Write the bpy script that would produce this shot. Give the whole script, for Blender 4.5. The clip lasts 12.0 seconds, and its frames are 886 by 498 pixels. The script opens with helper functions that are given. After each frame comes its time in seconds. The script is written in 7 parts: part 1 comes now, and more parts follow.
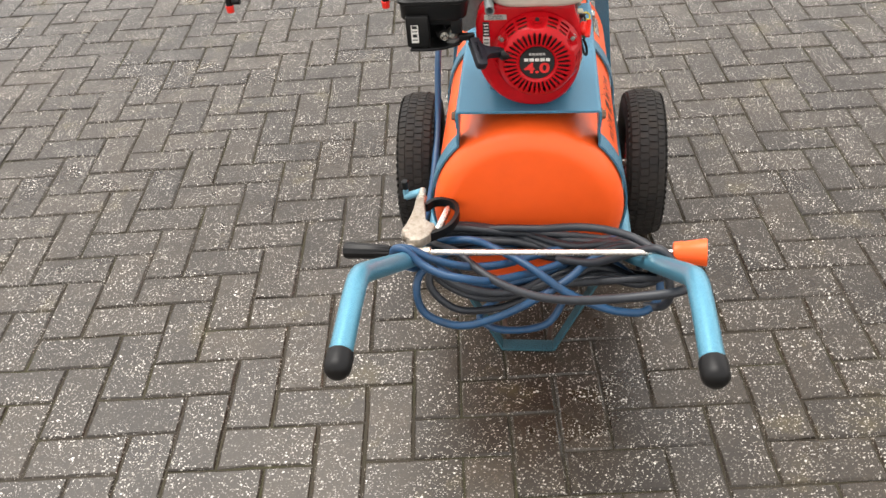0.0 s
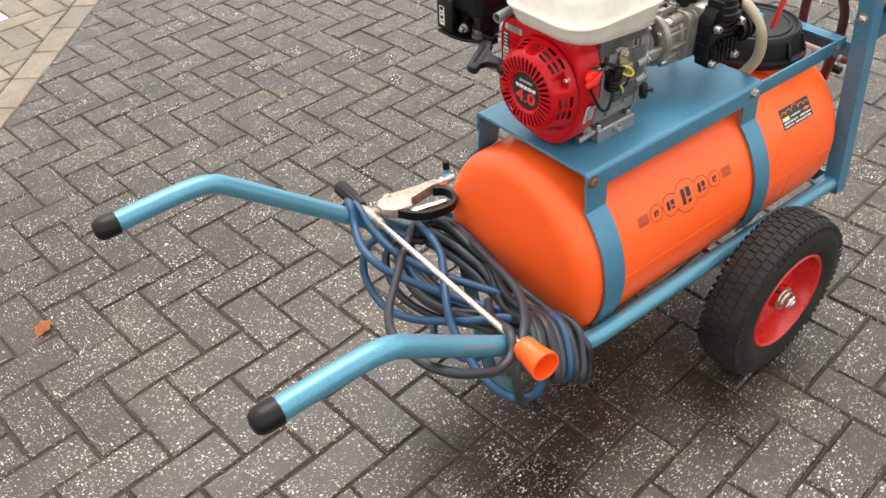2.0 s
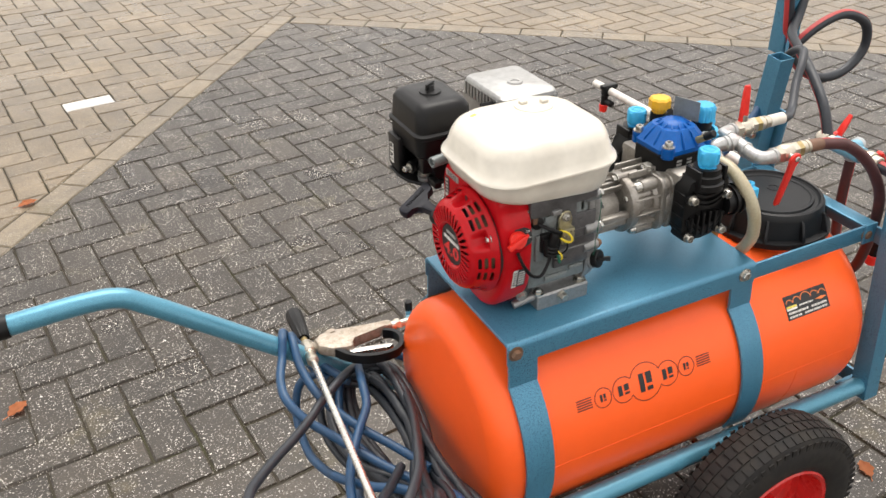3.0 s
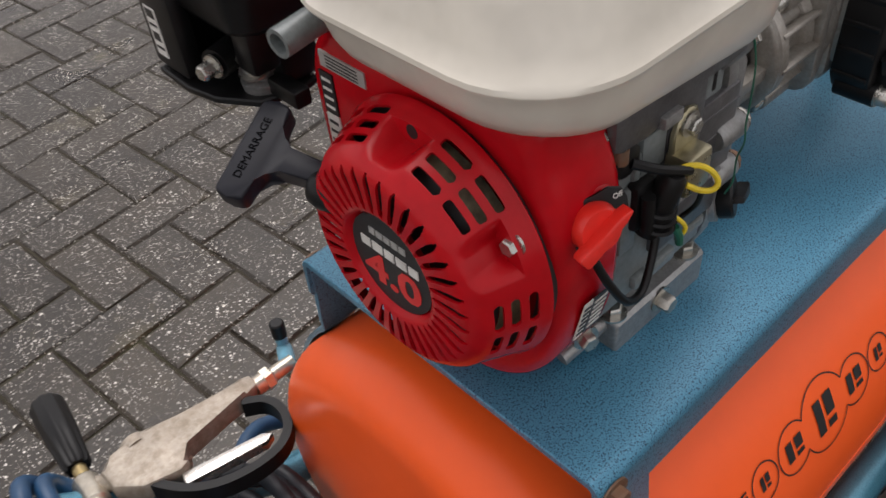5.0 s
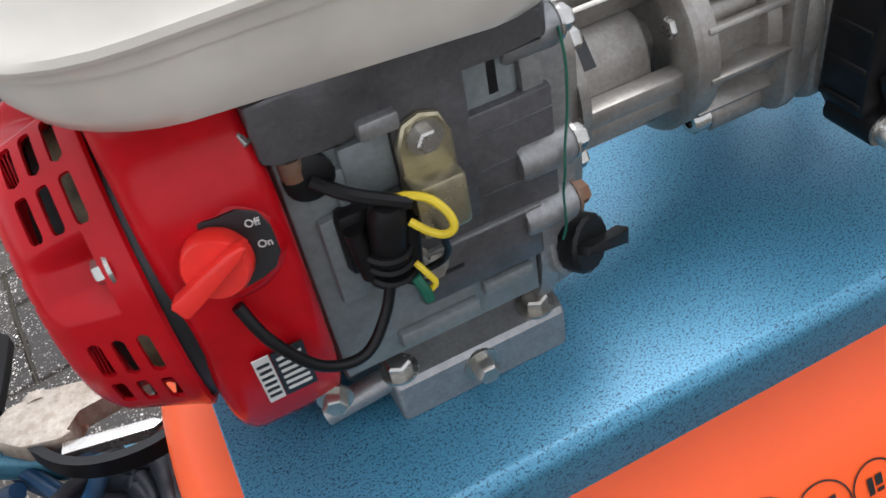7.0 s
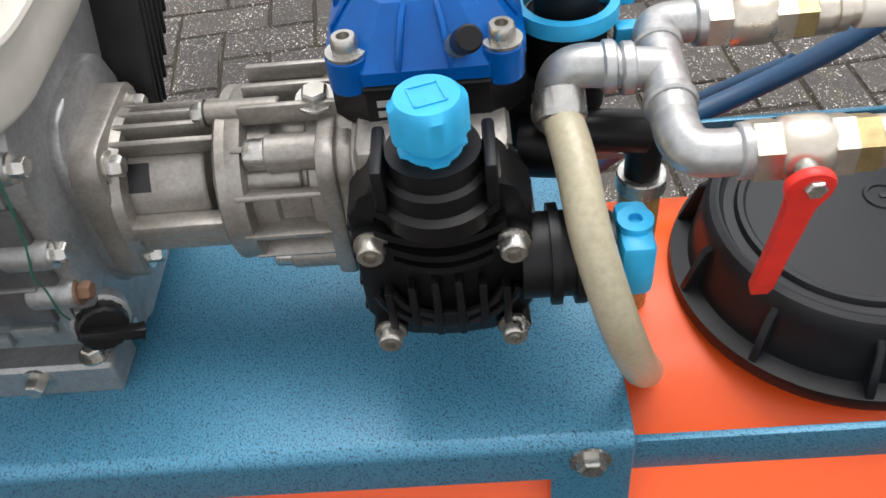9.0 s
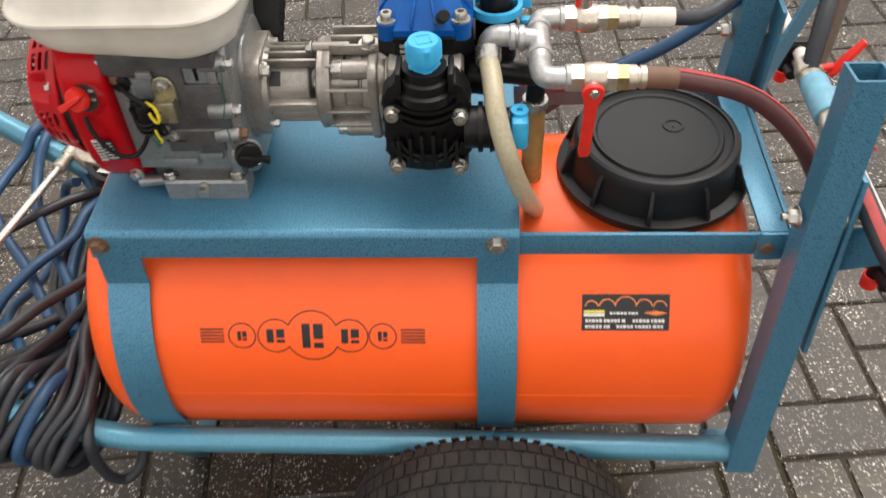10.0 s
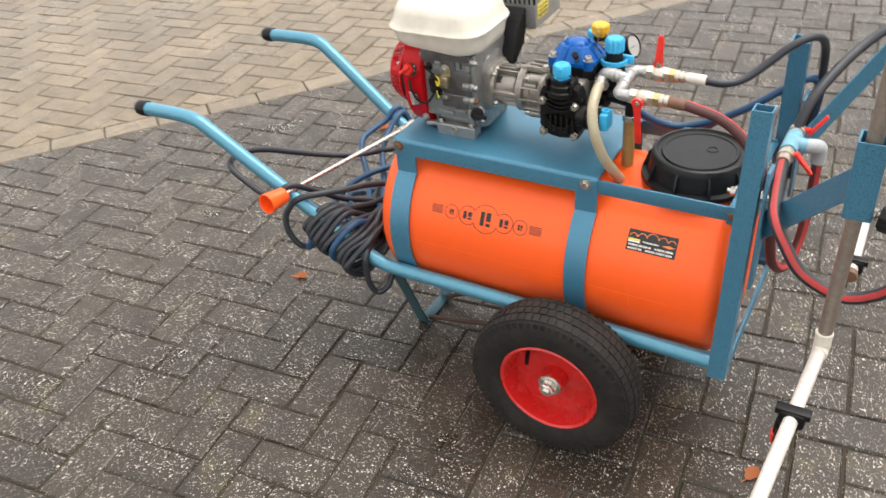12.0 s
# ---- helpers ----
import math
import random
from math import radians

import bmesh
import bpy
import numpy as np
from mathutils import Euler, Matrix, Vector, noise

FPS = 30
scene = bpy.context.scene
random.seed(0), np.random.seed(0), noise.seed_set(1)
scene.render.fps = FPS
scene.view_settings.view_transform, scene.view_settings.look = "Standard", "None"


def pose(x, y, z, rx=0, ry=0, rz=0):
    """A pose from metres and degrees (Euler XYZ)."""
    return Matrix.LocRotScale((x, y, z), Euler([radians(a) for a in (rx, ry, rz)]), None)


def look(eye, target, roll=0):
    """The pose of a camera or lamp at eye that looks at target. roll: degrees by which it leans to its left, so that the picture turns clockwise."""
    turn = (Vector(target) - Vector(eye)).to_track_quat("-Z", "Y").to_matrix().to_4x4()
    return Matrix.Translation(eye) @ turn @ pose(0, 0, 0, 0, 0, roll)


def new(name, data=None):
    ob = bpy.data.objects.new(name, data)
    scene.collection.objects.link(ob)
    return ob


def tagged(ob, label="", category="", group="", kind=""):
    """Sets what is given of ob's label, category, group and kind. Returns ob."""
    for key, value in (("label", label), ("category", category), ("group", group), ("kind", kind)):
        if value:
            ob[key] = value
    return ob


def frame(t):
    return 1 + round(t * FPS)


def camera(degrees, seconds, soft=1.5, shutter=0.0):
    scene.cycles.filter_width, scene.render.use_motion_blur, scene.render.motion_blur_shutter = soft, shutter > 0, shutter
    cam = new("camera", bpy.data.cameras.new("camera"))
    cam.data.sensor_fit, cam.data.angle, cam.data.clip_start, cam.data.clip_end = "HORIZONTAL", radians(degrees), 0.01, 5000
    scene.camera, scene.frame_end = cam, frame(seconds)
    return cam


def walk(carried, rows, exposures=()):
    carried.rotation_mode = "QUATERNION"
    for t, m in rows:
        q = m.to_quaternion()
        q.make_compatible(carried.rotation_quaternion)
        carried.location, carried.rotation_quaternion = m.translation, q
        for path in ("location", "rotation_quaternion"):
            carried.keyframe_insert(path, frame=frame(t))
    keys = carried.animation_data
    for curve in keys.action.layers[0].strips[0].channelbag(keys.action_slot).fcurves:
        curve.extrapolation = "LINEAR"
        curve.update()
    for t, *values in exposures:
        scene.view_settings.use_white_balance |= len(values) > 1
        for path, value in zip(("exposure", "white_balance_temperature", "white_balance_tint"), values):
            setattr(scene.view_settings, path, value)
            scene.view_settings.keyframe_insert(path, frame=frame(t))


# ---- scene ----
cam = camera(54.7, 12.0, shutter=0.2)
PATH = [
    (0, (-1.789, -0.018, 1.482), (-0.27, 0.199, 0.2), -4.9),
    (0.2, (-1.792, -0.1, 1.492), (-0.657, 0.108, 0.533), -4.4),
    (0.5, (-1.74, -0.281, 1.448), (-0.263, 0.16, 0.174), -3.7),
    (0.8, (-1.675, -0.431, 1.486), (-0.582, -0.0, 0.553), -3.4),
    (1, (-1.62, -0.536, 1.463), (-0.199, 0.176, 0.249), -3.6),
    (1.2, (-1.554, -0.643, 1.444), (-0.571, -0.008, 0.506), -3.9),
    (1.5, (-1.456, -0.79, 1.454), (-0.287, 0.213, 0.178), -3.0),
    (1.8, (-1.345, -0.88, 1.439), (-0.563, -0.014, 0.497), -3.1),
    (2, (-1.253, -0.918, 1.431), (-0.315, 0.311, 0.162), -2.5),
    (2.2, (-1.178, -0.944, 1.417), (-0.463, -0.013, 0.484), -0.0),
    (2.5, (-1.048, -0.99, 1.426), (-0.245, 0.366, 0.194), -0.8),
    (2.7, (-0.993, -0.991, 1.409), (-0.38, 0.061, 0.532), 0.9),
    (3, (-0.869, -0.986, 1.405), (-0.124, 0.538, 0.346), -1.2),
    (3.2, (-0.822, -0.921, 1.375), (-0.091, 0.584, 0.28), -1.0),
    (4.8, (-0.569, -0.333, 1.094), (0.268, 0.888, -0.251), -7.0),
    (5, (-0.566, -0.289, 1.05), (0.355, 0.842, -0.319), -6.2),
    (5.2, (-0.569, -0.256, 1.024), (0.175, 0.553, 0.004), -5.4),
    (5.5, (-0.559, -0.234, 1.005), (0.449, 0.815, -0.367), -5.8),
    (6, (-0.509, -0.239, 0.991), (0.46, 0.866, -0.366), -5.7),
    (6.2, (-0.482, -0.254, 0.978), (0.181, 0.64, -0.027), -7.1),
    (6.5, (-0.414, -0.284, 0.967), (0.255, 1.038, -0.377), -10.4),
    (6.8, (-0.348, -0.325, 0.967), (0.045, 0.707, -0.049), -11.2),
    (7, (-0.313, -0.343, 0.962), (0.135, 1.066, -0.385), -12.2),
    (7.5, (-0.246, -0.327, 0.973), (0.06, 1.105, -0.39), -10.1),
    (7.7, (-0.205, -0.308, 0.974), (0.07, 1.105, -0.414), -8.7),
    (9.3, (0.074, -0.454, 1.095), (-0.079, 0.905, -0.365), -6.6),
    (9.5, (0.079, -0.521, 1.138), (-0.09, 0.851, -0.307), -6.1),
    (9.7, (0.089, -0.616, 1.198), (-0.052, 0.432, 0.135), -6.4),
    (10, (0.087, -0.794, 1.275), (-0.002, 0.588, -0.167), -2.7),
    (10.2, (0.104, -0.91, 1.318), (0.034, 0.143, 0.252), -2.9),
    (10.5, (0.152, -1.033, 1.405), (0.007, 0.414, 0.032), -3.4),
    (11, (0.347, -1.24, 1.439), (-0.053, 0.173, 0.082), -4.8),
    (11.2, (0.45, -1.279, 1.469), (0.013, -0.243, 0.476), -7.8),
    (11.5, (0.479, -1.385, 1.487), (-0.143, 0.052, 0.243), -5.4),
    (11.7, (0.538, -1.403, 1.535), (-0.0, -0.38, 0.579), -7.1),
    (12, (0.645, -1.531, 1.519), (-0.237, -0.162, 0.358), -5.8),
]
walk(cam, [(t, look(eye, target, roll)) for t, eye, target, roll in PATH],
     ((0, 1.44, 6550, 10), (1.0, 1.42, 6550, 10), (2.0, 1.42, 6550, 10), (2.5, 1.37, 6550, 10), (3.0, 1.2, 6600, 10), (3.2, 1.12, 6500, 10), (4.8, 0.42, 6450, 14), (5.0, 0.45, 6400, 14), (5.3, 0.95, 6300, 13), (5.5, 1.1, 6250, 13), (6.2, 1.11, 6150, 12),
      (7.0, 1.02, 5850, 11), (7.5, 0.95, 5900, 10), (7.7, 0.95, 5950, 10), (9.3, 1.06, 6300, 10), (10, 1.05, 6700, 11), (10.5, 1.13, 6750, 11), (11, 1.14, 6750, 11), (12, 1.32, 6550, 10)))

# ---- world and light ----
world = bpy.data.worlds.new("world")
scene.world = world
world.use_nodes = True
wn = world.node_tree
sky = wn.nodes.new("ShaderNodeTexSky")
sky.sky_type, sky.sun_disc = "NISHITA", False
sky.sun_elevation, sky.sun_rotation = radians(72), radians(47)
sky.air_density, sky.dust_density, sky.ozone_density = 1.0, 6.0, 0.5
soften = wn.nodes.new("ShaderNodeMixRGB")
soften.inputs[0].default_value = 0.8
soften.inputs[2].default_value = (7.6, 7.3, 7.0, 1)
wn.links.new(sky.outputs[0], soften.inputs[1])
wn.links.new(soften.outputs[0], wn.nodes["Background"].inputs[0])
wn.nodes["Background"].inputs[1].default_value = 0.095
sun = new("sun", bpy.data.lights.new("sun", "SUN"))
sun.data.energy, sun.data.angle, sun.data.color = 1.15, radians(45), (1.0, 0.98, 0.95)
sun.matrix_world = look((1.1, 1.6, 5), (0, 0, 0))


# ---- materials ----
def nodes_of(name):
    m = bpy.data.materials.new(name)
    m.use_nodes = True
    nt = m.node_tree
    return m, nt, nt.nodes["Principled BSDF"]


def ramp(nt, source, stops):
    r = nt.nodes.new("ShaderNodeValToRGB")
    while len(r.color_ramp.elements) < len(stops):
        r.color_ramp.elements.new(0.5)
    for e, (p, c) in zip(r.color_ramp.elements, stops):
        e.position, e.color = p, (*c, 1) if len(c) == 3 else c
    nt.links.new(source, r.inputs[0])
    return r.outputs[0]


def mixed(nt, fac, a, b, kind="MIX"):
    x = nt.nodes.new("ShaderNodeMixRGB")
    x.blend_type = kind
    for slot, v in ((0, fac), (1, a), (2, b)):
        if isinstance(v, (int, float)):
            x.inputs[slot].default_value = v
        elif isinstance(v, tuple):
            x.inputs[slot].default_value = (*v, 1)
        else:
            nt.links.new(v, x.inputs[slot])
    return x.outputs[0]


def noise_of(nt, scale, detail=4.0, rough=0.55, coord="Object"):
    c = nt.nodes.new("ShaderNodeTexCoord")
    n = nt.nodes.new("ShaderNodeTexNoise")
    n.inputs["Scale"].default_value, n.inputs["Detail"].default_value, n.inputs["Roughness"].default_value = scale, detail, rough
    nt.links.new(c.outputs[coord], n.inputs["Vector"])
    return n.outputs["Fac"]


def bumped(nt, bsdf, height, strength, distance):
    b = nt.nodes.new("ShaderNodeBump")
    b.inputs["Strength"].default_value, b.inputs["Distance"].default_value = strength, distance
    nt.links.new(height, b.inputs["Height"])
    nt.links.new(b.outputs[0], bsdf.inputs["Normal"])


def surface(name, col, rough=0.5, metal=0.0, dirt=(0.05, 0.04, 0.03), amount=0.25, grain=90.0, patch=9.0, bump=0.15, depth=0.0006, coat=0.0, gloss=0.5, tone_range=0.12, grime=0.0):
    """A worn surface: fine grain and larger dirty patches over one colour."""
    m, nt, b = nodes_of(name)
    fine, broad = noise_of(nt, grain, 3.0), noise_of(nt, patch, 5.0, 0.65)
    tone = ramp(nt, fine, [(0.3, tuple(c * (1 - tone_range) for c in col)), (0.7, tuple(min(1, c * (1 + 0.8 * tone_range)) for c in col))])
    stain = ramp(nt, broad, [(0.48, (0, 0, 0)), (0.72, (amount, amount, amount))])
    body = mixed(nt, stain, tone, dirt)
    if grime:
        spot = ramp(nt, noise_of(nt, patch * 3.2, 7.0, 0.72), [(0.46, (0, 0, 0)), (0.60, (grime,) * 3)])
        body = mixed(nt, spot, body, tuple(c * 0.7 for c in dirt))
        pale = ramp(nt, noise_of(nt, patch * 1.7, 6.0, 0.7), [(0.54, (0, 0, 0)), (0.70, (grime * 0.5,) * 3)])
        body = mixed(nt, pale, body, tuple(min(1, c * 1.5) for c in col))
    nt.links.new(body, b.inputs["Base Color"])
    r = ramp(nt, broad, [(0.3, (rough * 0.85,) * 3), (0.75, (min(1, rough * 1.25),) * 3)])
    nt.links.new(r, b.inputs["Roughness"])
    b.inputs["Metallic"].default_value = metal
    b.inputs["Coat Weight"].default_value = coat
    b.inputs["Specular IOR Level"].default_value = gloss
    if bump:
        bumped(nt, b, fine, bump, depth)
    return m


def hammered_paint(name, col, dark, speck=420.0, share=0.44, rough=0.40):
    """Blue-green hammer finish paint with small dark flecks."""
    m, nt, b = nodes_of(name)
    fleck, wide = noise_of(nt, speck, 2.0, 0.55), noise_of(nt, 7.0, 4.0)
    tone = ramp(nt, fleck, [(share - 0.05, dark), (share + 0.015, col), (0.62, tuple(min(1, c * 1.08) for c in col)), (0.70, tuple(min(1, c * 1.35) for c in col))])
    worn = ramp(nt, wide, [(0.4, (0, 0, 0)), (0.75, (0.3, 0.3, 0.3))])
    nt.links.new(mixed(nt, worn, tone, tuple(c * 0.75 for c in col)), b.inputs["Base Color"])
    b.inputs["Metallic"].default_value, b.inputs["Roughness"].default_value, b.inputs["Coat Weight"].default_value, b.inputs["Coat Roughness"].default_value = 0.30, rough, 0.20, 0.22
    bumped(nt, b, fleck, 0.3, 0.0004)
    return m


def paver_material(name, tones, specks=0.55, moss=0.3):
    """Concrete paver with pale chippings, its tone varied from piece to piece."""
    m, nt, b = nodes_of(name)
    geo = nt.nodes.new("ShaderNodeNewGeometry")
    info = nt.nodes.new("ShaderNodeObjectInfo")
    both = nt.nodes.new("ShaderNodeMath")
    both.operation = "FRACT"
    addn = nt.nodes.new("ShaderNodeMath")
    nt.links.new(geo.outputs["Random Per Island"], addn.inputs[0])
    nt.links.new(info.outputs["Random"], addn.inputs[1])
    nt.links.new(addn.outputs[0], both.inputs[0])
    base = ramp(nt, both.outputs[0], [(0.0, tones[0]), (0.5, tones[1]), (1.0, tones[2])])
    fine = noise_of(nt, 260.0, 4.0, 0.7, "Generated")
    pos = geo.outputs["Position"]

    def at(scale, detail=3.0, rough=0.6):
        n = nt.nodes.new("ShaderNodeTexNoise")
        n.inputs["Scale"].default_value, n.inputs["Detail"].default_value, n.inputs["Roughness"].default_value = scale, detail, rough
        nt.links.new(pos, n.inputs["Vector"])
        return n.outputs["Fac"]

    grit = ramp(nt, at(170.0, 4.0, 0.75), [(0.3, (0.60,) * 3), (0.7, (1.42,) * 3)])
    col = mixed(nt, 1.0, base, grit, "MULTIPLY")
    broad = ramp(nt, at(1.7, 5.0, 0.6), [(0.32, (0.70, 0.69, 0.68)), (0.5, (0.96, 0.95, 0.93)), (0.7, (1.16, 1.12, 1.05))])
    col = mixed(nt, 1.0, col, broad, "MULTIPLY")
    smear = ramp(nt, at(14.0, 4.0, 0.65), [(0.35, (0.78, 0.77, 0.76)), (0.68, (1.12, 1.11, 1.08))])
    col = mixed(nt, 1.0, col, smear, "MULTIPLY")
    crowd = ramp(nt, at(9.0, 3.0, 0.6), [(0.38, (0.2,) * 3), (0.58, (1.0,) * 3)])
    # angular pale chippings of four sizes
    for scale, edge, seed in ((60.0, 0.22, 3.0), (100.0, 0.31, 0.0), (160.0, 0.37, 5.0), (250.0, 0.42, 9.0)):
        shift = nt.nodes.new("ShaderNodeVectorMath")
        shift.inputs[1].default_value = (seed, seed * 0.7, 0)
        nt.links.new(pos, shift.inputs[0])
        warp = nt.nodes.new("ShaderNodeTexNoise")
        warp.inputs["Scale"].default_value = scale * 1.6
        nt.links.new(shift.outputs[0], warp.inputs["Vector"])
        bent = nt.nodes.new("ShaderNodeVectorMath")
        bent.operation = "MULTIPLY_ADD"
        bent.inputs[1].default_value = (0.6 / scale,) * 3
        nt.links.new(warp.outputs["Color"], bent.inputs[0])
        nt.links.new(shift.outputs[0], bent.inputs[2])
        v = nt.nodes.new("ShaderNodeTexVoronoi")
        v.distance = "MANHATTAN"
        v.inputs["Scale"].default_value, v.inputs["Randomness"].default_value = scale, 1.0
        nt.links.new(bent.outputs[0], v.inputs["Vector"])
        disc = ramp(nt, v.outputs["Distance"], [(edge - 0.05, (1, 1, 1)), (edge + 0.03, (0, 0, 0))])
        split = nt.nodes.new("ShaderNodeSeparateColor")
        nt.links.new(v.outputs["Color"], split.inputs[0])
        chosen = ramp(nt, split.outputs[0], [(0.55, (0, 0, 0)), (0.63, (specks * 0.85,) * 3), (1.0, (min(1, specks * 1.4),) * 3)])
        chosen = mixed(nt, 1.0, chosen, crowd, "MULTIPLY")
        chip = mixed(nt, split.outputs[1], (0.18, 0.155, 0.12), (1.0, 0.95, 0.86))
        col = mixed(nt, mixed(nt, 1.0, disc, chosen, "MULTIPLY"), col, chip)
    # yellow-green lichen in patches
    green = ramp(nt, at(4.5, 6.0, 0.7), [(0.57, (0, 0, 0)), (0.72, (moss,) * 3)])
    col = mixed(nt, green, col, (0.105, 0.083, 0.030))
    nt.links.new(col, b.inputs["Base Color"])
    nt.links.new(ramp(nt, at(2.5), [(0.3, (0.22,) * 3), (0.7, (0.42,) * 3)]), b.inputs["Roughness"])
    b.inputs["Specular IOR Level"].default_value = 0.48
    bumped(nt, b, at(240.0, 4.0, 0.8), 0.5, 0.0010)
    return m


M_PAVER = paver_material("concrete_paver_grey", [(0.025, 0.0190, 0.0130), (0.032, 0.0246, 0.0170), (0.043, 0.0333, 0.0232)], 1.0, 0.5)
M_PAVER_TAN = paver_material("concrete_paver_buff", [(0.145, 0.114, 0.076), (0.175, 0.138, 0.092), (0.203, 0.161, 0.109)], 0.25, 0.4)
M_PAVER_EDGE = paver_material("concrete_paver_edge", [(0.155, 0.128, 0.09), (0.188, 0.153, 0.107), (0.213, 0.175, 0.122)], 0.3, 0.5)
M_PAVER_WHITE = surface("white_marker_paver", (0.55, 0.54, 0.51), 0.6, 0, (0.3, 0.27, 0.22), 0.3)
M_JOINT = surface("joint_sand", (0.036, 0.029, 0.019), 0.95, 0, (0.040, 0.042, 0.013), 0.8, 220.0, 3.0, 0.6, 0.003)
M_ORANGE = surface("orange_polyethylene", (0.98, 0.120, 0.018), 0.34, 0, (0.88, 0.10, 0.015), 0.2, 30.0, 3.0, 0.02, gloss=0.4, tone_range=0.02)
M_BLUE = hammered_paint("blue_hammer_paint", (0.068, 0.232, 0.352), (0.010, 0.048, 0.090), 880.0, 0.425)
M_BLUETUBE = hammered_paint("blue_tube_paint", (0.092, 0.29, 0.40), (0.055, 0.19, 0.28), 950.0, rough=0.30)
# darker copy of the blue: shade under the cart put into the colour
M_STAND = hammered_paint("shaded_stand_paint", (0.036, 0.115, 0.150), (0.014, 0.045, 0.060), 900.0)
M_TYRE = surface("black_tyre_rubber", (0.014, 0.0132, 0.0128), 0.72, 0, (0.050, 0.043, 0.035), 0.55, 60.0, 14.0, 0.4, 0.001, gloss=0.3, grime=0.4)
M_RIM = surface("red_wheel_paint", (0.58, 0.016, 0.014), 0.26, 0, (0.25, 0.07, 0.05), 0.25, 80.0, 20.0, 0.04, coat=0.35)
M_RED = surface("red_engine_paint", (0.47, 0.004, 0.009), 0.22, 0, (0.25, 0.005, 0.008), 0.3, 60.0, 9.0, 0.03, gloss=0.24)
M_REDPL = surface("red_plastic", (0.78, 0.028, 0.018), 0.36, 0, (0.4, 0.05, 0.03), 0.2, 60.0, 12.0, 0.04)
M_WHITE = surface("cream_tank_enamel", (0.66, 0.622, 0.54), 0.30, 0, (0.55, 0.47, 0.34), 0.18, 25.0, 5.0, 0.02, coat=0.25)
M_BLACK = surface("black_plastic", (0.0048, 0.0048, 0.0052), 0.40, 0, (0.03, 0.028, 0.025), 0.18, 120.0, 18.0, 0.1, gloss=0.28)
M_BLACKLID = surface("black_lid_plastic", (0.009, 0.0098, 0.0112), 0.40, 0, (0.024, 0.023, 0.022), 0.3, 300.0, 16.0, 0.12, gloss=0.32)
M_RUBBER = surface("dark_hose_rubber", (0.021, 0.025, 0.032), 0.42, 0, (0.045, 0.044, 0.046), 0.4, 90.0, 25.0, 0.15, gloss=0.5)
M_HOSEBLUE = surface("blue_hose_rubber", (0.012, 0.060, 0.140), 0.42, 0, (0.033, 0.046, 0.070), 0.4, 90.0, 20.0, 0.12)
M_HOSERED = surface("red_hose_stripe", (0.42, 0.035, 0.035), 0.55, 0, (0.16, 0.07, 0.05), 0.4, 90.0, 20.0, 0.12)
M_ALU = surface("cast_aluminium", (0.33, 0.33, 0.325), 0.42, 0.65, (0.10, 0.088, 0.075), 0.45, 420.0, 26.0, 0.35, 0.0005, grime=0.16)
M_ALUDIRTY = surface("dusty_cast_aluminium", (0.33, 0.310, 0.280), 0.40, 0.62, (0.15, 0.118, 0.090), 0.55, 420.0, 30.0, 0.35, 0.0005, grime=0.18)
M_GREYPAINT = surface("grey_block_paint", (0.19, 0.212, 0.212), 0.42, 0.2, (0.07, 0.062, 0.052), 0.45, 300.0, 24.0, 0.15, grime=0.14)
M_OILY = surface("oil_stained_casting", (0.140, 0.138, 0.142), 0.34, 0.55, (0.042, 0.037, 0.034), 0.6, 420.0, 20.0, 0.3, 0.0005, grime=0.2)
M_STEEL = surface("zinc_plated_steel", (0.50, 0.49, 0.455), 0.27, 0.9, (0.26, 0.2, 0.12), 0.45, 150.0, 40.0, 0.1)
M_RUSTY = surface("rusty_bolt_steel", (0.20, 0.13, 0.09), 0.6, 0.5, (0.24, 0.09, 0.03), 0.7, 200.0, 60.0, 0.3)
M_DARKRUST = surface("dark_rusted_bar", (0.06, 0.036, 0.026), 0.7, 0.2, (0.11, 0.045, 0.02), 0.6, 200.0, 40.0, 0.3)
M_CHROME = surface("polished_lance_tube", (0.72, 0.69, 0.64), 0.25, 0.9, (0.4, 0.35, 0.28), 0.3, 90.0, 30.0, 0.05)
M_GALV = surface("galvanised_fitting", (0.48, 0.48, 0.47), 0.40, 0.75, (0.34, 0.32, 0.29), 0.35, 150.0, 35.0, 0.25, grime=0.3)
M_NICKEL = surface("nickel_plated_brass", (0.62, 0.57, 0.48), 0.3, 0.85, (0.36, 0.27, 0.15), 0.4, 150.0, 35.0, 0.15)
M_BRASS = surface("brass", (0.52, 0.41, 0.20), 0.36, 0.9, (0.2, 0.14, 0.07), 0.6, 150.0, 35.0, 0.1)
M_GUN = surface("sandblasted_gun_alloy", (0.42, 0.37, 0.31), 0.55, 0.55, (0.26, 0.2, 0.13), 0.4, 200.0, 30.0, 0.4, grime=0.4)
M_DEEPBLUE = surface("deep_blue_plastic", (0.001, 0.086, 0.34), 0.30, 0, (0.01, 0.07, 0.25), 0.2, 90.0, 15.0, 0.05, gloss=0.3)
M_CYAN = surface("bright_blue_plastic", (0.035, 0.40, 0.70), 0.42, 0, (0.04, 0.2, 0.38), 0.25, 90.0, 15.0, 0.05)
M_YELLOW = surface("yellow_plastic", (0.80, 0.42, 0.02), 0.4, 0, (0.4, 0.2, 0.02), 0.2, 90.0, 15.0, 0.05)
M_WIRE = surface("yellow_wire", (0.80, 0.60, 0.02), 0.4, 0, (0.4, 0.3, 0.02), 0.2, 0.1 + 90.0, 15.0, 0.0)
M_GREENW = surface("green_wire", (0.012, 0.11, 0.065), 0.4, 0, (0.05, 0.1, 0.06), 0.2, 90.0, 15.0, 0.0)
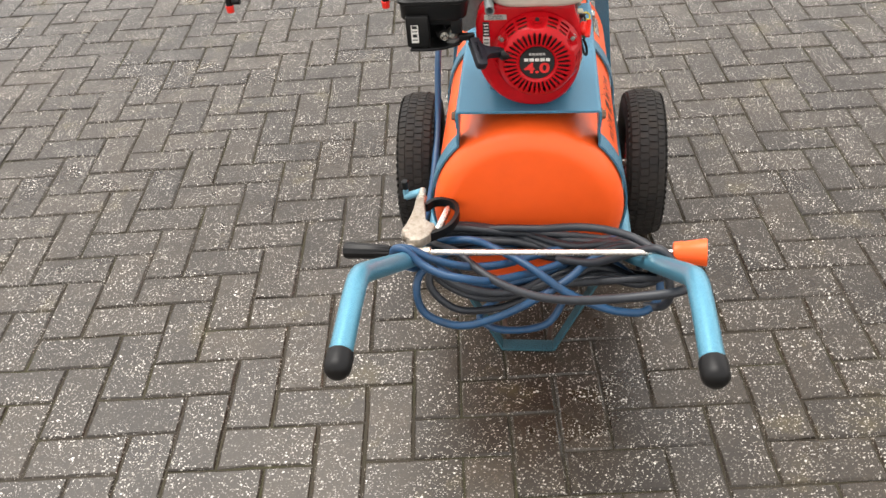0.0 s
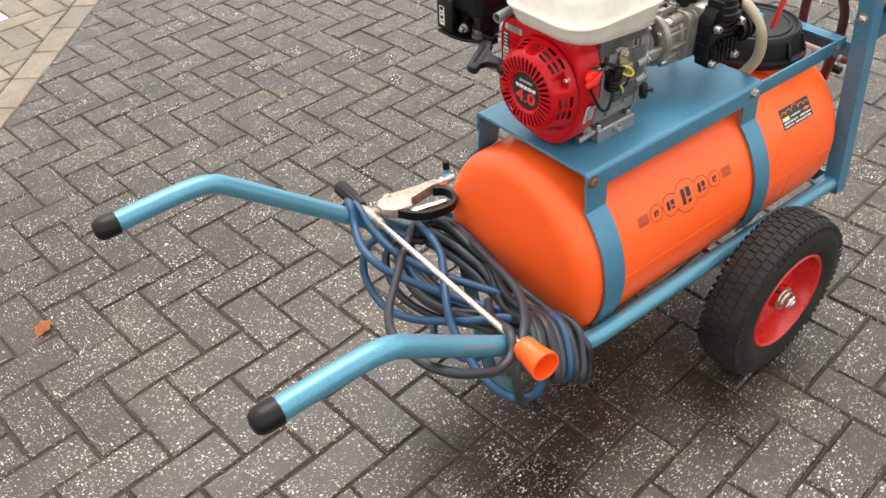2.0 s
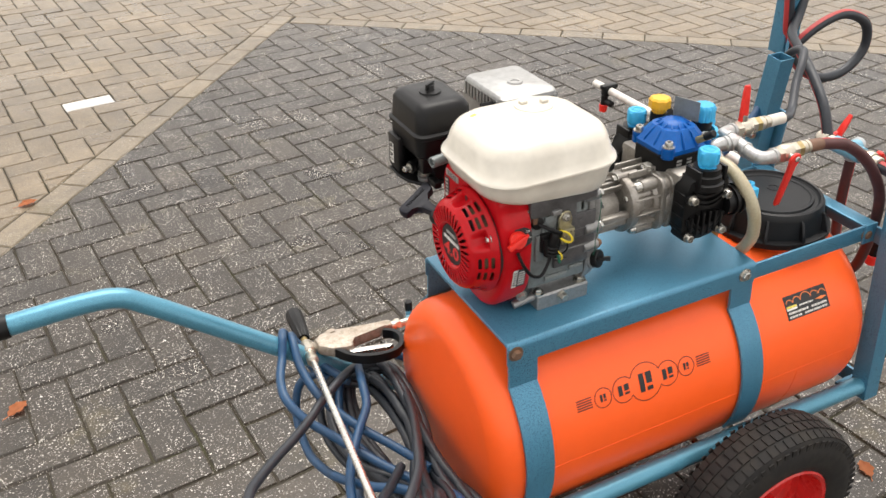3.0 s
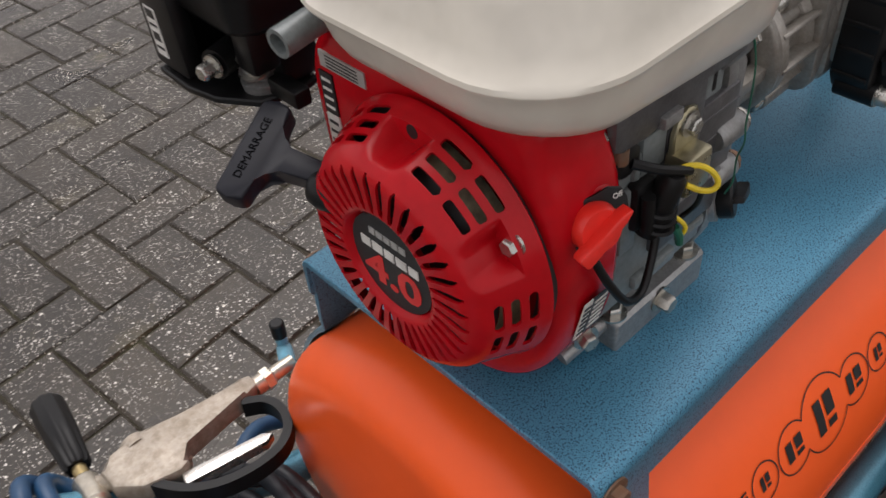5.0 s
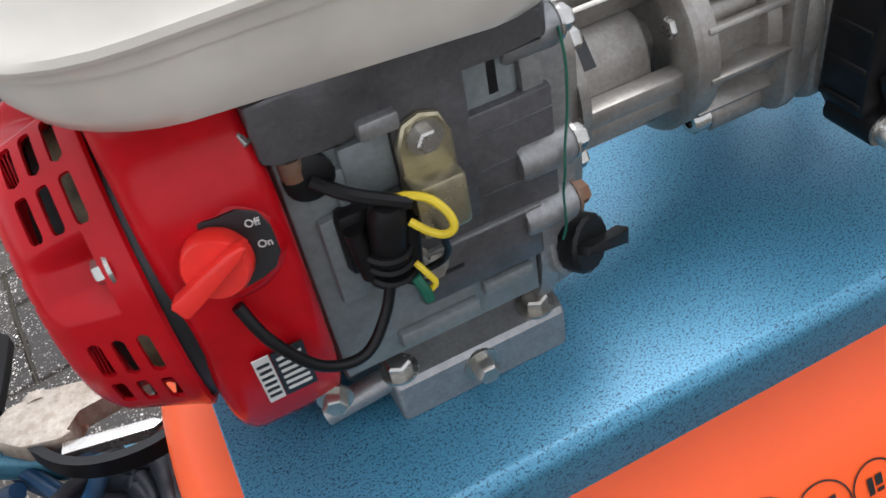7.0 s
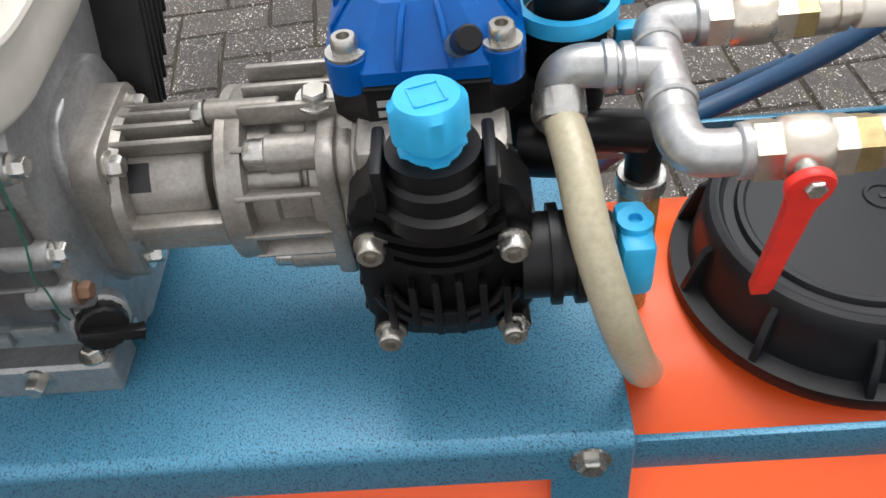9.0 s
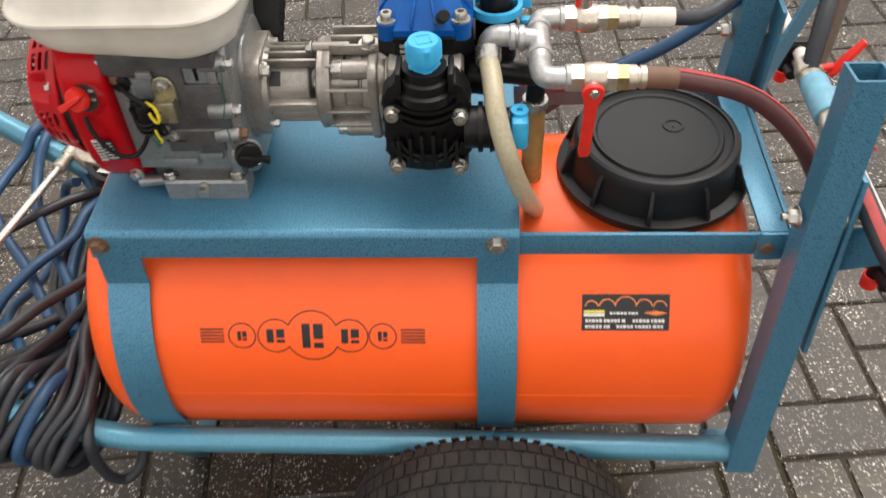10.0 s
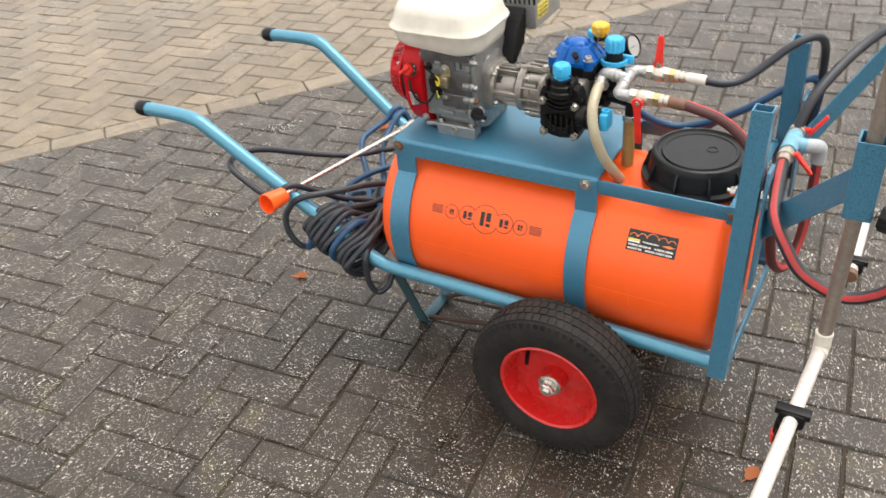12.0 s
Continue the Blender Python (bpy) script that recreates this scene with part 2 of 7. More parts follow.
M_CLEAR = surface("braided_pvc_hose", (0.43, 0.385, 0.265), 0.35, 0, (0.30, 0.22, 0.10), 0.4, 300.0, 12.0, 0.2, coat=0.3)
M_AMBER = surface("amber_pvc_tube", (0.36, 0.21, 0.07), 0.3, 0, (0.2, 0.1, 0.03), 0.4, 120.0, 20.0, 0.1, coat=0.3)
M_STAINLESS = surface("dull_stainless_tube", (0.36, 0.31, 0.265), 0.42, 0.7, (0.2, 0.13, 0.08), 0.5, 120.0, 12.0, 0.1)
M_WHITEPIPE = surface("white_boom_tube", (0.70, 0.67, 0.62), 0.35, 0.25, (0.42, 0.36, 0.29), 0.3, 90.0, 20.0, 0.05)
M_PVC = surface("grey_pvc_fitting", (0.38, 0.41, 0.42), 0.4, 0, (0.25, 0.24, 0.22), 0.3, 90.0, 20.0, 0.05)
M_PALEBLUE = surface("pale_blue_fitting", (0.16, 0.38, 0.50), 0.4, 0, (0.2, 0.24, 0.26), 0.3, 90.0, 20.0, 0.05)
M_TAPE = surface("white_hose_sleeve", (0.66, 0.62, 0.54), 0.5, 0, (0.4, 0.34, 0.25), 0.4, 90.0, 30.0, 0.05)
M_MAROON = surface("worn_maroon_hose", (0.085, 0.026, 0.024), 0.5, 0, (0.035, 0.022, 0.02), 0.5, 90.0, 25.0, 0.15)
M_BROWN = surface("brown_worn_hose_end", (0.17, 0.085, 0.05), 0.6, 0, (0.10, 0.08, 0.07), 0.5, 90.0, 30.0, 0.15)
M_MUFFLER = surface("grey_muffler_steel", (0.40, 0.40, 0.39), 0.45, 0.7, (0.26, 0.24, 0.22), 0.35, 90.0, 20.0, 0.1)
M_LEAF = surface("dead_leaf", (0.50, 0.17, 0.06), 0.7, 0, (0.30, 0.10, 0.04), 0.4, 120.0, 60.0, 0.3)
M_PAPER = surface("white_label_print", (0.72, 0.70, 0.66), 0.45, 0, (0.5, 0.45, 0.38), 0.2, 90.0, 30.0, 0.0)
M_INK = surface("black_label_print", (0.012, 0.012, 0.013), 0.4, 0, (0.04, 0.04, 0.04), 0.2, 90.0, 30.0, 0.0)
M_SILVER = surface("grey_label_print", (0.45, 0.44, 0.42), 0.4, 0.3, (0.3, 0.28, 0.25), 0.2, 90.0, 30.0, 0.0)
M_REDINK = surface("red_label_print", (0.70, 0.03, 0.03), 0.4, 0, (0.3, 0.03, 0.03), 0.2, 90.0, 30.0, 0.0)
M_LOGOORANGE = surface("orange_label_print", (0.85, 0.22, 0.05), 0.4, 0, (0.4, 0.1, 0.03), 0.2, 90.0, 30.0, 0.0)
M_YELLOWINK = surface("yellow_label_print", (0.75, 0.62, 0.10), 0.4, 0, (0.4, 0.3, 0.05), 0.2, 90.0, 30.0, 0.0)
M_SENSOR = surface("yellow_passivated_steel", (0.44, 0.40, 0.27), 0.30, 0.85, (0.25, 0.2, 0.1), 0.4, 150.0, 35.0, 0.15)
M_GRIP = surface("blue_black_plastic", (0.011, 0.012, 0.018), 0.40, 0, (0.022, 0.022, 0.026), 0.2, 120.0, 18.0, 0.1, gloss=0.28)
M_LETTER = surface("sunk_dark_lettering", (0.004, 0.004, 0.005), 0.8, 0, (0.006, 0.006, 0.007), 0.2, 90.0, 15.0, 0.0, gloss=0.05)
M_MESHY = surface("fan_screen_mesh", (0.24, 0.20, 0.12), 0.6, 0.2, (0.012, 0.011, 0.010), 1.0, 320.0, 24.0, 0.6)

# ---- mesh helpers ----
PLACE = {}


def thing(name, base, label, category, group=""):
    """An Empty at the base of a thing, which holds its parts."""
    ob = new(name)
    ob.empty_display_size = 0.05
    ob.location = base
    PLACE[ob] = Matrix.Translation(base)
    return tagged(ob, label, category, group)


def part(name, bm, material, parent=None, label="", smooth=True, angle=40.0):
    """One bmesh, in world coordinates, as one mesh object under a thing or a part."""
    me = bpy.data.meshes.new(name)
    bmesh.ops.recalc_face_normals(bm, faces=bm.faces)
    bm.to_mesh(me)
    bm.free()
    me.materials.append(material)
    if smooth:
        me.shade_smooth()
        me.set_sharp_from_angle(angle=radians(angle))
    ob = new(name, me)
    PLACE[ob] = Matrix.Identity(4)
    if parent is not None:
        ob.parent = parent
        ob.matrix_parent_inverse = PLACE[parent].inverted()
    return tagged(ob, label)


def V(*a):
    return Vector(a)


def basis(axis, up=None):
    """Two vectors square to axis."""
    a = Vector(axis).normalized()
    u = Vector(up) if up is not None else (V(0, 0, 1) if abs(a.z) < 0.9 else V(1, 0, 0))
    u = (u - a * u.dot(a)).normalized()
    return a.cross(u).normalized(), u


def ring_loft(bm, rings, closed=False, caps=True):
    """Joins rings of equally many vertices by quads."""
    made = [[bm.verts.new(p) for p in ring] for ring in rings]
    n = len(made[0])
    pairs = list(zip(made, made[1:])) + ([(made[-1], made[0])] if closed else [])
    for a, b in pairs:
        for k in range(n):
            bm.faces.new((a[k], a[(k + 1) % n], b[(k + 1) % n], b[k]))
    if caps and not closed:
        bm.faces.new(made[0][::-1])
        bm.faces.new(made[-1])
    return made


def rod(bm, p0, p1, r, r2=None, seg=20, chamfer=0.0):
    p0, p1 = Vector(p0), Vector(p1)
    r2 = r if r2 is None else r2
    d = (p1 - p0).normalized()
    u, w = basis(d)
    prof = [(0, r - chamfer), (chamfer, r), ((p1 - p0).length - chamfer, r2), ((p1 - p0).length, r2 - chamfer)] if chamfer else [(0, r), ((p1 - p0).length, r2)]
    ring_loft(bm, [[p0 + d * s + (u * math.cos(2 * math.pi * k / seg) + w * math.sin(2 * math.pi * k / seg)) * q for k in range(seg)] for s, q in prof])


def lathe(bm, origin, axis, profile, seg=32, caps=True):
    """profile: (distance along the axis, radius) pairs."""
    o, d = Vector(origin), Vector(axis).normalized()
    u, w = basis(d)
    ring_loft(bm, [[o + d * s + (u * math.cos(2 * math.pi * k / seg) + w * math.sin(2 * math.pi * k / seg)) * max(q, 1e-5) for k in range(seg)] for s, q in profile], caps=caps)


def ring_tube(bm, origin, axis, profile, seg=32):
    """A closed profile turned round an axis: a ring with a hole."""
    o, d = Vector(origin), Vector(axis).normalized()
    u, w = basis(d)
    rows = [[o + d * s + (u * math.cos(2 * math.pi * k / seg) + w * math.sin(2 * math.pi * k / seg)) * q for k in range(seg)] for s, q in profile]
    ring_loft(bm, rows, closed=True)


def smooth_path(points, steps=8, closed=False):
    """A Catmull-Rom path through the points."""
    p = [Vector(q) for q in points]
    n = len(p)
    out = []
    for i in range(n if closed else n - 1):
        a, b, c, d = (p[(i - 1) % n], p[i], p[(i + 1) % n], p[(i + 2) % n]) if closed else (p[max(i - 1, 0)], p[i], p[i + 1], p[min(i + 2, n - 1)])
        for k in range(steps):
            t = k / steps
            out.append(0.5 * ((2 * b) + (c - a) * t + (2 * a - 5 * b + 4 * c - d) * t * t + (3 * b - a - 3 * c + d) * t ** 3))
    if not closed:
        out.append(p[-1])
    return out


def sweep(bm, path, r, seg=10, closed=False, caps=True, sectors=None):
    """A tube along a path, with frames carried along it. sectors: (first, last) sides to keep, for a stripe."""
    n = len(path)
    tang = [(path[(i + 1) % n] - path[i - 1]) if closed else (path[min(i + 1, n - 1)] - path[max(i - 1, 0)]) for i in range(n)]
    u, w = basis(tang[0])
    rings = []
    for p, t in zip(path, tang):
        t = t.normalized()
        u = (u - t * u.dot(t)).normalized()
        w = t.cross(u)
        ks = range(seg) if sectors is None else range(sectors[0], sectors[1] + 1)
        rings.append([p + (u * math.cos(2 * math.pi * k / seg) + w * math.sin(2 * math.pi * k / seg)) * r for k in ks])
    if sectors is None:
        ring_loft(bm, rings, closed=closed, caps=caps)
    else:
        made = [[bm.verts.new(p) for p in ring] for ring in rings]
        for a, b in zip(made, made[1:]):
            for k in range(len(a) - 1):
                bm.faces.new((a[k], a[k + 1], b[k + 1], b[k]))


def block(bm, centre, size, bevel=0.0, turn=None, seg=2):
    """A box with rounded edges."""
    m = Matrix.Translation(centre) @ (turn.to_4x4() if turn is not None else Matrix.Identity(4)) @ Matrix.Diagonal((*size, 1))
    made = bmesh.ops.create_cube(bm, size=1, matrix=m)["verts"]
    if bevel:
        edges = list({e for v in made for e in v.link_edges})
        bmesh.ops.bevel(bm, geom=edges, offset=bevel, segments=seg, affect="EDGES", profile=0.5)


def prism(bm, outline, origin, u, w, depth, bevel=0.0, seg=2):
    """A flat outline, in the plane of u and w, given a thickness along u x w, with rounded rims."""
    u, w, o = Vector(u), Vector(w), Vector(origin)
    n = u.cross(w).normalized()
    a = [bm.verts.new(o + u * x + w * y) for x, y in outline]
    b = [bm.verts.new(o + u * x + w * y + n * depth) for x, y in outline]
    k = len(outline)
    f0, f1 = bm.faces.new(a[::-1]), bm.faces.new(b)
    for i in range(k):
        bm.faces.new((a[i], a[(i + 1) % k], b[(i + 1) % k], b[i]))
    if bevel:
        bmesh.ops.bevel(bm, geom=list(f0.edges) + list(f1.edges), offset=bevel, segments=seg, affect="EDGES", profile=0.5)


def rounded(w, h, r, n=6):
    """The outline of a rectangle with round corners."""
    out = []
    for cx, cy, a0 in ((w / 2 - r, h / 2 - r, 0), (-w / 2 + r, h / 2 - r, 90), (-w / 2 + r, -h / 2 + r, 180), (w / 2 - r, -h / 2 + r, 270)):
        out += [(cx + r * math.cos(radians(a0 + 90 * k / n)), cy + r * math.sin(radians(a0 + 90 * k / n))) for k in range(n + 1)]
    return out


def hexbolt(bm, at, axis, r=0.0065, h=0.005, washer=True):
    a = Vector(axis).normalized()
    p = Vector(at)
    if washer:
        rod(bm, p, p + a * 0.0015, r * 1.45, seg=20)
        p = p + a * 0.0015
    u, w = basis(a)
    hexa = [[p + a * s + (u * math.cos(math.pi / 3 * k) + w * math.sin(math.pi / 3 * k)) * q for k in range(6)] for s, q in ((0, r), (h * 0.8, r), (h, r * 0.82))]
    ring_loft(bm, hexa)


def capscrew(bm, at, axis, r=0.005, h=0.007):
    """A round-headed screw with a sunk socket."""
    lathe(bm, at, axis, [(0, r), (h * 0.85, r), (h, r * 0.85), (h, r * 0.5), (h * 0.5, r * 0.45)], 16)


def bm_new():
    return bmesh.new()


def lettering(text, size, m, material, parent, name="lettering", thick=0.0003, bold=0.0):
    """Words in the built-in font as a mesh."""
    cu = bpy.data.curves.new("words", "FONT")
    cu.body, cu.size, cu.extrude, cu.offset = text, size, thick, bold
    cu.align_x, cu.align_y = "CENTER", "CENTER"
    cu.resolution_u = 3
    ob = bpy.data.objects.new("words", cu)
    scene.collection.objects.link(ob)
    dg = bpy.context.evaluated_depsgraph_get()
    me = bpy.data.meshes.new_from_object(ob.evaluated_get(dg))
    bpy.data.objects.remove(ob)
    bm = bm_new()
    bm.from_mesh(me)
    bm.transform(m)
    return part(name, bm, material, parent, smooth=False)


def facing(at, right, up):
    """A pose whose x is right and whose y is up, for flat prints."""
    r, u = Vector(right).normalized(), Vector(up).normalized()
    n = r.cross(u)
    return Matrix.Translation(at) @ Matrix((r, u, n)).transposed().to_4x4()


# ---- the cart: frame, handles, platform, wheels ----
TANK_Z, TANK_R, TANK_X0, TANK_X1 = 0.39, 0.197, -0.402, 0.414
AXLE = (0.097, 0.19)

cart = thing("sprayer_cart", (0.097, 0, 0), "blue hammer-painted two-wheeled steel sprayer cart with handles", "cart")


def handle_and_rail(side):
    """One bent tube: grip, bend, slope and long bottom rail."""
    y = side
    pts = [(-1.012, y * 0.248, 0.6285), (-0.90, y * 0.249, 0.632), (-0.843, y * 0.249, 0.626), (-0.803, y * 0.246, 0.602), (-0.72, y * 0.238, 0.540),
           (-0.60, y * 0.225, 0.450), (-0.48, y * 0.212, 0.361), (-0.425, y * 0.206, 0.322), (-0.385, y * 0.204, 0.303), (-0.33, y * 0.204, 0.298), (-0.1, y * 0.204, 0.296), (0.15, y * 0.204, 0.292), (0.41, y * 0.204, 0.286)]
    bm = bm_new()
    sweep(bm, smooth_path(pts, 6), 0.0168, 20)
    tube = part("handle_tube", bm, M_BLUETUBE, cart)
    bm = bm_new()
    d = V(-1, 0, -0.02).normalized()
    lathe(bm, (-1.003, y * 0.248, 0.6288), d, [(0, 0.0172), (0.0, 0.0188), (0.002, 0.0193), (0.022, 0.0193), (0.030, 0.0178), (0.036, 0.013), (0.038, 0.006), (0.0385, 0)], 28)
    part("grip_cap", bm, M_BLACK, tube, "black rubber end cap")


for s in (-1, 1):
    handle_and_rail(s)


def platform():
    """Channel-shaped engine plate with folded side skirts."""
    x0, x1, h, top, low, t, r = -0.353, 0.129, 0.1415, 0.618, 0.580, 0.0045, 0.009
    half = [(h, low), (h, top - r)] + [(h - r + r * math.cos(radians(a)), top - r + r * math.sin(radians(a))) for a in (22, 45, 67, 90)]
    inner = [(h - t, low), (h - t, top - r)] + [(h - r + (r - t) * math.cos(radians(a)), top - r + (r - t) * math.sin(radians(a))) for a in (22, 45, 67, 90)]
    out = half + [(-a, b) for a, b in half[::-1]] + [(-a, b) for a, b in inner] + inner[::-1]
    bm = bm_new()
    prism(bm, out, (x0, 0, 0), (0, 1, 0), (0, 0, 1), x1 - x0, 0.0008, 1)
    plate = part("engine_platform", bm, M_BLUE, cart, "blue speckled folded steel plate", angle=30)
    for x, rust in ((-0.340, M_RUSTY), (0.104, M_STEEL)):
        for s in (-1, 1):
            bm = bm_new()
            hexbolt(bm, (x, s * h, 0.601), (0, s, 0), 0.0085, 0.0065)
            part("bolt", bm, rust, plate)


platform()


def strap(x0, x1, side):
    """A flat band from the platform, round the flank of the tank, to the rail."""
    path = [(0.1355, 0.612), (0.1355, 0.575), (0.138, 0.548)]
    a0, a1 = math.degrees(math.asin((0.535 - TANK_Z) / (TANK_R + 0.003))), -27.0
    path += [((TANK_R + 0.003) * math.cos(radians(a0 + (a1 - a0) * k / 14)), TANK_Z + (TANK_R + 0.003) * math.sin(radians(a0 + (a1 - a0) * k / 14))) for k in range(15)]
    bm = bm_new()
    rings = []
    for i, (y, z) in enumerate(path):
        p, q = path[max(i - 1, 0)], path[min(i + 1, len(path) - 1)]
        n = V(q[1] - p[1], -(q[0] - p[0]), 0).normalized()
        n = n if n.x > 0 else -n
        oy, oz = y + n.x * 0.0045, z + n.y * 0.0045
        rings.append([(x0, side * y, z), (x1, side * y, z), (x1, side * oy, oz), (x0, side * oy, oz)])
    ring_loft(bm, rings)
    part("strap", bm, M_BLUE, cart, angle=30)


for s in (-1, 1):
    strap(-0.350, -0.300, s)
    strap(0.082, 0.129, s)


def upright(side):
    """Slanting square post with an open top, and the bar that ties it to the platform."""
    p0, p1 = V(0.420, side * 0.208, 0.262), V(0.426, side * 0.156, 0.832)
    d = (p1 - p0).normalized()
    u, w = V(1, 0, 0), d.cross(V(1, 0, 0)).normalized()
    bm = bm_new()
    o = [(0.0175, 0.0175), (-0.0175, 0.0175), (-0.0175, -0.0175), (0.0175, -0.0175)]
    n = [(a * 0.84, b * 0.84) for a, b in o]
    at = lambda base, sq: [base + u * a + w * b for a, b in sq]
    ring_loft(bm, [at(p1 - d * 0.12, n), at(p1, n), at(p1, o), at(p0, o)], caps=True)
    post = part("post", bm, M_BLUE, cart, angle=30)
    bm = bm_new()
    hexbolt(bm, (0.395, side * 0.139, 0.597), (0, side, 0), 0.0085, 0.006)
    bm2 = bm_new()
    block(bm2, (0.262, side * 0.1365, 0.598), (0.272, 0.005, 0.031), 0.001)
    bar = part("tie_bar", bm2, M_BLUE, cart, angle=30)
    part("bolt", bm, M_RUSTY, bar)
    bm = bm_new()
    block(bm, (0.400, side * 0.141, 0.598), (0.03, 0.005, 0.04), 0.002)
    part("tie_lug", bm, M_BLUE, cart)
    for x, ax in ((0.402, -1), (0.445, 1)):
        bm = bm_new()
        q = p0 + d * 0.41
        hexbolt(bm, (x, q.y, q.z), (ax, 0, 0), 0.008, 0.009)
        rod(bm, (x, q.y, q.z), (x + ax * 0.016, q.y, q.z), 0.004, seg=12)
        part("pivot_bolt", bm, M_STEEL, post)
    bm = bm_new()
    block(bm, (0.404, side * 0.19, 0.283), (0.06, 0.03, 0.006), 0.001)
    part("gusset", bm, M_BLUE, cart)


for s in (-1, 1):
    upright(s)

bm = bm_new()
block(bm, (0.428, 0, 0.585), (0.006, 0.31, 0.032), 0.001)
part("cross_bar", bm, M_BLUE, cart)
bm = bm_new()
block(bm, (0.402, 0, 0.612), (0.03, 0.27, 0.005), 0.001)
part("cross_bar", bm, M_BLUE, cart)
bm = bm_new()
block(bm, (0.432, 0, 0.272), (0.006, 0.40, 0.035), 0.001)
part("cross_bar", bm, M_BLUE, cart)


def boom_arm(side):
    """Plate arm from the post to a clamping sleeve on the boom pole."""
    a, b = V(0.452, side * 0.152, 0.600), V(0.600, side * 0.302, 0.815)
    d = (b - a).normalized()
    w = V(0, 0, 1)
    bm = bm_new()
    n = d.cross(w).normalized() * 0.004
    L = (b - a).length
    for_plate = [(0, -0.035), (L, -0.030), (L, 0.030), (0, 0.030)]
    prism(bm, for_plate, a - n / 2, d, w, 0.004, 0.0008, 1)
    arm = part("boom_arm", bm, M_BLUE, cart, angle=30)
    bm = bm_new()
    block(bm, (0.452, side * 0.165, 0.60), (0.006, 0.045, 0.24), 0.001, Matrix.Rotation(side * radians(5.2), 3, "X"))
    part("arm_plate", bm, M_BLUE, arm)
    bm = bm_new()
    o = rounded(0.042, 0.042, 0.003, 2)
    i = rounded(0.036, 0.036, 0.002, 2)
    c = V(0.6065, side * 0.318, 0)
    lv = lambda sq, z: [c + V(p, q, z) for p, q in sq]
    ring_loft(bm, [lv(i, 0.765), lv(i, 0.893), lv(o, 0.893), lv(o, 0.765)], closed=True)
    sleeve = part("sleeve", bm, M_BLUE, arm, angle=30)
    for z in (0.777, 0.877):
        bm = bm_new()
        q = V(0.628, side * 0.328, z)
        ax = V(1, side * 0.35, 0).normalized()
        rod(bm, q, q + ax * 0.02, 0.004, seg=12)
        hexbolt(bm, q, ax, 0.008, 0.006, False)
        part("clamp_screw", bm, M_STEEL, sleeve)
        bm = bm_new()
        u, v = basis(ax)
        rings = []
        for sdist, rr in ((0.012, 0.017), (0.014, 0.0225), (0.03, 0.0225), (0.034, 0.018)):
            rings.append([q + ax * sdist + (u * math.cos(2 * math.pi * k / 36) + v * math.sin(2 * math.pi * k / 36)) * (rr - (0.002 if k % 4 < 2 else 0)) for k in range(36)])
        ring_loft(bm, rings)
        part("star_knob", bm, M_BLACK, sleeve, "black plastic clamping knob")


for s in (-1, 1):
    boom_arm(s)


def stand():
    """Parking stand: two flat legs leaning in to a bar on the ground, tied back to the axle."""
    for s in (-1, 1):
        bm = bm_new()
        a, b = V(-0.362, s * 0.195, 0.285), V(-0.388, s * 0.062, 0.004)
        d = (b - a).normalized()
        prism(bm, [(0, -0.016), ((b - a).length, -0.016), ((b - a).length, 0.016), (0, 0.016)], a, d, V(1, 0, 0), 0.005 * s, 0.0006, 1)
        part("stand_leg", bm, M_STAND, cart, "blue flat steel leg, shade painted in", angle=30)
        bm = bm_new()
        rod(bm, (-0.375, s * 0.048, 0.016), (0.06, s * 0.13, 0.175), 0.006, seg=12)
        part("brace", bm, M_DARKRUST, cart, "rusty round steel brace")
    bm = bm_new()
    block(bm, (-0.388, 0, 0.005), (0.032, 0.118, 0.006), 0.001)
    part("stand_bar", bm, M_STAND, cart, "blue bar on the ground, shade painted in")


stand()

bm = bm_new()
rod(bm, (AXLE[0], -0.33, AXLE[1]), (AXLE[0], 0.33, AXLE[1]), 0.0105, seg=20)
part("axle", bm, M_STEEL, cart)
for s in (-1, 1):
    bm = bm_new()
    prism(bm, [(-0.035, 0.10), (0.035, 0.10), (0.018, -0.022), (-0.018, -0.022)], (AXLE[0], s * 0.205, AXLE[1]), (1, 0, 0), (0, 0, 1), 0.006, 0.0006, 1)
    part("axle_bracket", bm, M_BLUE, cart, angle=30)


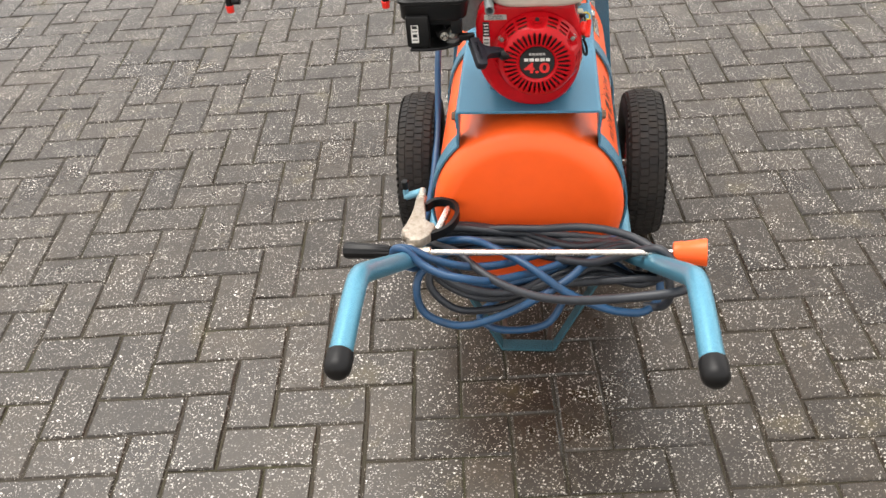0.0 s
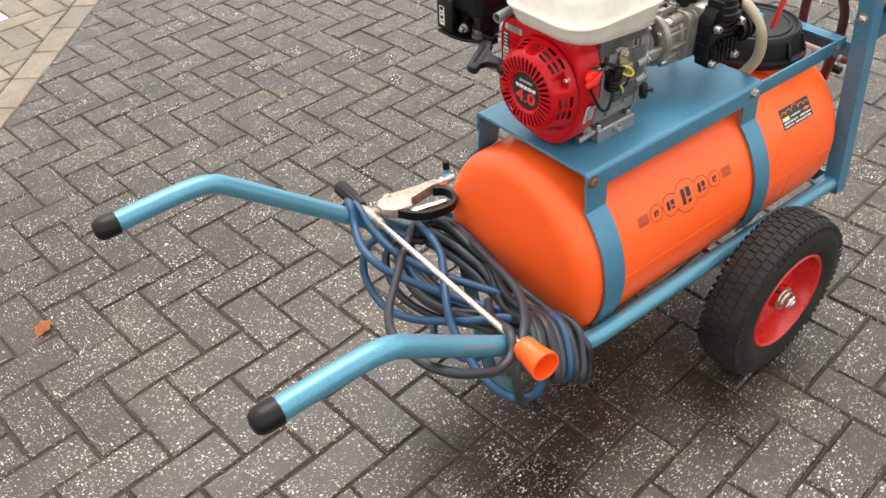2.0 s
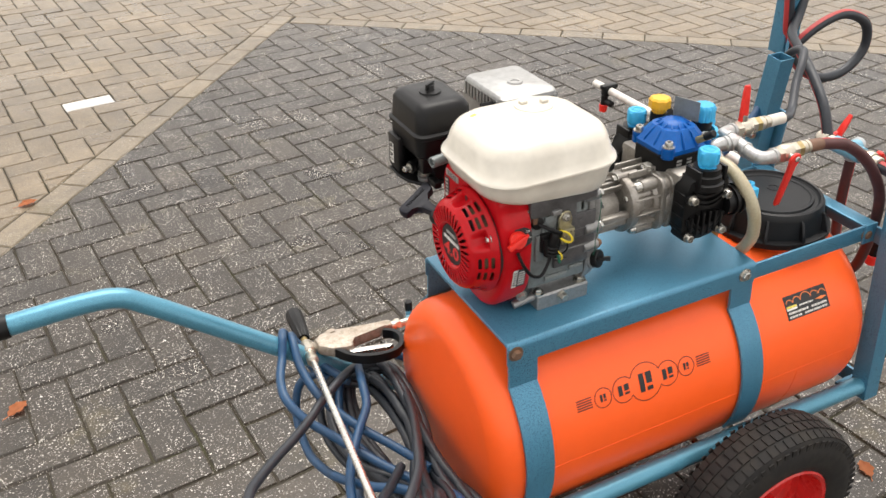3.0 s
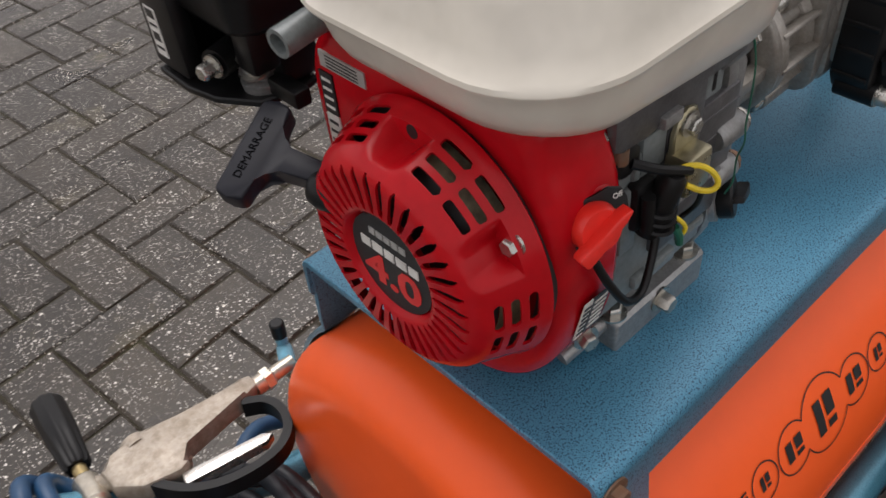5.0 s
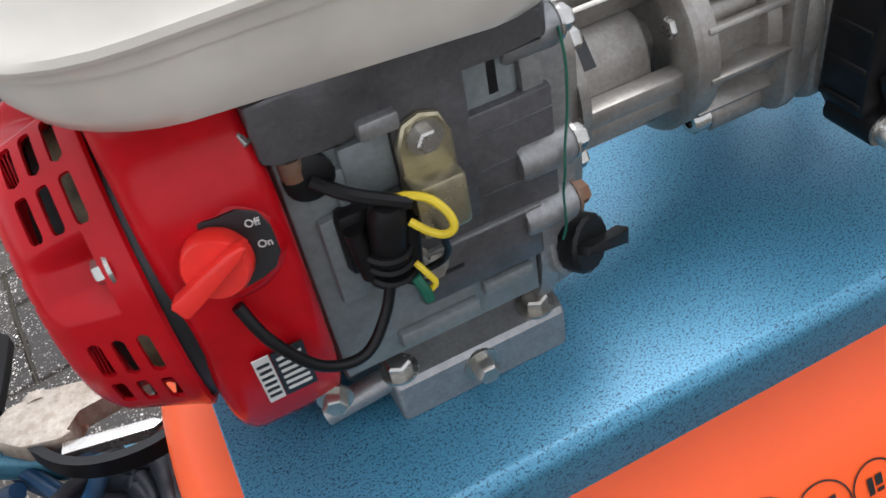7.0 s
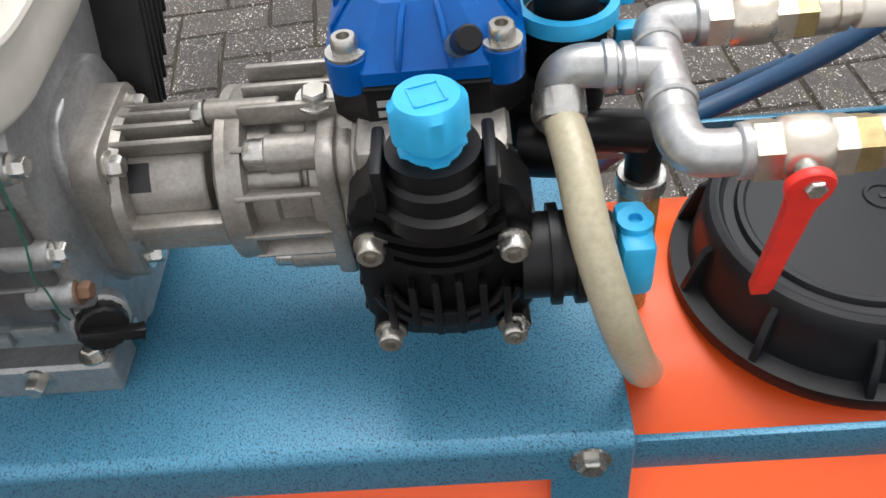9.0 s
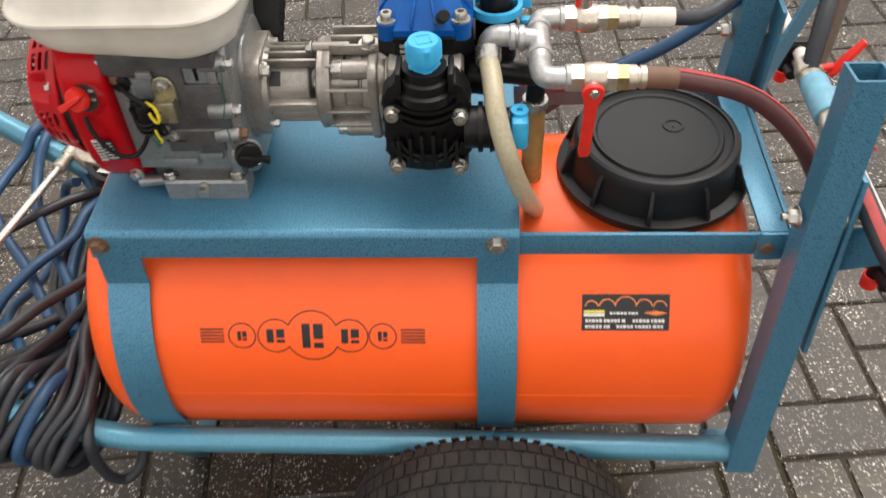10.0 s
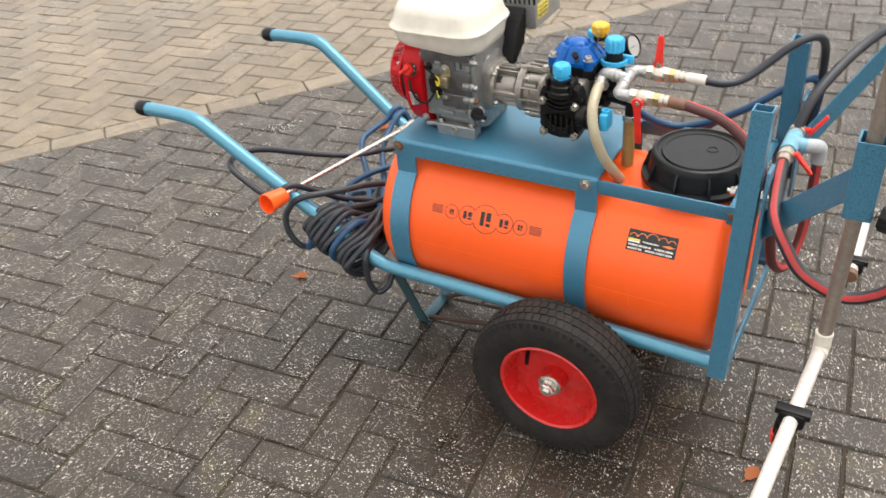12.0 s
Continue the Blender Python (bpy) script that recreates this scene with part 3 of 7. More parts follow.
def wheel(side):
    """Pneumatic wheel: treaded tyre, dished red rim, hub and nut."""
    o, ax = V(AXLE[0], side * 0.284, AXLE[1]), V(0, side, 0)
    bm = bm_new()
    prof = [(-0.030, 0.103), (-0.040, 0.109), (-0.047, 0.128), (-0.049, 0.148), (-0.045, 0.168), (-0.037, 0.181), (-0.020, 0.1855), (0, 0.1865), (0.020, 0.1855), (0.037, 0.181), (0.045, 0.168), (0.049, 0.148), (0.047, 0.128), (0.040, 0.109), (0.030, 0.103)]
    ring_tube(bm, o, ax, prof, 72)
    hub = part("wheel", bm, M_TYRE, cart, "black pneumatic tyre on a red rim", angle=60)
    hub.name = "wheel"
    bm = bm_new()
    u, w = basis(ax)
    n = 66
    for k in range(n):
        for row, (yc, wid, ang) in enumerate(((-0.030, 0.014, 0.5), (-0.0105, 0.016, 0.0), (0.0105, 0.016, 0.5), (0.030, 0.014, 0.0))):
            a = 2 * math.pi * (k + ang) / n
            rad = u * math.cos(a) + w * math.sin(a)
            tan = rad.cross(ax)
            rr = 0.1862 if abs(yc) < 0.02 else 0.1825
            lean = 0.0 if abs(yc) < 0.02 else (0.28 if yc > 0 else -0.28)
            m = Matrix((tan, (ax - rad * lean).normalized(), (rad + ax * lean).normalized())).transposed()
            block(bm, o + rad * rr + ax * yc, (0.0142, wid + 0.0015, 0.0048), 0.0, m)
    for k in range(n):
        a = 2 * math.pi * k / n
        rad = u * math.cos(a) + w * math.sin(a)
        for e in (-1, 1):
            m = Matrix((rad.cross(ax), rad, rad.cross(ax).cross(rad))).transposed()
            block(bm, o + rad * 0.170 + ax * e * 0.0445, (0.0085, 0.018, 0.0022), 0.0, m)
    part("tread", bm, M_TYRE, hub, smooth=False)
    bm = bm_new()
    ring_tube(bm, o, ax, [(0.030, 0.112), (0.042, 0.1125), (0.0445, 0.109), (0.041, 0.104), (0.026, 0.100), (-0.002, 0.094), (-0.004, 0.03), (0.010, 0.028), (0.028, 0.0265), (0.028, 0.012), (-0.03, 0.012), (-0.03, 0.098)], 64)
    rim = part("rim", bm, M_RIM, hub, "red painted dished steel rim", angle=35)
    a = 0.85
    rad = u * math.cos(a) + w * math.sin(a)
    bm = bm_new()
    rod(bm, o + rad * 0.092, o + rad * 0.072 + ax * 0.042, 0.0052, 0.0042, 12)
    part("valve_stem", bm, M_BLACK, hub)
    bm = bm_new()
    lathe(bm, o + ax * 0.026, ax, [(0, 0.0262), (0.004, 0.0262), (0.005, 0.0215), (0.010, 0.0215)], 28)
    hexbolt(bm, o + ax * 0.036, ax, 0.0172, 0.014, False)
    lathe(bm, o + ax * 0.047, ax, [(0, 0.008), (0.006, 0.008), (0.008, 0.006)], 20)
    part("hub_nut", bm, M_CHROME, hub, "zinc-plated hub nut")


for s in (-1, 1):
    wheel(s)

# ---- the spray tank ----
tank = thing("spray_tank", (0, 0, TANK_Z - TANK_R), "bright orange round plastic spray tank lying in blue straps", "tank")
tank.location = (0, 0, TANK_Z)
PLACE[tank] = Matrix.Translation((0, 0, TANK_Z))


def tank_shell():
    L = TANK_X1 - TANK_X0
    r = 0.042
    prof = [(0.0, 0.0), (0.002, 0.07), (0.006, 0.12)]
    prof += [(0.008 + r - r * math.cos(radians(a)), TANK_R - r + r * math.sin(radians(a))) for a in range(0, 91, 9)]
    tail = [(L - s, q) for s, q in prof[::-1]]
    mid = [(L * k / 10, TANK_R) for k in range(1, 10)]
    bm = bm_new()
    lathe(bm, (TANK_X0, 0, TANK_Z), (1, 0, 0), prof + [(s, q) for s, q in mid if 0.06 < s < L - 0.06] + tail, 96, caps=False)
    bmesh.ops.remove_doubles(bm, verts=bm.verts, dist=1e-4)
    shell = part("tank_shell", bm, M_ORANGE, tank)
    bm = bm_new()
    ring_tube(bm, (0.292, 0, 0.560), (0, 0, 1), [(0, 0.085), (0.036, 0.085), (0.036, 0.096), (0, 0.096)], 48)
    part("filler_neck", bm, M_ORANGE, shell)
    for side in (-1, 1):
        bm = bm_new()
        block(bm, (0.0, side * (TANK_R - 0.0004), TANK_Z + 0.004), (L - 0.10, 0.0016, 0.0012), 0.0004)
        part("mould_seam", bm, M_ORANGE, shell)
        bm = bm_new()
        ends = [(0.222 + dx, TANK_R + lift) for dx, lift in ((-0.0011, -0.001), (0.0011, -0.001), (0.0007, 0.0006), (-0.0007, 0.0006))]
        ring_loft(bm, [[(x, side * q * math.cos(radians(a)), TANK_Z + q * math.sin(radians(a))) for x, q in ends] for a in range(-30, 2, 3)])
        part("mould_seam", bm, M_ORANGE, shell)


tank_shell()


def lid():
    o = V(0.292, 0.0, 0.585)
    bm = bm_new()
    lathe(bm, o, (0, 0, 1), [(0, 0.106), (0, 0.112), (0.004, 0.1135), (0.011, 0.1125), (0.013, 0.101), (0.020, 0.0995), (0.044, 0.0965), (0.053, 0.0955), (0.0585, 0.0925), (0.060, 0.0885), (0.0595, 0.0865), (0.056, 0.0855), (0.054, 0.083), (0.054, 0.0765), (0.0575, 0.0745), (0.0575, 0.071), (0.0555, 0.069), (0.0552, 0)], 72, caps=False)
    bmesh.ops.remove_doubles(bm, verts=bm.verts, dist=1e-4)
    top = part("filler_lid", bm, M_BLACKLID, tank, "black screw-on filler lid", angle=30)
    bm = bm_new()
    ring_tube(bm, o + V(0.0205, 0.0145, 0.0545), (0, 0, 1), [(0, 0.0085), (0.0022, 0.0095), (0.0022, 0.0118), (0, 0.013)], 28)
    part("lid_ring", bm, M_BLACKLID, top)
    bm = bm_new()
    block(bm, o + V(0.0205, 0.0145, 0.0556), (0.0035, 0.0035, 0.0012), 0.0)
    part("lid_mark", bm, M_INK, top)
    for k in range(10):
        a = 2 * math.pi * (k + 0.3) / 10
        rad = V(math.cos(a), math.sin(a), 0)
        bm = bm_new()
        prism(bm, [(0.094, 0.005), (0.1125, 0.008), (0.110, 0.016), (0.101, 0.045), (0.094, 0.05)], o - rad.cross(V(0, 0, 1)) * -0.0025, rad, V(0, 0, 1), 0.005, 0.0008, 1)
        part("grip_rib", bm, M_BLACKLID, top)


lid()


def on_tank(x, s, lift=0.0006, mid=27.5):
    """A point of the tank's flank: x along it, s metres up round it from the middle of the print."""
    a = radians(mid) + s / TANK_R
    return V(x, -(TANK_R + lift) * math.cos(a), TANK_Z + (TANK_R + lift) * math.sin(a))


def tank_strip(bm, pts, lift):
    """A ribbon given by pairs of (x, s), lying on the flank."""
    rows = [(bm.verts.new(on_tank(*a, lift)), bm.verts.new(on_tank(*b, lift))) for a, b in pts]
    for (a, b), (c, d) in zip(rows, rows[1:]):
        bm.faces.new((a, b, d, c))


def tank_box(bm, x0, x1, s0, s1, lift):
    n = 4
    tank_strip(bm, [((x0, s0 + (s1 - s0) * k / n), (x1, s0 + (s1 - s0) * k / n)) for k in range(n + 1)], lift)


def tank_arc(bm, cx, cs, r, a0, a1, wid, lift, n=28):
    tank_strip(bm, [((cx + (r - wid) * math.cos(radians(a0 + (a1 - a0) * k / n)), cs + (r - wid) * math.sin(radians(a0 + (a1 - a0) * k / n))),
                     (cx + r * math.cos(radians(a0 + (a1 - a0) * k / n)), cs + r * math.sin(radians(a0 + (a1 - a0) * k / n)))) for k in range(n + 1)], lift)


def prints():
    circles = [(-0.1955, 0.0165, 41, 319), (-0.1555, 0.0215, 50, 310), (-0.1115, 0.032, 45, 315), (-0.067, 0.0215, 50, 310), (-0.0285, 0.0165, 41, 319)]
    bm = bm_new()
    for i, (cx, r, *_ ) in enumerate(circles):
        for k in range(72):
            a0, a1 = 5.0 * k, 5.0 * k + 5.0
            px, ps = cx + r * math.cos(radians(a0 + 2.5)), r * math.sin(radians(a0 + 2.5))
            if all(math.hypot(px - ox, ps) > orr - 0.0006 for q, (ox, orr, *_rest) in enumerate(circles) if q != i):
                tank_arc(bm, cx, 0.0, r, a0, a1, 0.0012, 0.0008, 1)
    badge = part("maker_badge", bm, M_INK, tank, "black ring emblem with striped wings", smooth=False)
    for e in (-1, 1):
        bm = bm_new()
        for k in range(5):
            a, b = -0.112 + e * 0.105, -0.112 + e * (0.133 if k % 2 else 0.1335)
            tank_box(bm, min(a, b), max(a, b), -0.0085 + k * 0.0040, -0.0068 + k * 0.0040, 0.0008)
        part("badge_stripes", bm, M_INK, badge, smooth=False)
    # plain bold bars inside the rings
    for (cx, r, *_), wid, hei in zip(circles, (0.011, 0.021, 0.025, 0.021, 0.011), (0.012, 0.017, 0.031, 0.018, 0.012)):
        bm = bm_new()
        tank_box(bm, cx - wid * 0.5, cx - wid * 0.12, -hei / 2, hei / 2, 0.0008)
        tank_box(bm, cx + wid * 0.05, cx + wid * 0.5, -hei * 0.12, hei / 2, 0.0008)
        tank_box(bm, cx + wid * 0.05, cx + wid * 0.5, -hei / 2, -hei * 0.28, 0.0008)
        part("badge_bar", bm, M_INK, badge, smooth=False)
    # dealer's sticker
    bm = bm_new()
    tank_box(bm, 0.203, 0.303, 0.0085, 0.0515, 0.0007)
    st = part("dealer_sticker", bm, M_INK, tank, "black dealer sticker with orange arches", smooth=False)
    bm = bm_new()
    for cx, r in ((0.214, 0.009), (0.232, 0.011), (0.253, 0.0145), (0.274, 0.011), (0.292, 0.009)):
        tank_arc(bm, cx, 0.0365, r * 0.9, 8, 172, 0.0014, 0.0010, 16)
    part("arches", bm, M_LOGOORANGE, st, smooth=False)
    bm = bm_new()
    tank_strip(bm, [((0.274, 0.0295), (0.274, 0.0300)), ((0.287, 0.0268), (0.287, 0.0327)), ((0.300, 0.0295), (0.300, 0.0300))], 0.0010)
    part("print_bar", bm, M_LOGOORANGE, st, smooth=False)
    bm = bm_new()
    tank_box(bm, 0.205, 0.229, 0.0255, 0.029, 0.0010)
    part("print_bar", bm, M_PAPER, st, smooth=False)
    bm = bm_new()
    tank_box(bm, 0.205, 0.229, 0.0295, 0.033, 0.0010)
    part("print_bar", bm, M_YELLOWINK, st, smooth=False)
    for x0, x1, s0, hh in ((0.235, 0.267, 0.028, 0.0028), (0.207, 0.253, 0.0185, 0.0038), (0.261, 0.299, 0.0185, 0.0038), (0.207, 0.238, 0.0115, 0.0036), (0.243, 0.299, 0.0115, 0.0036)):
        bm = bm_new()
        x = x0
        k = 0
        while x < x1 - 0.002:
            wdt = (0.0032, 0.0022, 0.0042, 0.0028)[k % 4]
            tank_box(bm, x, min(x + wdt, x1), s0, s0 + hh, 0.0010)
            x += wdt + 0.0009 + (0.0012 if k % 5 == 4 else 0)
            k += 1
        part("print_bar", bm, M_PAPER, st, smooth=False)


prints()

# ---- the petrol engine ----
CY, CZ = -0.017, 0.735          # crank axis
engine = thing("petrol_engine", (-0.22, -0.01, 0.618), "small red and aluminium petrol engine with cream fuel tank", "engine")


def polar_shell(bm, profile, n, hole, thickness, warp):
    """A shell turned round the crank axis, with openings where hole(ring, side) says so and hollows by warp(x, r, angle)."""
    rows = []
    for x, r in profile:
        ring = []
        for k in range(n):
            a = 2 * math.pi * k / n
            q = warp(x, r, math.degrees(a))
            ring.append(bm.verts.new((x, CY + q * math.cos(a), CZ + q * math.sin(a))))
        rows.append(ring)
    for i in range(len(rows) - 1):
        for k in range(n):
            if not hole(i, k):
                bm.faces.new((rows[i][k], rows[i][(k + 1) % n], rows[i + 1][(k + 1) % n], rows[i + 1][k]))
    bmesh.ops.recalc_face_normals(bm, faces=bm.faces)
    bmesh.ops.solidify(bm, geom=list(bm.faces), thickness=thickness)


def recoil_cover():
    n = 864
    prof = [(-0.3785, 0.0315), (-0.3835, 0.034), (-0.3845, 0.0362), (-0.3848, 0.0374), (-0.3848, 0.0386), (-0.3848, 0.0405), (-0.3848, 0.0555), (-0.3846, 0.0575), (-0.3840, 0.0595), (-0.3832, 0.0610), (-0.3815, 0.0638), (-0.3785, 0.0668),
            (-0.3760, 0.0688)]
    first = len(prof)
    for start in (-0.3738, -0.3652, -0.3560):
        prof += [(start + e, 0.0690 + (start + e + 0.3755) * 0.39) for e in (0, 0.0003, 0.0009, 0.0018, 0.0032, 0.0041, 0.0047, 0.0050)]
    prof += [(-0.3485, 0.0797), (-0.3460, 0.0812), (-0.3440, 0.0816), (-0.3425, 0.0800)]
    bosses = (151, 90, 29, 270)
    groups = (59, 121, -8, 188, -58, 238)
    halves = (6.0, 6.7, 7.15, 7.4, 7.15, 6.7, 6.0)

    def hole(i, k):
        c = k % 24
        if 2 <= i <= 8:
            half = {2: 2, 3: 4, 4: 5, 5: 6, 6: 5, 7: 4, 8: 2}[i]
            return 12 - half <= c < 12 + half
        if first <= i < first + 24 and (i - first) % 8 != 7:
            a = 360.0 * (k + 0.5) / n
            wide = halves[(i - first) % 8]
            for g in groups:
                off = (a - g + 180) % 360 - 180
                for cc, f in ((-9.2, 1.0), (9.2, 1.0)):
                    if abs(off - cc) < wide * f:
                        return True
        return False

    def warp(x, r, deg):
        if not -0.381 < x < -0.3559:
            return r
        near = min(abs((deg - b + 180) % 360 - 180) for b in bosses)
        w = max(0.0, min(1.0, (13.0 - near) / 9.5))
        w = w * w * (3 - 2 * w)
        return r * (1 - w) + min(r, 0.0655) * w

    bm = bm_new()
    polar_shell(bm, prof, n, hole, 0.0018, warp)
    cover = part("recoil_cover", bm, M_RED, engine, "red slotted recoil starter cover", angle=50)
    bm = bm_new()
    lathe(bm, (-0.381, CY, CZ), (1, 0, 0), [(0.0, 0.0315), (0.002, 0.0315)], 48)
    disc = part("badge_disc", bm, M_INK, cover, "round black badge with a number")
    m = facing((-0.3812, CY, CZ - 0.011), (0, -1, 0), (0, 0, 1))
    lettering("4.0", 0.028, m @ Matrix.Diagonal((1.35, 1, 1, 1)), M_REDINK, disc, "rating", 0.0002, 0.0008)
    for z, wid, hei, mt in ((0.0065, 0.048, 0.0075, M_PAPER), (0.0175, 0.030, 0.0055, M_SILVER)):
        cells = 5
        for k in range(cells):
            bm = bm_new()
            y = CY + wid / 2 - (k + 0.5) * wid / cells
            block(bm, (-0.3813, y, CZ + z), (0.0006, wid / cells * (0.86 if k % 2 else 0.78), hei * 0.8), 0.0)
            part("print_bar", bm, mt, disc, smooth=False)
    bm = bm_new()
    ring_tube(bm, (-0.3440, CY, CZ), (1, 0, 0), [(0, 0.070), (0, 0.0778), (0.007, 0.0778), (0.007, 0.070)], 72)
    part("shadow_gap_ring", bm, M_INK, cover)
    # added black disc: its colour gives the front slots their inner shade
    bm = bm_new()
    lathe(bm, (-0.3665, CY, CZ), (1, 0, 0), [(0, 0.0), (0.0, 0.058), (0.004, 0.0615)], 48, caps=False)
    part("dark_slot_backing", bm, M_INK, cover, "black disc painting the dark behind the front slots")
    bm = bm_new()
    lathe(bm, (-0.3620, CY, CZ), (1, 0, 0), [(0, 0.0615), (0.010, 0.0645), (0.018, 0.066)], 48, caps=False)
    part("fan_screen", bm, M_MESHY, cover, "dusty fan screen behind the side slots")
    for a in bosses:
        rad = V(0, math.cos(radians(a)), math.sin(radians(a)))
        p = V(-0.3520, CY, CZ) + rad * 0.0725
        bm = bm_new()
        if a in (90, 270):
            lathe(bm, p - V(0.0035, 0, 0), (-1, 0, 0), [(0, 0.004), (0.0006, 0.004)], 16)
            part("screw_hole", bm, M_INK, cover)
        else:
            hexbolt(bm, p, (-1, 0, 0), 0.0050, 0.0050)
            part("cover_bolt", bm, M_STEEL, cover)


recoil_cover()


def fan_housing():
    # u runs towards the near side
    out = [(-0.109, -0.02), (-0.101, -0.052), (-0.078, -0.085), (-0.048, -0.106), (-0.015, -0.114), (0.02, -0.112), (0.048, -0.096), (0.068, -0.070), (0.0785, -0.038), (0.081, 0.0), (0.0805, 0.028), (0.077, 0.050), (0.069, 0.071), (0.064, 0.090), (0.048, 0.0955), (-0.070, 0.095), (-0.098, 0.083), (-0.109, 0.070), (-0.1125, 0.045)]
    bm = bm_new()
    ring = smooth_path([(a, b, 0) for a, b in out], 5, True)
    rims = [(0.0050, 0.94), (0.0075, 0.985), (0.0115, 1.0), (0.0450, 1.0)] + [(0.0450 + 0.011 * math.sin(radians(t)), 1 - 0.115 * (1 - math.cos(radians(t)))) for t in (18, 36, 54, 72, 90)]
    ring_loft(bm, [[(-0.284 - x, CY - q * (p.x + 0.015) + 0.015, CZ + q * (p.y + 0.01) - 0.01) for p in ring] for x, q in rims])
    body = part("fan_housing", bm, M_RED, engine, "glossy red fan housing", angle=50)
    for y, z in ((-0.072, 0.799), (0.078, 0.80), (-0.082, 0.655), (0.072, 0.66)):
        bm = bm_new()
        hexbolt(bm, (-0.296, y, z), (-0.3, -1 if y < 0 else 1, 0), 0.006, 0.006)
        part("housing_bolt", bm, M_STEEL, body)
    # labels on the front face
    for name, y, z, w, h, mt in (("label", 0.058, 0.806, 0.040, 0.010, M_SILVER), ("label", 0.0755, 0.783, 0.012, 0.028, M_INK), ("label", 0.0755, 0.753, 0.012, 0.030, M_PAPER)):
        bm = bm_new()
        block(bm, (-0.3403, y, z), (0.0014, w, h), 0.0)
        lab = part(name, bm, mt, body, smooth=False)
        bm = bm_new()
        for k in range(4):
            block(bm, (-0.3411, y, z + h * (0.33 - 0.22 * k)), (0.0004, w * 0.7, h * 0.07), 0.0)
        part("print_bar", bm, M_INK if mt is not M_INK else M_PAPER, lab, smooth=False)
    # warning plate on the lower flank
    a = radians(-12)
    n = V(0, -math.cos(a), math.sin(a))
    up = V(0, math.sin(a) * 1.0, math.cos(a))
    c = V(-0.3125, CY - 0.0795, 0.701) + n * 0.0012
    for off, w, mt in ((-0.0065, 0.007, M_PAPER), (0.0045, 0.014, M_INK)):
        bm = bm_new()
        block(bm, c + V(off, 0, 0) , (w, 0.034, 0.0008), 0.0, Matrix((V(1, 0, 0), up, V(1, 0, 0).cross(up))).transposed())
        lab = part("warning_label", bm, mt, body, smooth=False)
        bm = bm_new()
        for k in range(6):
            block(bm, c + V(off, 0, 0) + up * (0.012 - 0.0048 * k) + n * 0.0004, (w * 0.75, 0.0018, 0.0008), 0.0, Matrix((V(1, 0, 0), up, V(1, 0, 0).cross(up))).transposed())
        part("print_bar", bm, M_INK if mt is M_PAPER else M_PAPER, lab, smooth=False)


fan_housing()


def engine_switch():
    p = V(-0.3165, -0.0975, 0.7690)
    ax = V(-0.30, -0.92, 0.24).normalized()
    u = (V(1, 0, 0) - ax * ax.x).normalized()
    w = u.cross(ax)
    w = w if w.z > 0 else -w
    bm = bm_new()
    lathe(bm, p - ax * 0.012, ax, [(0, 0.024), (0.006, 0.0215), (0.010, 0.0185), (0.0115, 0.015)], 36)
    seat = part("switch_pad", bm, M_RED, engine)
    # teardrop plate behind the knob
    tear = [(0.0148 * math.cos(radians(a)), 0.0148 * math.sin(radians(a))) for a in range(75, 286, 15)] + [(0.012, -0.0122), (0.018, -0.0095), (0.0215, -0.004), (0.0215, 0.0065), (0.019, 0.0128), (0.012, 0.0158)]
    bm = bm_new()
    prism(bm, tear, p + ax * 0.0002, u, w, 0.0012 if u.cross(w).dot(ax) > 0 else -0.0012, 0.0003, 1)
    part("switch_plate", bm, M_INK, seat, "black switch label")
    bm = bm_new()
    lathe(bm, p + ax * 0.001, ax, [(0, 0.0122), (0.002, 0.0130), (0.008, 0.0122), (0.0095, 0.0112)], 36)
    part("switch_knob", bm, M_REDPL, seat, "orange-red plastic rotary switch knob")
    bm = bm_new()
    d = (u * -0.86 + w * -0.50).normalized()
    side = ax.cross(d)
    outline = [(-0.0165, -0.0010), (-0.011, -0.0026), (0.009, -0.0034), (0.0170, -0.0040), (0.0184, -0.0029), (0.0184, 0.0029), (0.0170, 0.0040), (0.009, 0.0034), (-0.011, 0.0026), (-0.0165, 0.0010)]
    prism(bm, outline, p + ax * 0.009, d, side, 0.0085 if d.cross(side).dot(ax) > 0 else -0.0085, 0.0012, 2)
    part("knob_bar", bm, M_REDPL, seat)
    for word, a, b in (("Off", 0.0160, 0.0095), ("On", 0.0176, 0.0008)):
        lettering(word, 0.0042, facing(p + ax * 0.0018 + u * a + w * b, u, w), M_PAPER, seat, "lettering", 0.0002)
    # short cable loop from the switch to the block
    bm = bm_new()
    sweep(bm, smooth_path([(-0.318, -0.102, 0.748), (-0.312, -0.108, 0.730), (-0.298, -0.110, 0.708), (-0.280, -0.107, 0.700), (-0.266, -0.102, 0.712), (-0.258, -0.098, 0.730), (-0.256, -0.096, 0.740)], 6), 0.0025, 10)
    part("switch_cable", bm, M_BLACK, engine, "black cable loop below the switch")


engine_switch()


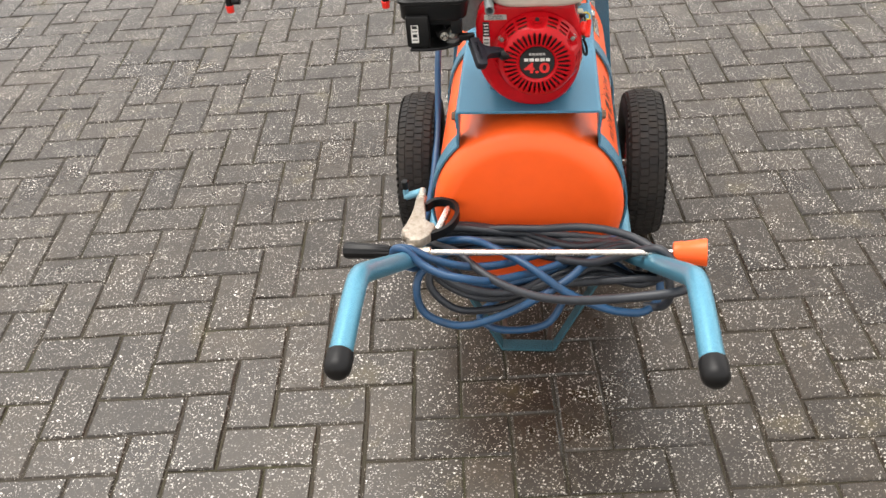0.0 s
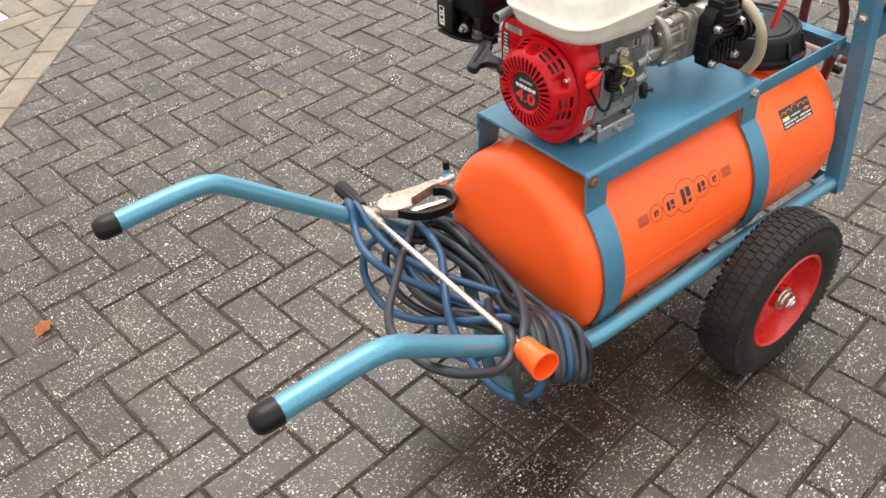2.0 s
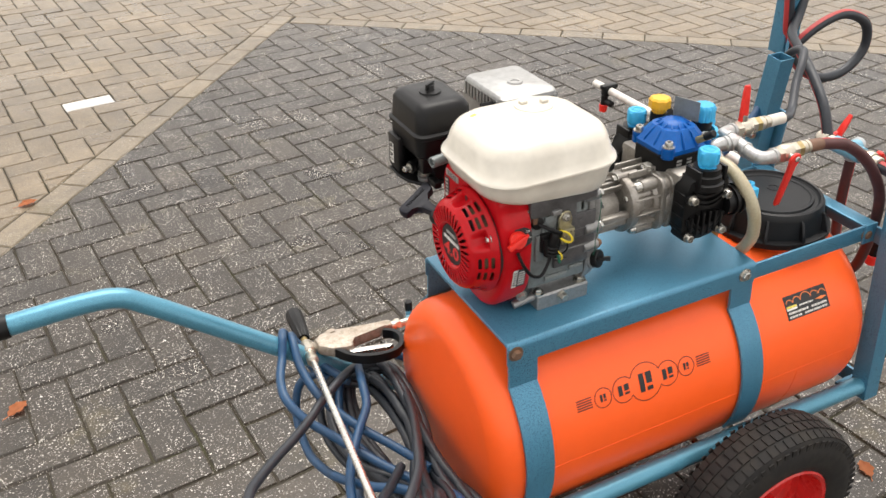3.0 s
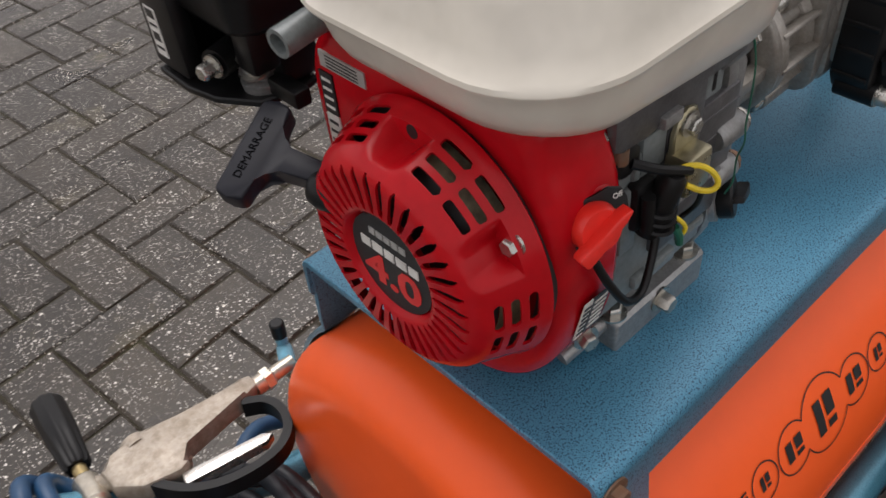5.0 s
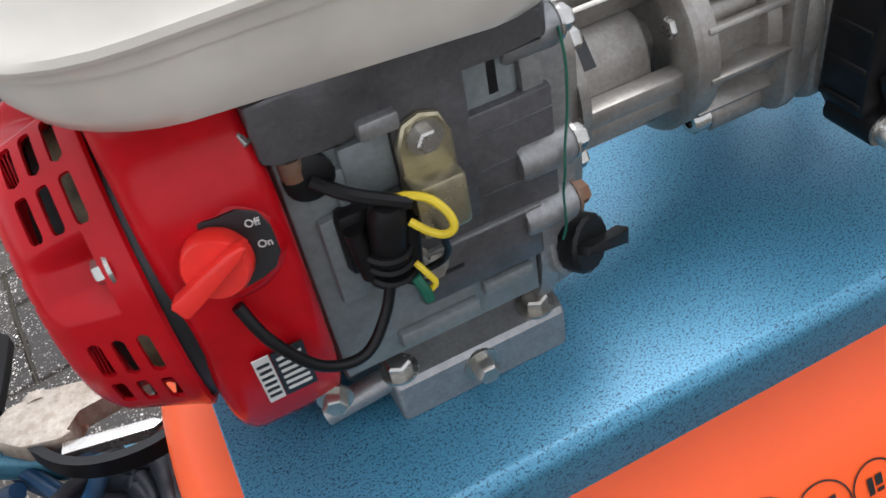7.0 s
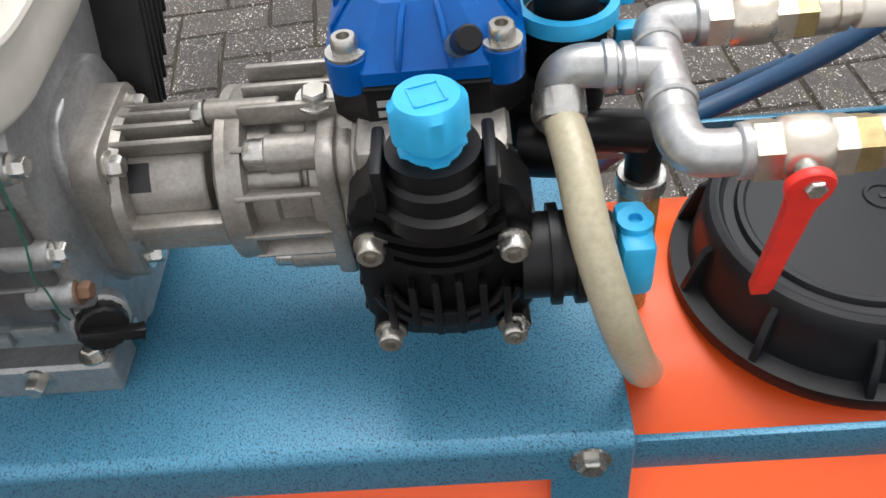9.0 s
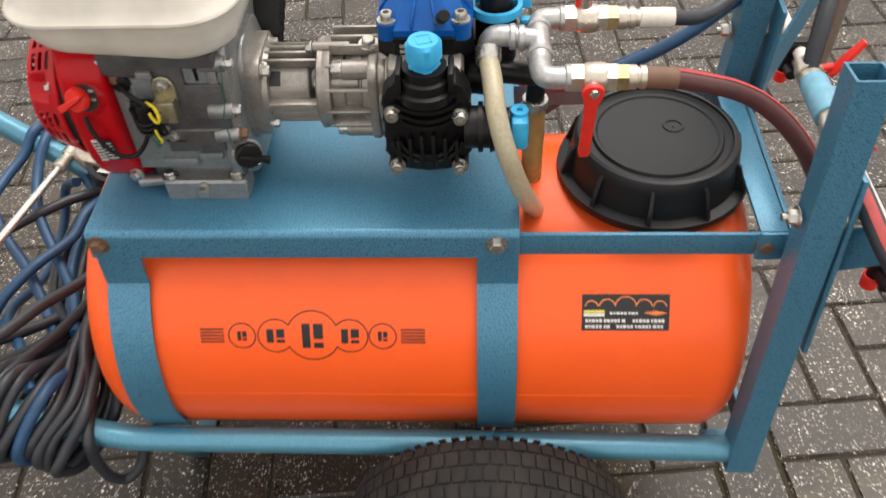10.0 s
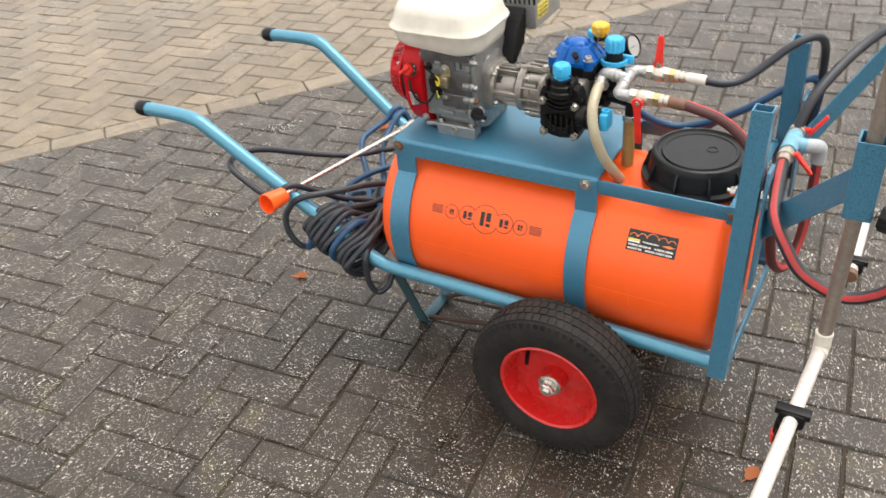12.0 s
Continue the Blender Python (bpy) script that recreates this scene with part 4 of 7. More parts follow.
def starter_handle():
    """Flat T-shaped pull grip with its stem, on a rubber rope guide."""
    mid, root = V(-0.3900, 0.0870, 0.7655), V(-0.3800, 0.0470, 0.7560)
    a = V(0.0535, 0.0185, 0.0235).normalized()
    d = root - mid
    d = (d - a * d.dot(a)).normalized()
    n = d.cross(a).normalized()
    bm = bm_new()
    lathe(bm, root + d * 0.016 - n * 0.004, -d, [(0, 0.0125), (0.010, 0.0115), (0.016, 0.0095), (0.018, 0.0075)], 24)
    part("rope_guide", bm, M_BLACK, engine)
    half = [(0.0320, -0.0060), (0.0325, 0.0), (0.0320, 0.0060), (0.0302, 0.0088), (0.0280, 0.0097), (0.0180, 0.0100), (0.0135, 0.0108), (0.0105, 0.0130), (0.0086, 0.0165), (0.0078, 0.0210), (0.0070, 0.0460)]
    outline = [(0.0280, -0.0097), (0.0302, -0.0088)] + half + [(-x, y) for x, y in half[::-1]] + [(-0.0302, -0.0088), (-0.0280, -0.0097)]
    bm = bm_new()
    prism(bm, outline, mid, a, d, 0.0150, 0.0022, 3)
    top = max((v.co - mid).dot(n) for v in bm.verts)
    bmesh.ops.translate(bm, verts=bm.verts, vec=n * (0.0020 - top))
    grip = part("starter_grip", bm, M_GRIP, engine, "blue-black T-shaped pull-start grip", angle=50)
    lettering("DEMARRAGE", 0.0070, facing(mid + n * 0.0022, a, -d), M_LETTER, grip, "lettering", 0.0003)


starter_handle()


def fuel_tank():
    cx, cy, w, h, up = -0.2547, -0.019, 0.229, 0.197, 0.0105
    bm = bm_new()
    prof = [(0.8040, -0.050, 0.030), (0.8046, -0.036, 0.034), (0.8072, -0.026, 0.038), (0.8135, -0.019, 0.040), (0.826, -0.0145, 0.042), (0.838, -0.0118, 0.043), (0.8400, -0.0112, 0.043), (0.8402, -0.0088, 0.043), (0.8440, -0.0078, 0.043), (0.8480, -0.0070, 0.043), (0.8484, -0.0010, 0.044), (0.8500, 0.0004, 0.045), (0.8525, -0.0005, 0.045), (0.8545, -0.0045, 0.043), (0.863, -0.013, 0.042), (0.881, -0.021, 0.042), (0.893, -0.032, 0.040), (0.9005, -0.050, 0.036), (0.9045, -0.080, 0.028), (0.9065, -0.13, 0.020)]
    rings = []
    for z, grow, r in prof:
        gain = 2 * grow * (0.55 if grow > -0.06 else 0.62)
        rr = min(r * 1.25, 0.056, 0.45 * (h + gain))
        lift = max(0.0, min(1.0, (0.846 - z) / 0.03))
        rings.append([(cx + x, cy + y, z + up + lift * max(0.0, -0.245 - cx - x) * 0.13) for x, y in rounded(w + gain, h + gain, rr, 8)])
    ring_loft(bm, rings)
    ft = part("fuel_tank", bm, M_WHITE, engine, "cream enamelled fuel tank with a rolled seam", angle=32)
    bm = bm_new()
    lathe(bm, (-0.230, 0.010, 0.8985 + up), (0, 0, 1), [(0, 0.026), (0.002, 0.029), (0.009, 0.029), (0.0115, 0.026), (0.012, 0)], 40)
    cap = part("fuel_cap", bm, M_WHITE, ft, "cream fuel cap with two lugs")
    for e in (-1, 1):
        bm = bm_new()
        block(bm, (-0.230 + e * 0.015, 0.010 - e * 0.005, 0.9125 + up), (0.012, 0.011, 0.006), 0.0025)
        part("cap_lug", bm, M_WHITE, ft)
    for x, y, w2, h2, mt, rot in ((-0.316, 0.036, 0.010, 0.006, M_YELLOWINK, 0.3), (-0.306, 0.022, 0.010, 0.006, M_YELLOWINK, 0.3), (-0.298, -0.014, 0.022, 0.014, M_PAPER, 0.5), (-0.300, -0.015, 0.009, 0.009, M_CYAN, 0.5), (-0.272, 0.012, 0.018, 0.003, M_LOGOORANGE, 0.9)):
        bm = bm_new()
        block(bm, (x - 0.005, y - 0.010, up + 0.9046 - 0.0016 * (abs(x + 0.25) / 0.05) ** 2), (w2, h2, 0.0024 + (0.0008 if mt is M_CYAN else 0)), 0.0, Matrix.Rotation(-0.09 * abs(x + 0.25) / 0.08, 3, "Y") @ Matrix.Rotation(rot, 3, "Z"))
        part("print_bar", bm, mt, ft, smooth=False)


fuel_tank()


def crankcase():
    bm = bm_new()
    # side profile seen from the near side
    out = [(-0.288, 0.664), (-0.288, 0.815), (-0.230, 0.820), (-0.186, 0.816), (-0.186, 0.664)]
    prism(bm, out, (0, 0.075, 0), (1, 0, 0), (0, 0, 1), 0.160, 0.004, 2)
    block(bm, (-0.237, -0.005, 0.650), (0.098, 0.110, 0.040), 0.004)
    body = part("crankcase", bm, M_GREYPAINT, engine, "grey cast crankcase with dirt in the corners", angle=40)
    # cast side cover with its bolt lugs
    bm = bm_new()
    oc = rounded(0.154, 0.205, 0.050, 6)
    prism(bm, oc, (-0.186, -0.010, 0.732), (0, -1, 0), (0, 0, 1), -0.009, 0.001, 1)
    prism(bm, [(a * 0.97, b * 0.97) for a, b in oc], (-0.177, -0.010, 0.732), (0, -1, 0), (0, 0, 1), -0.0125, 0.004, 2)
    prism(bm, [(a * 0.6, b * 0.62) for a, b in oc], (-0.168, -0.010, 0.732), (0, -1, 0), (0, 0, 1), -0.010, 0.003, 2)
    cov = part("side_cover", bm, M_ALU, engine, "cast aluminium crankcase cover")
    for y, z in ((-0.080, 0.797), (-0.0865, 0.7445), (-0.0855, 0.713), (-0.066, 0.658), (0.070, 0.79), (0.074, 0.70), (0.05, 0.645)):
        bm = bm_new()
        lathe(bm, (-0.193, y, z), (1, 0, 0), [(0, 0.0078), (0.002, 0.0090), (0.024, 0.0090), (0.026, 0.0075)], 20)
        lug = part("bolt_lug", bm, M_ALU, cov)
        bm = bm_new()
        hexbolt(bm, (-0.167, y, z), (1, 0, 0), 0.0056, 0.006)
        part("cover_bolt", bm, M_RUSTY if z == 0.713 else M_STEEL, cov)
    bm = bm_new()
    sweep(bm, smooth_path([(-0.1695, -0.0890, 0.800), (-0.1695, -0.0925, 0.785), (-0.1715, -0.0945, 0.765), (-0.1745, -0.0960, 0.750), (-0.1765, -0.0982, 0.739), (-0.1765, -0.0955, 0.726), (-0.1765, -0.0958, 0.709), (-0.1765, -0.0920, 0.697)], 5), 0.0006, 6)
    part("gasket", bm, M_GREENW, cov, "green gasket edge")
    # oily cylinder barrel wall with a window, in four pieces round the opening
    bm = bm_new()
    block(bm, (-0.2265, -0.082, 0.7665), (0.033, 0.014, 0.093), 0.002)
    block(bm, (-0.194, -0.082, 0.7485), (0.040, 0.014, 0.057), 0.002)
    block(bm, (-0.194, -0.082, 0.805), (0.040, 0.014, 0.016), 0.002)
    wall = part("barrel_wall", bm, M_OILY, engine, "oil-stained cast barrel wall")
    bm = bm_new()
    block(bm, (-0.194, -0.078, 0.7875), (0.040, 0.010, 0.022), 0.001)
    part("window_plate", bm, M_ALU, wall)
    bm = bm_new()
    block(bm, (-0.1975, -0.0835, 0.7875), (0.006, 0.003, 0.017), 0.001)
    part("window_slot", bm, M_INK, wall)
    for z in (0.7665, 0.750, 0.737):
        bm = bm_new()
        block(bm, (-0.193, -0.0890, z), (0.036, 0.0014, 0.0014), 0.0005)
        part("cast_line", bm, M_OILY, wall)
    # lower wall with a bright machined lip
    bm = bm_new()
    block(bm, (-0.2155, -0.083, 0.7065), (0.061, 0.015, 0.029), 0.002)
    low = part("lower_wall", bm, M_OILY, engine)
    bm = bm_new()
    block(bm, (-0.2155, -0.0895, 0.7215), (0.061, 0.004, 0.0018), 0.0006)
    part("machined_lip", bm, M_ALU, low)
    bm = bm_new()
    block(bm, (-0.236, -0.0908, 0.7075), (0.022, 0.001, 0.0016), 0.0)
    part("scratch_line", bm, M_INK, low)
    for x, z, w, h in ((-0.240, 0.676, 0.040, 0.010), (-0.204, 0.684, 0.026, 0.008), (-0.272, 0.735, 0.014, 0.045)):
        bm = bm_new()
        block(bm, (x, -0.0865, z), (w, 0.006, h), 0.002)
        part("cast_pad", bm, M_GREYPAINT, body)
    for x, z in ((-0.238, 0.7135), (-0.2455, 0.7215)):
        bm = bm_new()
        hexbolt(bm, (x, -0.0895, z), (0, -1, 0), 0.0046, 0.004)
        part("case_bolt", bm, M_STEEL, body)
    # painted panel beside the barrel
    bm = bm_new()
    block(bm, (-0.2535, -0.0835, 0.7720), (0.021, 0.010, 0.026), 0.002)
    part("painted_panel", bm, M_GREYPAINT, body)
    bm = bm_new()
    block(bm, (-0.2655, -0.0850, 0.752), (0.006, 0.006, 0.050), 0.0025)
    part("cast_rib", bm, M_GREYPAINT, body)
    # head shroud under the fuel tank, with a wavy lower rim
    bm = bm_new()
    rim = [(-0.291, 0.792), (-0.283, 0.788), (-0.272, 0.791), (-0.262, 0.787), (-0.252, 0.789), (-0.243, 0.795), (-0.232, 0.800), (-0.215, 0.7985), (-0.196, 0.800), (-0.177, 0.7975), (-0.176, 0.812), (-0.200, 0.815), (-0.240, 0.8145), (-0.262, 0.8175), (-0.291, 0.816)]
    prism(bm, rim, (0, -0.078, 0), (1, 0, 0), (0, 0, 1), 0.0125, 0.002, 2)
    shroud = part("upper_bracket", bm, M_OILY, engine, "oil-stained aluminium shroud rim")
    bm = bm_new()
    block(bm, (-0.2475, -0.0915, 0.7915), (0.016, 0.006, 0.008), 0.0015)
    part("shroud_tab", bm, M_ALU, shroud)
    bm = bm_new()
    hexbolt(bm, (-0.2935, -0.0800, 0.8005), (-0.5, -0.85, 0.1), 0.0052, 0.005)
    part("bracket_bolt", bm, M_STEEL, engine)
    bm = bm_new()
    rod(bm, (-0.281, -0.086, 0.789), (-0.281, -0.086, 0.780), 0.0048, seg=14)
    part("shroud_stud", bm, M_RUSTY, engine)
    # mounting feet
    for s in (-1, 1):
        y = -0.004 + s * 0.0660
        bm = bm_new()
        out = [(-0.017, 0.0), (0.0150, 0.0), (0.0155, 0.0235), (0.0130, 0.0262), (-0.001, 0.0268), (-0.007, 0.0315), (-0.011, 0.042), (-0.015, 0.058)]
        prism(bm, [(s * a, b) for a, b in out][::s], (-0.2690, y, 0.6185), (0, 1, 0), (0, 0, 1), 0.094, 0.0030, 3)
        foot = part("mounting_foot", bm, M_ALU, engine, "cast aluminium mounting foot")
        for x in (-0.2625, -0.1870):
            bm = bm_new()
            hexbolt(bm, (x, y + s * 0.0062, 0.6450), (0, 0, 1), 0.0066, 0.0060)
            part("foot_bolt", bm, M_STEEL, foot)
        bm = bm_new()
        hexbolt(bm, (-0.2240, y + s * 0.0150, 0.6345), (0, s, 0), 0.0064, 0.009)
        part("drain_plug", bm, M_STEEL, foot)
    bm = bm_new()
    rod(bm, (-0.302, -0.068, 0.630), (-0.268, -0.072, 0.638), 0.0065, seg=14)
    part("foot_boss", bm, M_ALU, engine)
    # dipstick
    bm = bm_new()
    ax = V(0.45, -0.86, 0.22).normalized()
    p = V(-0.1665, -0.0830, 0.6835)
    lathe(bm, p - ax * 0.010, ax, [(0, 0.0165), (0.009, 0.0165), (0.0095, 0.0150), (0.010, 0.0140)], 32)
    part("oil_filler_neck", bm, M_ALU, engine)
    bm = bm_new()
    n = 32
    u, w = basis(ax)
    ring_loft(bm, [[p + ax * q + (u * math.cos(2 * math.pi * k / n) + w * math.sin(2 * math.pi * k / n)) * (r - (0.0007 if k % 2 else 0.0)) for k in range(n)] for q, r in ((0, 0.0138), (0.001, 0.0146), (0.009, 0.0146), (0.0105, 0.0130))])
    dip = part("oil_filler_plug", bm, M_BLACK, engine, "black plastic oil filler plug")
    bm = bm_new()
    d = (V(0.0160, 0.0, -0.0050) - ax * ax.dot(V(0.0160, 0.0, -0.0050))).normalized()
    side = ax.cross(d)
    prism(bm, [(-0.0125, -0.0022), (0.010, -0.0028), (0.0150, -0.0030), (0.0215, -0.0042), (0.0215, 0.0042), (0.0150, 0.0030), (0.010, 0.0028), (-0.0125, 0.0022)], p + ax * 0.009, d, side, 0.0085, 0.0012, 2)
    part("plug_wing", bm, M_BLACK, dip)
    # oil alert box, connector, grommet and wires
    bm = bm_new()
    block(bm, (-0.2325, -0.0960, 0.753), (0.0225, 0.017, 0.026), 0.003)
    prism(bm, [(-0.0115, -0.016), (0.0115, -0.016), (0.0115, 0.000), (0.0075, 0.010), (0.0, 0.0125), (-0.0075, 0.010), (-0.0115, 0.000)], (-0.2315, -0.0890, 0.777), (1, 0, 0), (0, 0, 1), 0.004, 0.001, 1)
    box = part("oil_alert_box", bm, M_BRASS, engine, "yellow-passivated metal sensor box")
    box.data.materials[0] = M_SENSOR
    bm = bm_new()
    hexbolt(bm, (-0.2315, -0.0930, 0.780), (0, -1, 0), 0.0052, 0.0045)
    part("box_bolt", bm, M_STEEL, box)
    bm = bm_new()
    lathe(bm, (-0.276, -0.084, 0.778), (0, -1, 0), [(0, 0.010), (0.004, 0.010), (0.006, 0.006)], 20)
    part("grommet", bm, M_BLACK, engine)
    bm = bm_new()
    lathe(bm, (-0.257, -0.096, 0.738), (0.1, -0.25, 1), [(-0.018, 0.004), (-0.015, 0.0090), (0.004, 0.0102), (0.005, 0.0082), (0.024, 0.0074), (0.028, 0.005)], 20)
    block(bm, (-0.264, -0.089, 0.744), (0.018, 0.010, 0.032), 0.004)
    conn = part("wire_connector", bm, M_BLACK, engine, "black rubber wire connector")
    for e in (-0.008, -0.002, 0.004):
        bm = bm_new()
        lathe(bm, (-0.257, -0.096, 0.738 + e), (0.1, -0.25, 1), [(-0.0015, 0.0104), (0, 0.0115), (0.0015, 0.0104)], 20)
        part("rubber_ring", bm, M_BLACK, conn)
    for a, b, r in (((-0.246, -0.098, 0.752), (-0.250, -0.098, 0.720), 0.0045), ((-0.268, -0.097, 0.755), (-0.266, -0.097, 0.730), 0.0040)):
        bm = bm_new()
        rod(bm, a, b, r, seg=12)
        part("wire_sheath", bm, M_BLACK, conn)
    for pts, r, mt, nm in (([(-0.276, -0.090, 0.778), (-0.266, -0.099, 0.773), (-0.253, -0.104, 0.767), (-0.246, -0.106, 0.764)], 0.0028, M_BLACK, "wire"),
                           ([(-0.251, -0.103, 0.7665), (-0.2455, -0.1055, 0.7665), (-0.2395, -0.1095, 0.7645), (-0.2355, -0.1145, 0.7595), (-0.2350, -0.1170, 0.7540), (-0.2385, -0.1155, 0.7510), (-0.2435, -0.1110, 0.7520), (-0.2480, -0.1060, 0.7555)], 0.0017, M_WIRE, "wire"),
                           ([(-0.238, -0.110, 0.746), (-0.236, -0.107, 0.735), (-0.238, -0.102, 0.726), (-0.248, -0.099, 0.722)], 0.0016, M_BLACK, "wire"),
                           ([(-0.249, -0.103, 0.732), (-0.246, -0.107, 0.727), (-0.244, -0.107, 0.721), (-0.247, -0.105, 0.716)], 0.0014, M_WIRE, "wire"),
                           ([(-0.251, -0.105, 0.727), (-0.249, -0.107, 0.720), (-0.248, -0.107, 0.714)], 0.0024, M_GREENW, "wire")):
        bm = bm_new()
        sweep(bm, smooth_path(pts, 5), r, 8)
        part(nm, bm, mt, engine)


crankcase()


def cylinder_and_exhaust():
    # finned cylinder head on the far side, leaning outwards
    for k in range(7):
        bm = bm_new()
        block(bm, (-0.192, 0.045 + 0.012 * k, 0.775 + 0.008 * k), (0.110, 0.0035, 0.115), 0.001, Matrix.Rotation(radians(-25), 3, "X"))
        part("cooling_fin", bm, M_BLACK, engine)
    bm = bm_new()
    block(bm, (-0.215, 0.10, 0.79), (0.08, 0.09, 0.08), 0.004, Matrix.Rotation(radians(-25), 3, "X"))
    part("cylinder", bm, M_ALU, engine)
    # exhaust with pierced guard
    x0, x1, y0, y1, z0, z1 = -0.222, -0.116, 0.112, 0.245, 0.800, 0.886
    bm = bm_new()
    block(bm, ((x0 + x1) / 2, (y0 + y1) / 2, (z0 + z1) / 2 - 0.004), (x1 - x0 - 0.006, y1 - y0 - 0.006, z1 - z0 - 0.01), 0.006)
    mf = part("exhaust_silencer", bm, M_BLACK, engine, "exhaust box under a grey slotted guard")
    bm = bm_new()
    rings = [[((x0 + x1) / 2 + a * s, (y0 + y1) / 2 + b * s, z) for a, b in rounded(x1 - x0, y1 - y0, 0.012, 4)] for z, s in ((z1 - 0.010, 1.0), (z1 - 0.003, 0.985), (z1, 0.93))]
    ring_loft(bm, rings)
    part("guard_top", bm, M_MUFFLER, mf)
    bm = bm_new()
    n = 12
    for k in range(n):
        for xx in (x0, x1):
            block(bm, (xx, y0 + 0.008 + (y1 - y0 - 0.016) * k / (n - 1), z1 - 0.02), (0.002, 0.0055, 0.024), 0.0)
        if k < 9:
            for yy in (y0, y1):
                block(bm, (x0 + 0.008 + (x1 - x0 - 0.016) * k / 8, yy, z1 - 0.02), (0.0055, 0.002, 0.024), 0.0)
    for zz, hh in ((z1 - 0.056, 0.052),):
        for xx in (x0, x1):
            block(bm, (xx, (y0 + y1) / 2, zz), (0.002, y1 - y0, hh), 0.0)
        for yy in (y0, y1):
            block(bm, ((x0 + x1) / 2, yy, zz), (x1 - x0, 0.002, hh), 0.0)
    part("guard_sides", bm, M_MUFFLER, mf, smooth=False)
    bm = bm_new()
    lathe(bm, (-0.165, 0.17, z1), (0, 0, 1), [(-0.001, 0.014), (0.003, 0.012), (0.003, 0.007), (0.001, 0.006)], 24)
    part("guard_boss", bm, M_MUFFLER, mf)
    bm = bm_new()
    block(bm, (x1 + 0.0016, 0.15, 0.838), (0.0012, 0.055, 0.034), 0.0004)
    part("warning_label", bm, M_YELLOWINK, mf, "yellow warning label")
    for k in range(3):
        bm = bm_new()
        block(bm, (x1 + 0.0023, 0.15, 0.847 - 0.009 * k), (0.0006, 0.044, 0.003), 0.0)
        part("print_bar", bm, M_INK, mf)


cylinder_and_exhaust()


def air_cleaner():
    cx, cy, w, d = -0.322, 0.168, 0.096, 0.118
    bm = bm_new()
    rings = [[(cx + a, cy + b, z) for a, b in rounded(w + g, d + g, 0.018, 5)] for z, g in ((0.812, -0.010), (0.818, 0.0), (0.846, 0.002), (0.848, 0.008), (0.853, 0.008), (0.856, 0.0), (0.888, -0.004), (0.897, -0.014), (0.9005, -0.030))]
    ring_loft(bm, rings)
    ac = part("air_cleaner", bm, M_BLACK, engine, "black plastic air cleaner box with a wing nut", angle=45)
    bm = bm_new()
    lathe(bm, (cx, cy, 0.9), (0, 0, 1), [(0, 0.018), (0.003, 0.017), (0.004, 0.008), (0.012, 0.006)], 20)
    block(bm, (cx, cy, 0.911), (0.024, 0.004, 0.010), 0.0015, Matrix.Rotation(0.6, 3, "Z"))
    part("wing_nut", bm, M_BLACK, ac)
    # carburettor bowl inside a black cover with a thin bottom lip
    bm = bm_new()
    block(bm, (-0.3715, 0.196, 0.798), (0.014, 0.042, 0.060), 0.004)
    block(bm, (-0.345, 0.205, 0.795), (0.050, 0.024, 0.055), 0.006)
    block(bm, (-0.330, 0.165, 0.812), (0.060, 0.090, 0.020), 0.004)
    cb = part("intake_cover", bm, M_BLACK, engine, "black plastic carburettor cover")
    bm = bm_new()
    lip = [(-0.380, 0.212), (-0.381, 0.175), (-0.376, 0.150), (-0.360, 0.124), (-0.335, 0.116), (-0.318, 0.120), (-0.318, 0.212)]
    prism(bm, lip, (0, 0, 0.7615), (1, 0, 0), (0, 1, 0), 0.005, 0.001, 1)
    part("bottom_lip", bm, M_BLACK, cb)
    bm = bm_new()
    lathe(bm, (-0.347, 0.138, 0.7665), (0, 0, 1), [(0, 0.013), (0.006, 0.014), (0.008, 0.009), (0.012, 0.009), (0.013, 0.0115), (0.015, 0.0115)], 24)
    bowl = part("carburettor_bowl", bm, M_ALU, engine, "cast carburettor bowl")
    bm = bm_new()
    hexbolt(bm, (-0.350, 0.137, 0.7815), (-0.35, -0.1, 0.9), 0.0085, 0.012)
    part("bowl_nut", bm, M_STEEL, bowl)
    bm = bm_new()
    block(bm, (-0.328, 0.150, 0.790), (0.030, 0.06, 0.045), 0.006)
    rod(bm, (-0.370, 0.150, 0.787), (-0.340, 0.160, 0.787), 0.010, seg=16)
    part("carburettor", bm, M_BLACK, engine)
    bm = bm_new()
    hexbolt(bm, (-0.371, 0.149, 0.787), (-1, -0.2, 0), 0.0052, 0.010)
    part("carburettor_nut", bm, M_STEEL, cb)
    bm = bm_new()
    block(bm, (-0.3788, 0.201, 0.795), (0.0006, 0.013, 0.034), 0.0)
    lab = part("label", bm, M_PAPER, cb, smooth=False)
    bm = bm_new()
    for k, (w, h) in enumerate(((0.009, 0.006), (0.009, 0.0018), (0.008, 0.006), (0.009, 0.0018))):
        block(bm, (-0.3793, 0.201, 0.808 - 0.008 * k), (0.0004, w, h), 0.0)
    part("print_bar", bm, M_INK, lab, smooth=False)
    # lever bar beside the tank
    bm = bm_new()
    ring_tube(bm, (-0.371, 0.066, 0.832), (1, 0.10, 0.06), [(0, 0.0060), (0.070, 0.0060), (0.070, 0.0085), (0, 0.0085)], 18)
    part("control_lever", bm, M_GREYPAINT, engine, "grey round control lever end")
    bm = bm_new()
    block(bm, (-0.345, 0.112, 0.772), (0.012, 0.03, 0.012), 0.002)
    block(bm, (-0.352, 0.128, 0.800), (0.020, 0.02, 0.03), 0.003)
    part("linkage", bm, M_BLACK, engine)


air_cleaner()

# ---- gearbox and diaphragm pump ----
pump = thing("diaphragm_pump", (0.03, 0.0, 0.69), "black diaphragm pump with blue caps on a cast gearbox", "pump")


